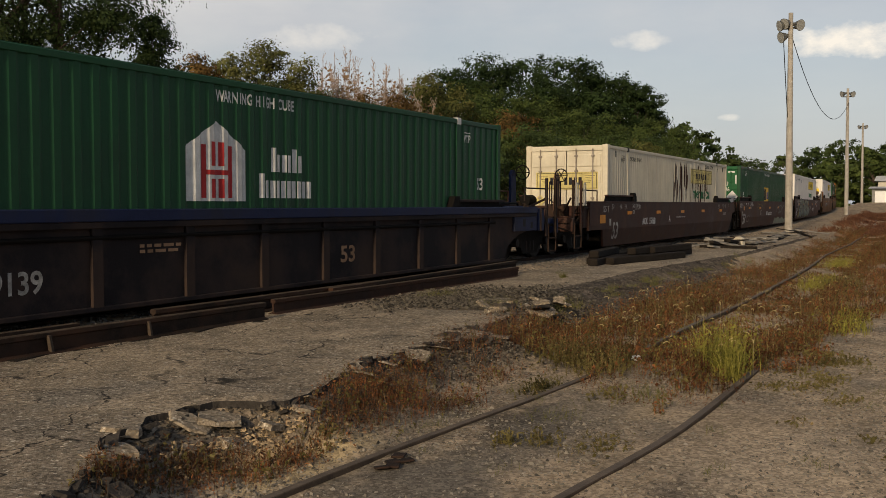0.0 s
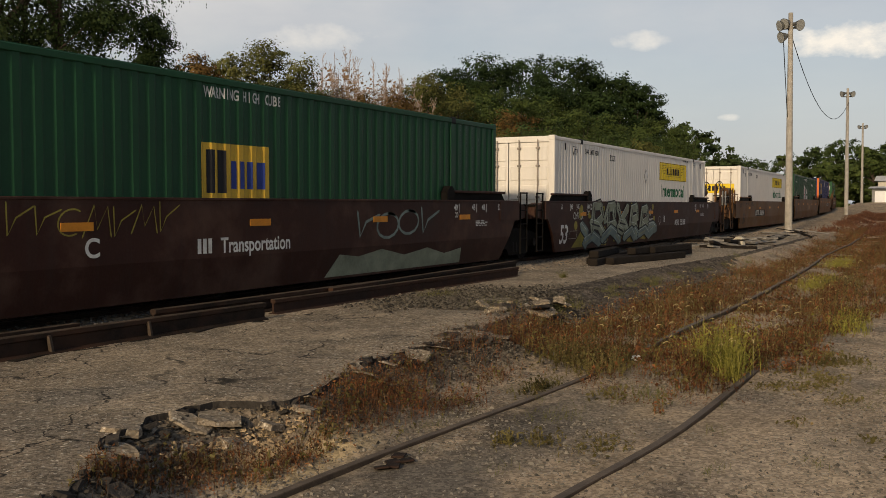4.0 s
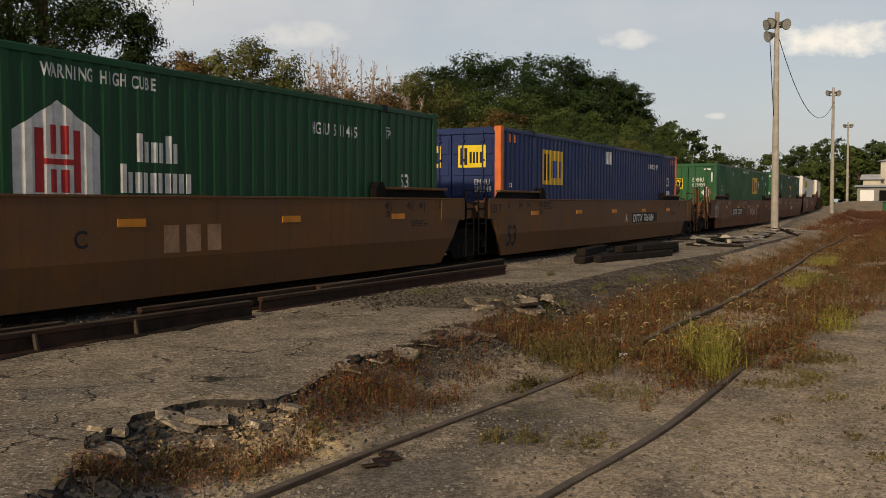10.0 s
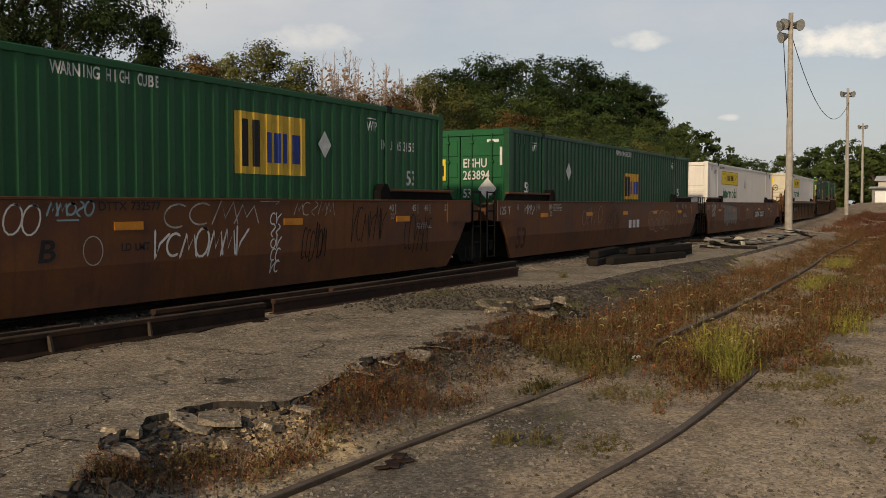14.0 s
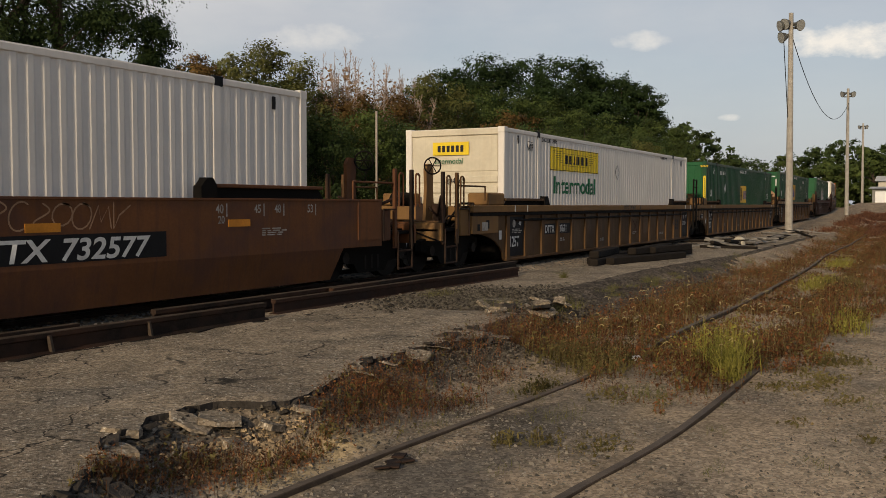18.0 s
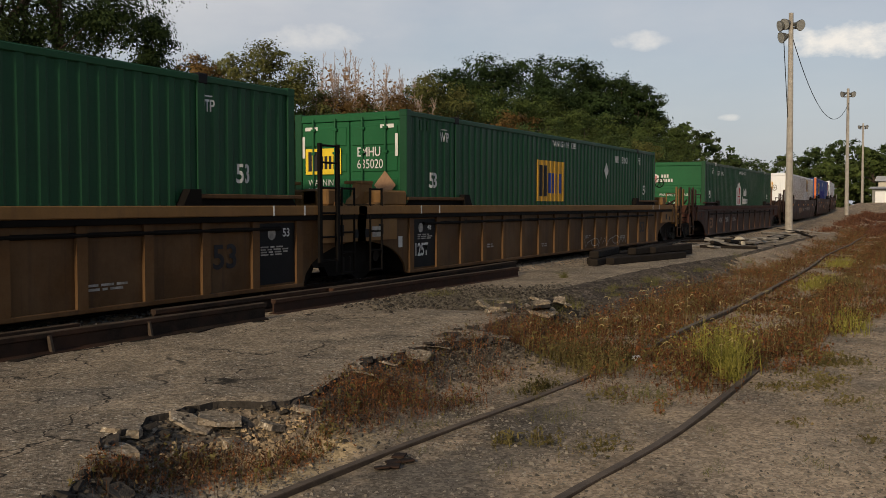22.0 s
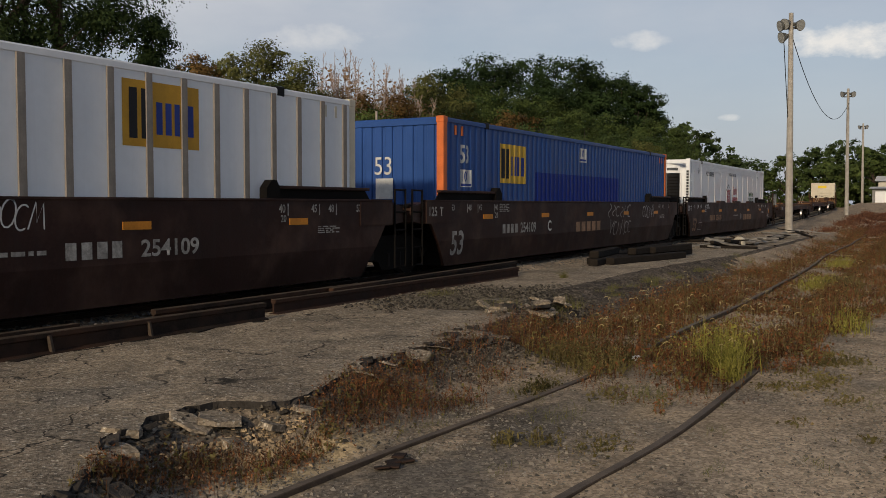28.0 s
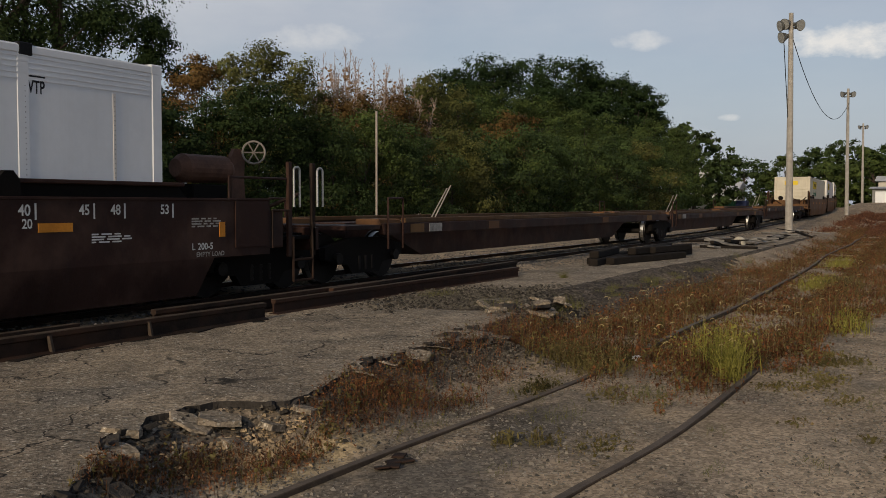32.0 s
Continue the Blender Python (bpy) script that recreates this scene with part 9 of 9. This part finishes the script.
def build_poles():
    h1 = 11.5
    x1, y1, z1 = light_pole(8.42, 52.0, h1, ((-1, 0.62), (-0.45, 0.52), (1, 0.66), (-0.8, 1.22)), "tall weathered wooden pole with a cluster of floodlights")
    x2, y2, z2 = light_pole(5.35, 97.5, 12.2, ((-1, 0.5), (1, 0.55)), "wooden yard pole with two floodlights")
    x3, y3, z3 = light_pole(4.55, 146, 12.2, ((-1, 0.5), (1, 0.5)), "distant wooden yard pole with floodlights")
    wire("sagging_cable", (x1 - 0.1, y1, z1 + h1 - 1.0), (x2, y2, z2 + 10.8), 2.9, "black cable sagging between the yard poles")
    wire("drop_cable", (x1 - 0.45, y1, z1 + h1 - 1.2), (x1 - 0.14, y1 - 0.15, z1 + 6.0), 0.0, "black cable hanging down the pole")
    x, y = polar(33.2, 22.5)
    ob = part("post", rod(bmesh.new(), (x, y, 0.1), (x, y, 4.1), 0.03, 8), M["hatpost"])
    tagged(ob, "thin grey post behind the track", "post")


def shed(name, x0, x1, y0, y1, z, h, roof_h, wall, roof_m, label, wins=(), doors=(), ridge="x"):
    """A building with its wall towards the yard at y0; windows and doors as (x0, x1, z0, z1)."""
    root = tagged(new(name), label, "building")
    root.matrix_basis = pose(0, 0, 0)
    holes = sorted(list(wins) + list(doors))
    xs = sorted({x0, x1, *[v for o in holes for v in o[:2]]})
    zs = sorted({0.0, h, *[v for o in holes for v in o[2:]]})
    bm = bmesh.new()
    for xa, xb in zip(xs, xs[1:]):
        for za, zb in zip(zs, zs[1:]):
            cx, cz = (xa + xb) / 2, (za + zb) / 2
            if not any(o[0] < cx < o[1] and o[2] < cz < o[3] for o in holes):
                box(bm, xa, xb, y0, y0 + 0.25, z + za, z + zb)
    bmesh.ops.remove_doubles(bm, verts=bm.verts, dist=0.001)
    part("front_wall", bm, M[wall], root)
    bm = bmesh.new()
    box(bm, x0, x0 + 0.25, y0 + 0.25, y1, z, z + h)
    box(bm, x1 - 0.25, x1, y0 + 0.25, y1, z, z + h)
    box(bm, x0, x1, y1, y1 + 0.25, z, z + h)
    part("side_walls", bm, M[wall], root)
    bm = bmesh.new()
    e = 0.5
    if ridge == "x":
        ym = (y0 + y1) / 2
        prism(bm, [(y0 - e, z + h), (y1 + e, z + h), (ym, z + h + roof_h)], x0 - e, x1 + e)
    elif ridge == "hip":
        ym, inn = (y0 + y1) / 2, 4.0
        v = [bm.verts.new(c) for c in ((x0 - e, y0 - e, z + h), (x1 + e, y0 - e, z + h), (x1 + e, y1 + e, z + h), (x0 - e, y1 + e, z + h), (x0 + inn, ym, z + h + roof_h), (x1 - inn, ym, z + h + roof_h))]
        for f in ((0, 1, 5, 4), (1, 2, 5), (2, 3, 4, 5), (3, 0, 4), (3, 2, 1, 0)):
            bm.faces.new([v[k] for k in f])
    else:
        box(bm, x0 - e, x1 + e, y0 - e, y1 + e, z + h, z + h + roof_h)
    part("roof", bm, M[roof_m], root)
    for a, b, c, d in wins:
        fr = bmesh.new()
        t = 0.1
        for r in ((a, a + t, c, d), (b - t, b, c, d), (a, b, c, c + t), (a, b, d - t, d), (a, b, (c + d) / 2 - 0.04, (c + d) / 2 + 0.04)):
            box(fr, r[0], r[1], y0 - 0.03, y0 + 0.1, z + r[2], z + r[3])
        w = part("window", fr, M["letter_white"], root)
        part("pane", box(bmesh.new(), a, b, y0 + 0.12, y0 + 0.15, z + c, z + d), M["glass"], w)
    for a, b, c, d in doors:
        part("door", box(bmesh.new(), a, b, y0 + 0.08, y0 + 0.14, z + c, z + d), M["smooth"] if wall == "greywall" and b - a < 2 else M["dark"], root)
    return root


def van(x, y, z, rz, label, k=0.74):
    root = tagged(new("camper_van"), label, "van", "parked vans")
    root.matrix_basis = pose(x, y, z, 0, 0, rz) @ Matrix.Scale(k, 4)
    bm = bmesh.new()
    prism(bm, [(-3.2, 0.5), (3.0, 0.5), (3.1, 1.2), (2.4, 2.5), (1.9, 2.9), (-3.2, 2.9)], -1.1, 1.1)
    bmesh.ops.bevel(bm, geom=bm.edges[:], offset=0.1, segments=2, affect="EDGES")
    body = part("body", bm, M["smooth"], root)
    for s in (-1, 1):
        for y0 in (-2.4, -1.0, 0.4):
            part("window", box(bmesh.new(), s * 1.09, s * 1.115, y0, y0 + 0.9, 1.6, 2.3, 0.02), M["glass"], body)
        for yy in (-2.1, 2.0):
            w = part("wheel", rod(bmesh.new(), (s * 0.85, yy, 0.38), (s * 1.12, yy, 0.38), 0.38, 20), M["black"], root)
            part("rim", rod(bmesh.new(), (s * 1.10, yy, 0.38), (s * 1.13, yy, 0.38), 0.2, 16), M["steel"], w)
    part("windscreen", prism(bmesh.new(), [(3.03, 1.35), (2.45, 2.42), (2.5, 2.45), (3.08, 1.37)], -0.9, 0.9), M["glass"], body)
    part("bumper", box(bmesh.new(), -1.1, 1.1, 3.0, 3.15, 0.45, 0.7, 0.03), M["steel"], root)
    part("window", box(bmesh.new(), -0.6, 0.6, -3.23, -3.19, 1.6, 2.3, 0.02), M["glass"], body)


def build_yard_end():
    Z = 0.9
    shed("warehouse", -8.0, 26, 160, 176, 2.1, 6.3, 1.25, "plaster", "roof", "cream two-storey building with a pale hipped roof", wins=[(-6.1 + 2.05 * k, -5.45 + 2.05 * k, za, zb) for k in range(10) for za, zb in ((2.9, 3.7), (5.05, 6.05))], ridge="hip")
    shed("annex", 0.2, 26, 141, 156, 2.1, 4.6, 0.9, "plaster", "roof", "long cream annex behind the red shed")
    shed("store", -10.4, -7.9, 159, 166, 2.1, 3.4, 0.9, "plaster", "roof", "small cream store with a grey roof")
    shed("workshop", -10.6, -4.2, 150, 158, 2.1, 2.1, 0.35, "greywall", "roof", "grey low workshop with a white roller door", doors=[(-10.2, -8.3, 0, 1.7), (-7.6, -5.2, 0, 1.6)])
    shed("red_shed", -4.3, 24, 128, 139, Z, 3.0, 0.35, "redwall", "redwall", "long red metal-clad shed", ridge="flat", doors=[(-3.9, -2.4, 0, 0.9)])
    bm = bmesh.new()
    box(bm, -0.65, 0.65, -0.6, 0.6, 0.2, 1.2, 0.05)
    d = tagged(new("dumpster"), "bright green steel waste skip beside the sheds", "dumpster")
    d.matrix_basis = pose(-5.1, 122, rise(122) - 0.1)
    part("bin", bm, M["green2"], d)
    part("lid", box(bmesh.new(), -0.66, 0.66, -0.65, 0.6, 1.2, 1.3, 0.02), M["black"], d)
    for s in (-1, 1):
        part("skid", box(bmesh.new(), s * 0.55, s * 0.68, -0.6, 0.6, 0, 0.3, 0.02), M["dark"], d)
    van(0.85, 96, rise(96) + 0.02, 172, "white camper van parked by the red shed")
    van(-0.35, 109, rise(109) + 0.02, 176, "white van parked by the red shed")
    # the access road in front of the sheds
    bm = bmesh.new()
    rows = []
    for y in range(44, 150, 3):
        x0 = 0.3 - 0.03 * max(0, y - 45) - 5.5 * lerp(y, 112, 146)
        rows.append([bm.verts.new((x0 + (30 - x0) * k / 6, y, ground_z(x0 + (30 - x0) * k / 6, y) + 0.05)) for k in range(7)])
    for a, b in zip(rows, rows[1:]):
        for k in range(6):
            bm.faces.new((a[k], a[k + 1], b[k + 1], b[k]))
    ob = part("road", bm, M["track_road"])
    tagged(ob, "grey gravel road leading to the sheds", "road", kind="structure")
    # white house and parked things across the line
    x, y = polar(12.55, 190)
    shed("white_house", x - 4, x + 4, y, y + 8, 1.2, 3.6, 1.6, "letter_white", "roof", "white house far across the line", wins=[(x - 2.5 + 2 * k, x - 1.7 + 2 * k, 1.2, 2.4) for k in range(3)])
    bm = bmesh.new()
    rod(bm, (0, 0, 0), (0, 0, 7.2), 1.7, 20)
    x, y = polar(13.0, 185)
    s = part("white_silo", bm, M["letter_white"], at=pose(x, y, 1.2))
    tagged(s, "white cylindrical tank beside the house", "tank")
    for az, dist, m, w, lab in ((13.35, 150, "ivory", 1.5, "cream box trailer parked across the line"), (12.2, 150, "green", 2.2, "green tarpaulin-covered load across the line"), (11.2, 150, "navy", 1.3, "small blue vehicle parked across the line")):
        x, y = polar(az, dist)
        bm = bmesh.new()
        box(bm, -w, w, -0.9, 0.9, 0.35, 1.5, 0.12)
        r = tagged(new("parked_trailer"), lab, "trailer")
        r.matrix_basis = pose(x, y, 0.9)
        part("body", bm, M[m], r)
        for s in (-0.6, 0.6):
            part("wheel", rod(bmesh.new(), (s * w, -0.95, 0.3), (s * w, -0.7, 0.3), 0.3, 14), M["black"], r)


build_weeds()
build_trees()
build_poles()
build_yard_end()


# ---- the train's motion: every unit follows the track, straight at first, then bending away ----
def on_track(s, half=7.5):
    a, b = Vector((track_x(s - half), s - half)), Vector((track_x(s + half), s + half))
    m = (a + b) / 2
    return m.x, m.y, math.degrees(math.atan2(a.x - b.x, b.y - a.y))


def motions():
    for thing, start, lift in MOVERS:
        rows = []
        for t in range(0, 33):
            x, y, turn = on_track(start - SPEED * t)
            rows.append((float(t), pose(x, y, RAIL_Z + lift + rise(y), 0, 0, turn)))
        walk(thing, rows)
    # wheels roll while their car passes the camera
    starts = {thing: start for thing, start, lift in MOVERS}
    for axle, car, y in AXLES:
        s0 = starts[car] + y
        t0, t1 = max(0.0, (s0 - 34.0) / SPEED), min(32.0, (s0 - 4.0) / SPEED)
        base = pose(0, y, 0.42)
        if t1 <= t0:
            walk(axle, [(0.0, base), (32.0, base)])
            continue
        steps = max(2, math.ceil((t1 - t0) * FPS))
        times = sorted({round(t0 * FPS) + k for k in range(steps) if round(t0 * FPS) + k <= 32 * FPS})
        rows = [(f / FPS, base @ pose(0, 0, 0, math.degrees(SPEED * (f - times[0]) / FPS / 0.42) % 360)) for f in times]
        if rows[0][0] > 0:
            rows.insert(0, (0.0, base))
        if rows[-1][0] < 32.0:
            rows.append((32.0, rows[-1][1]))
        walk(axle, rows)


motions()
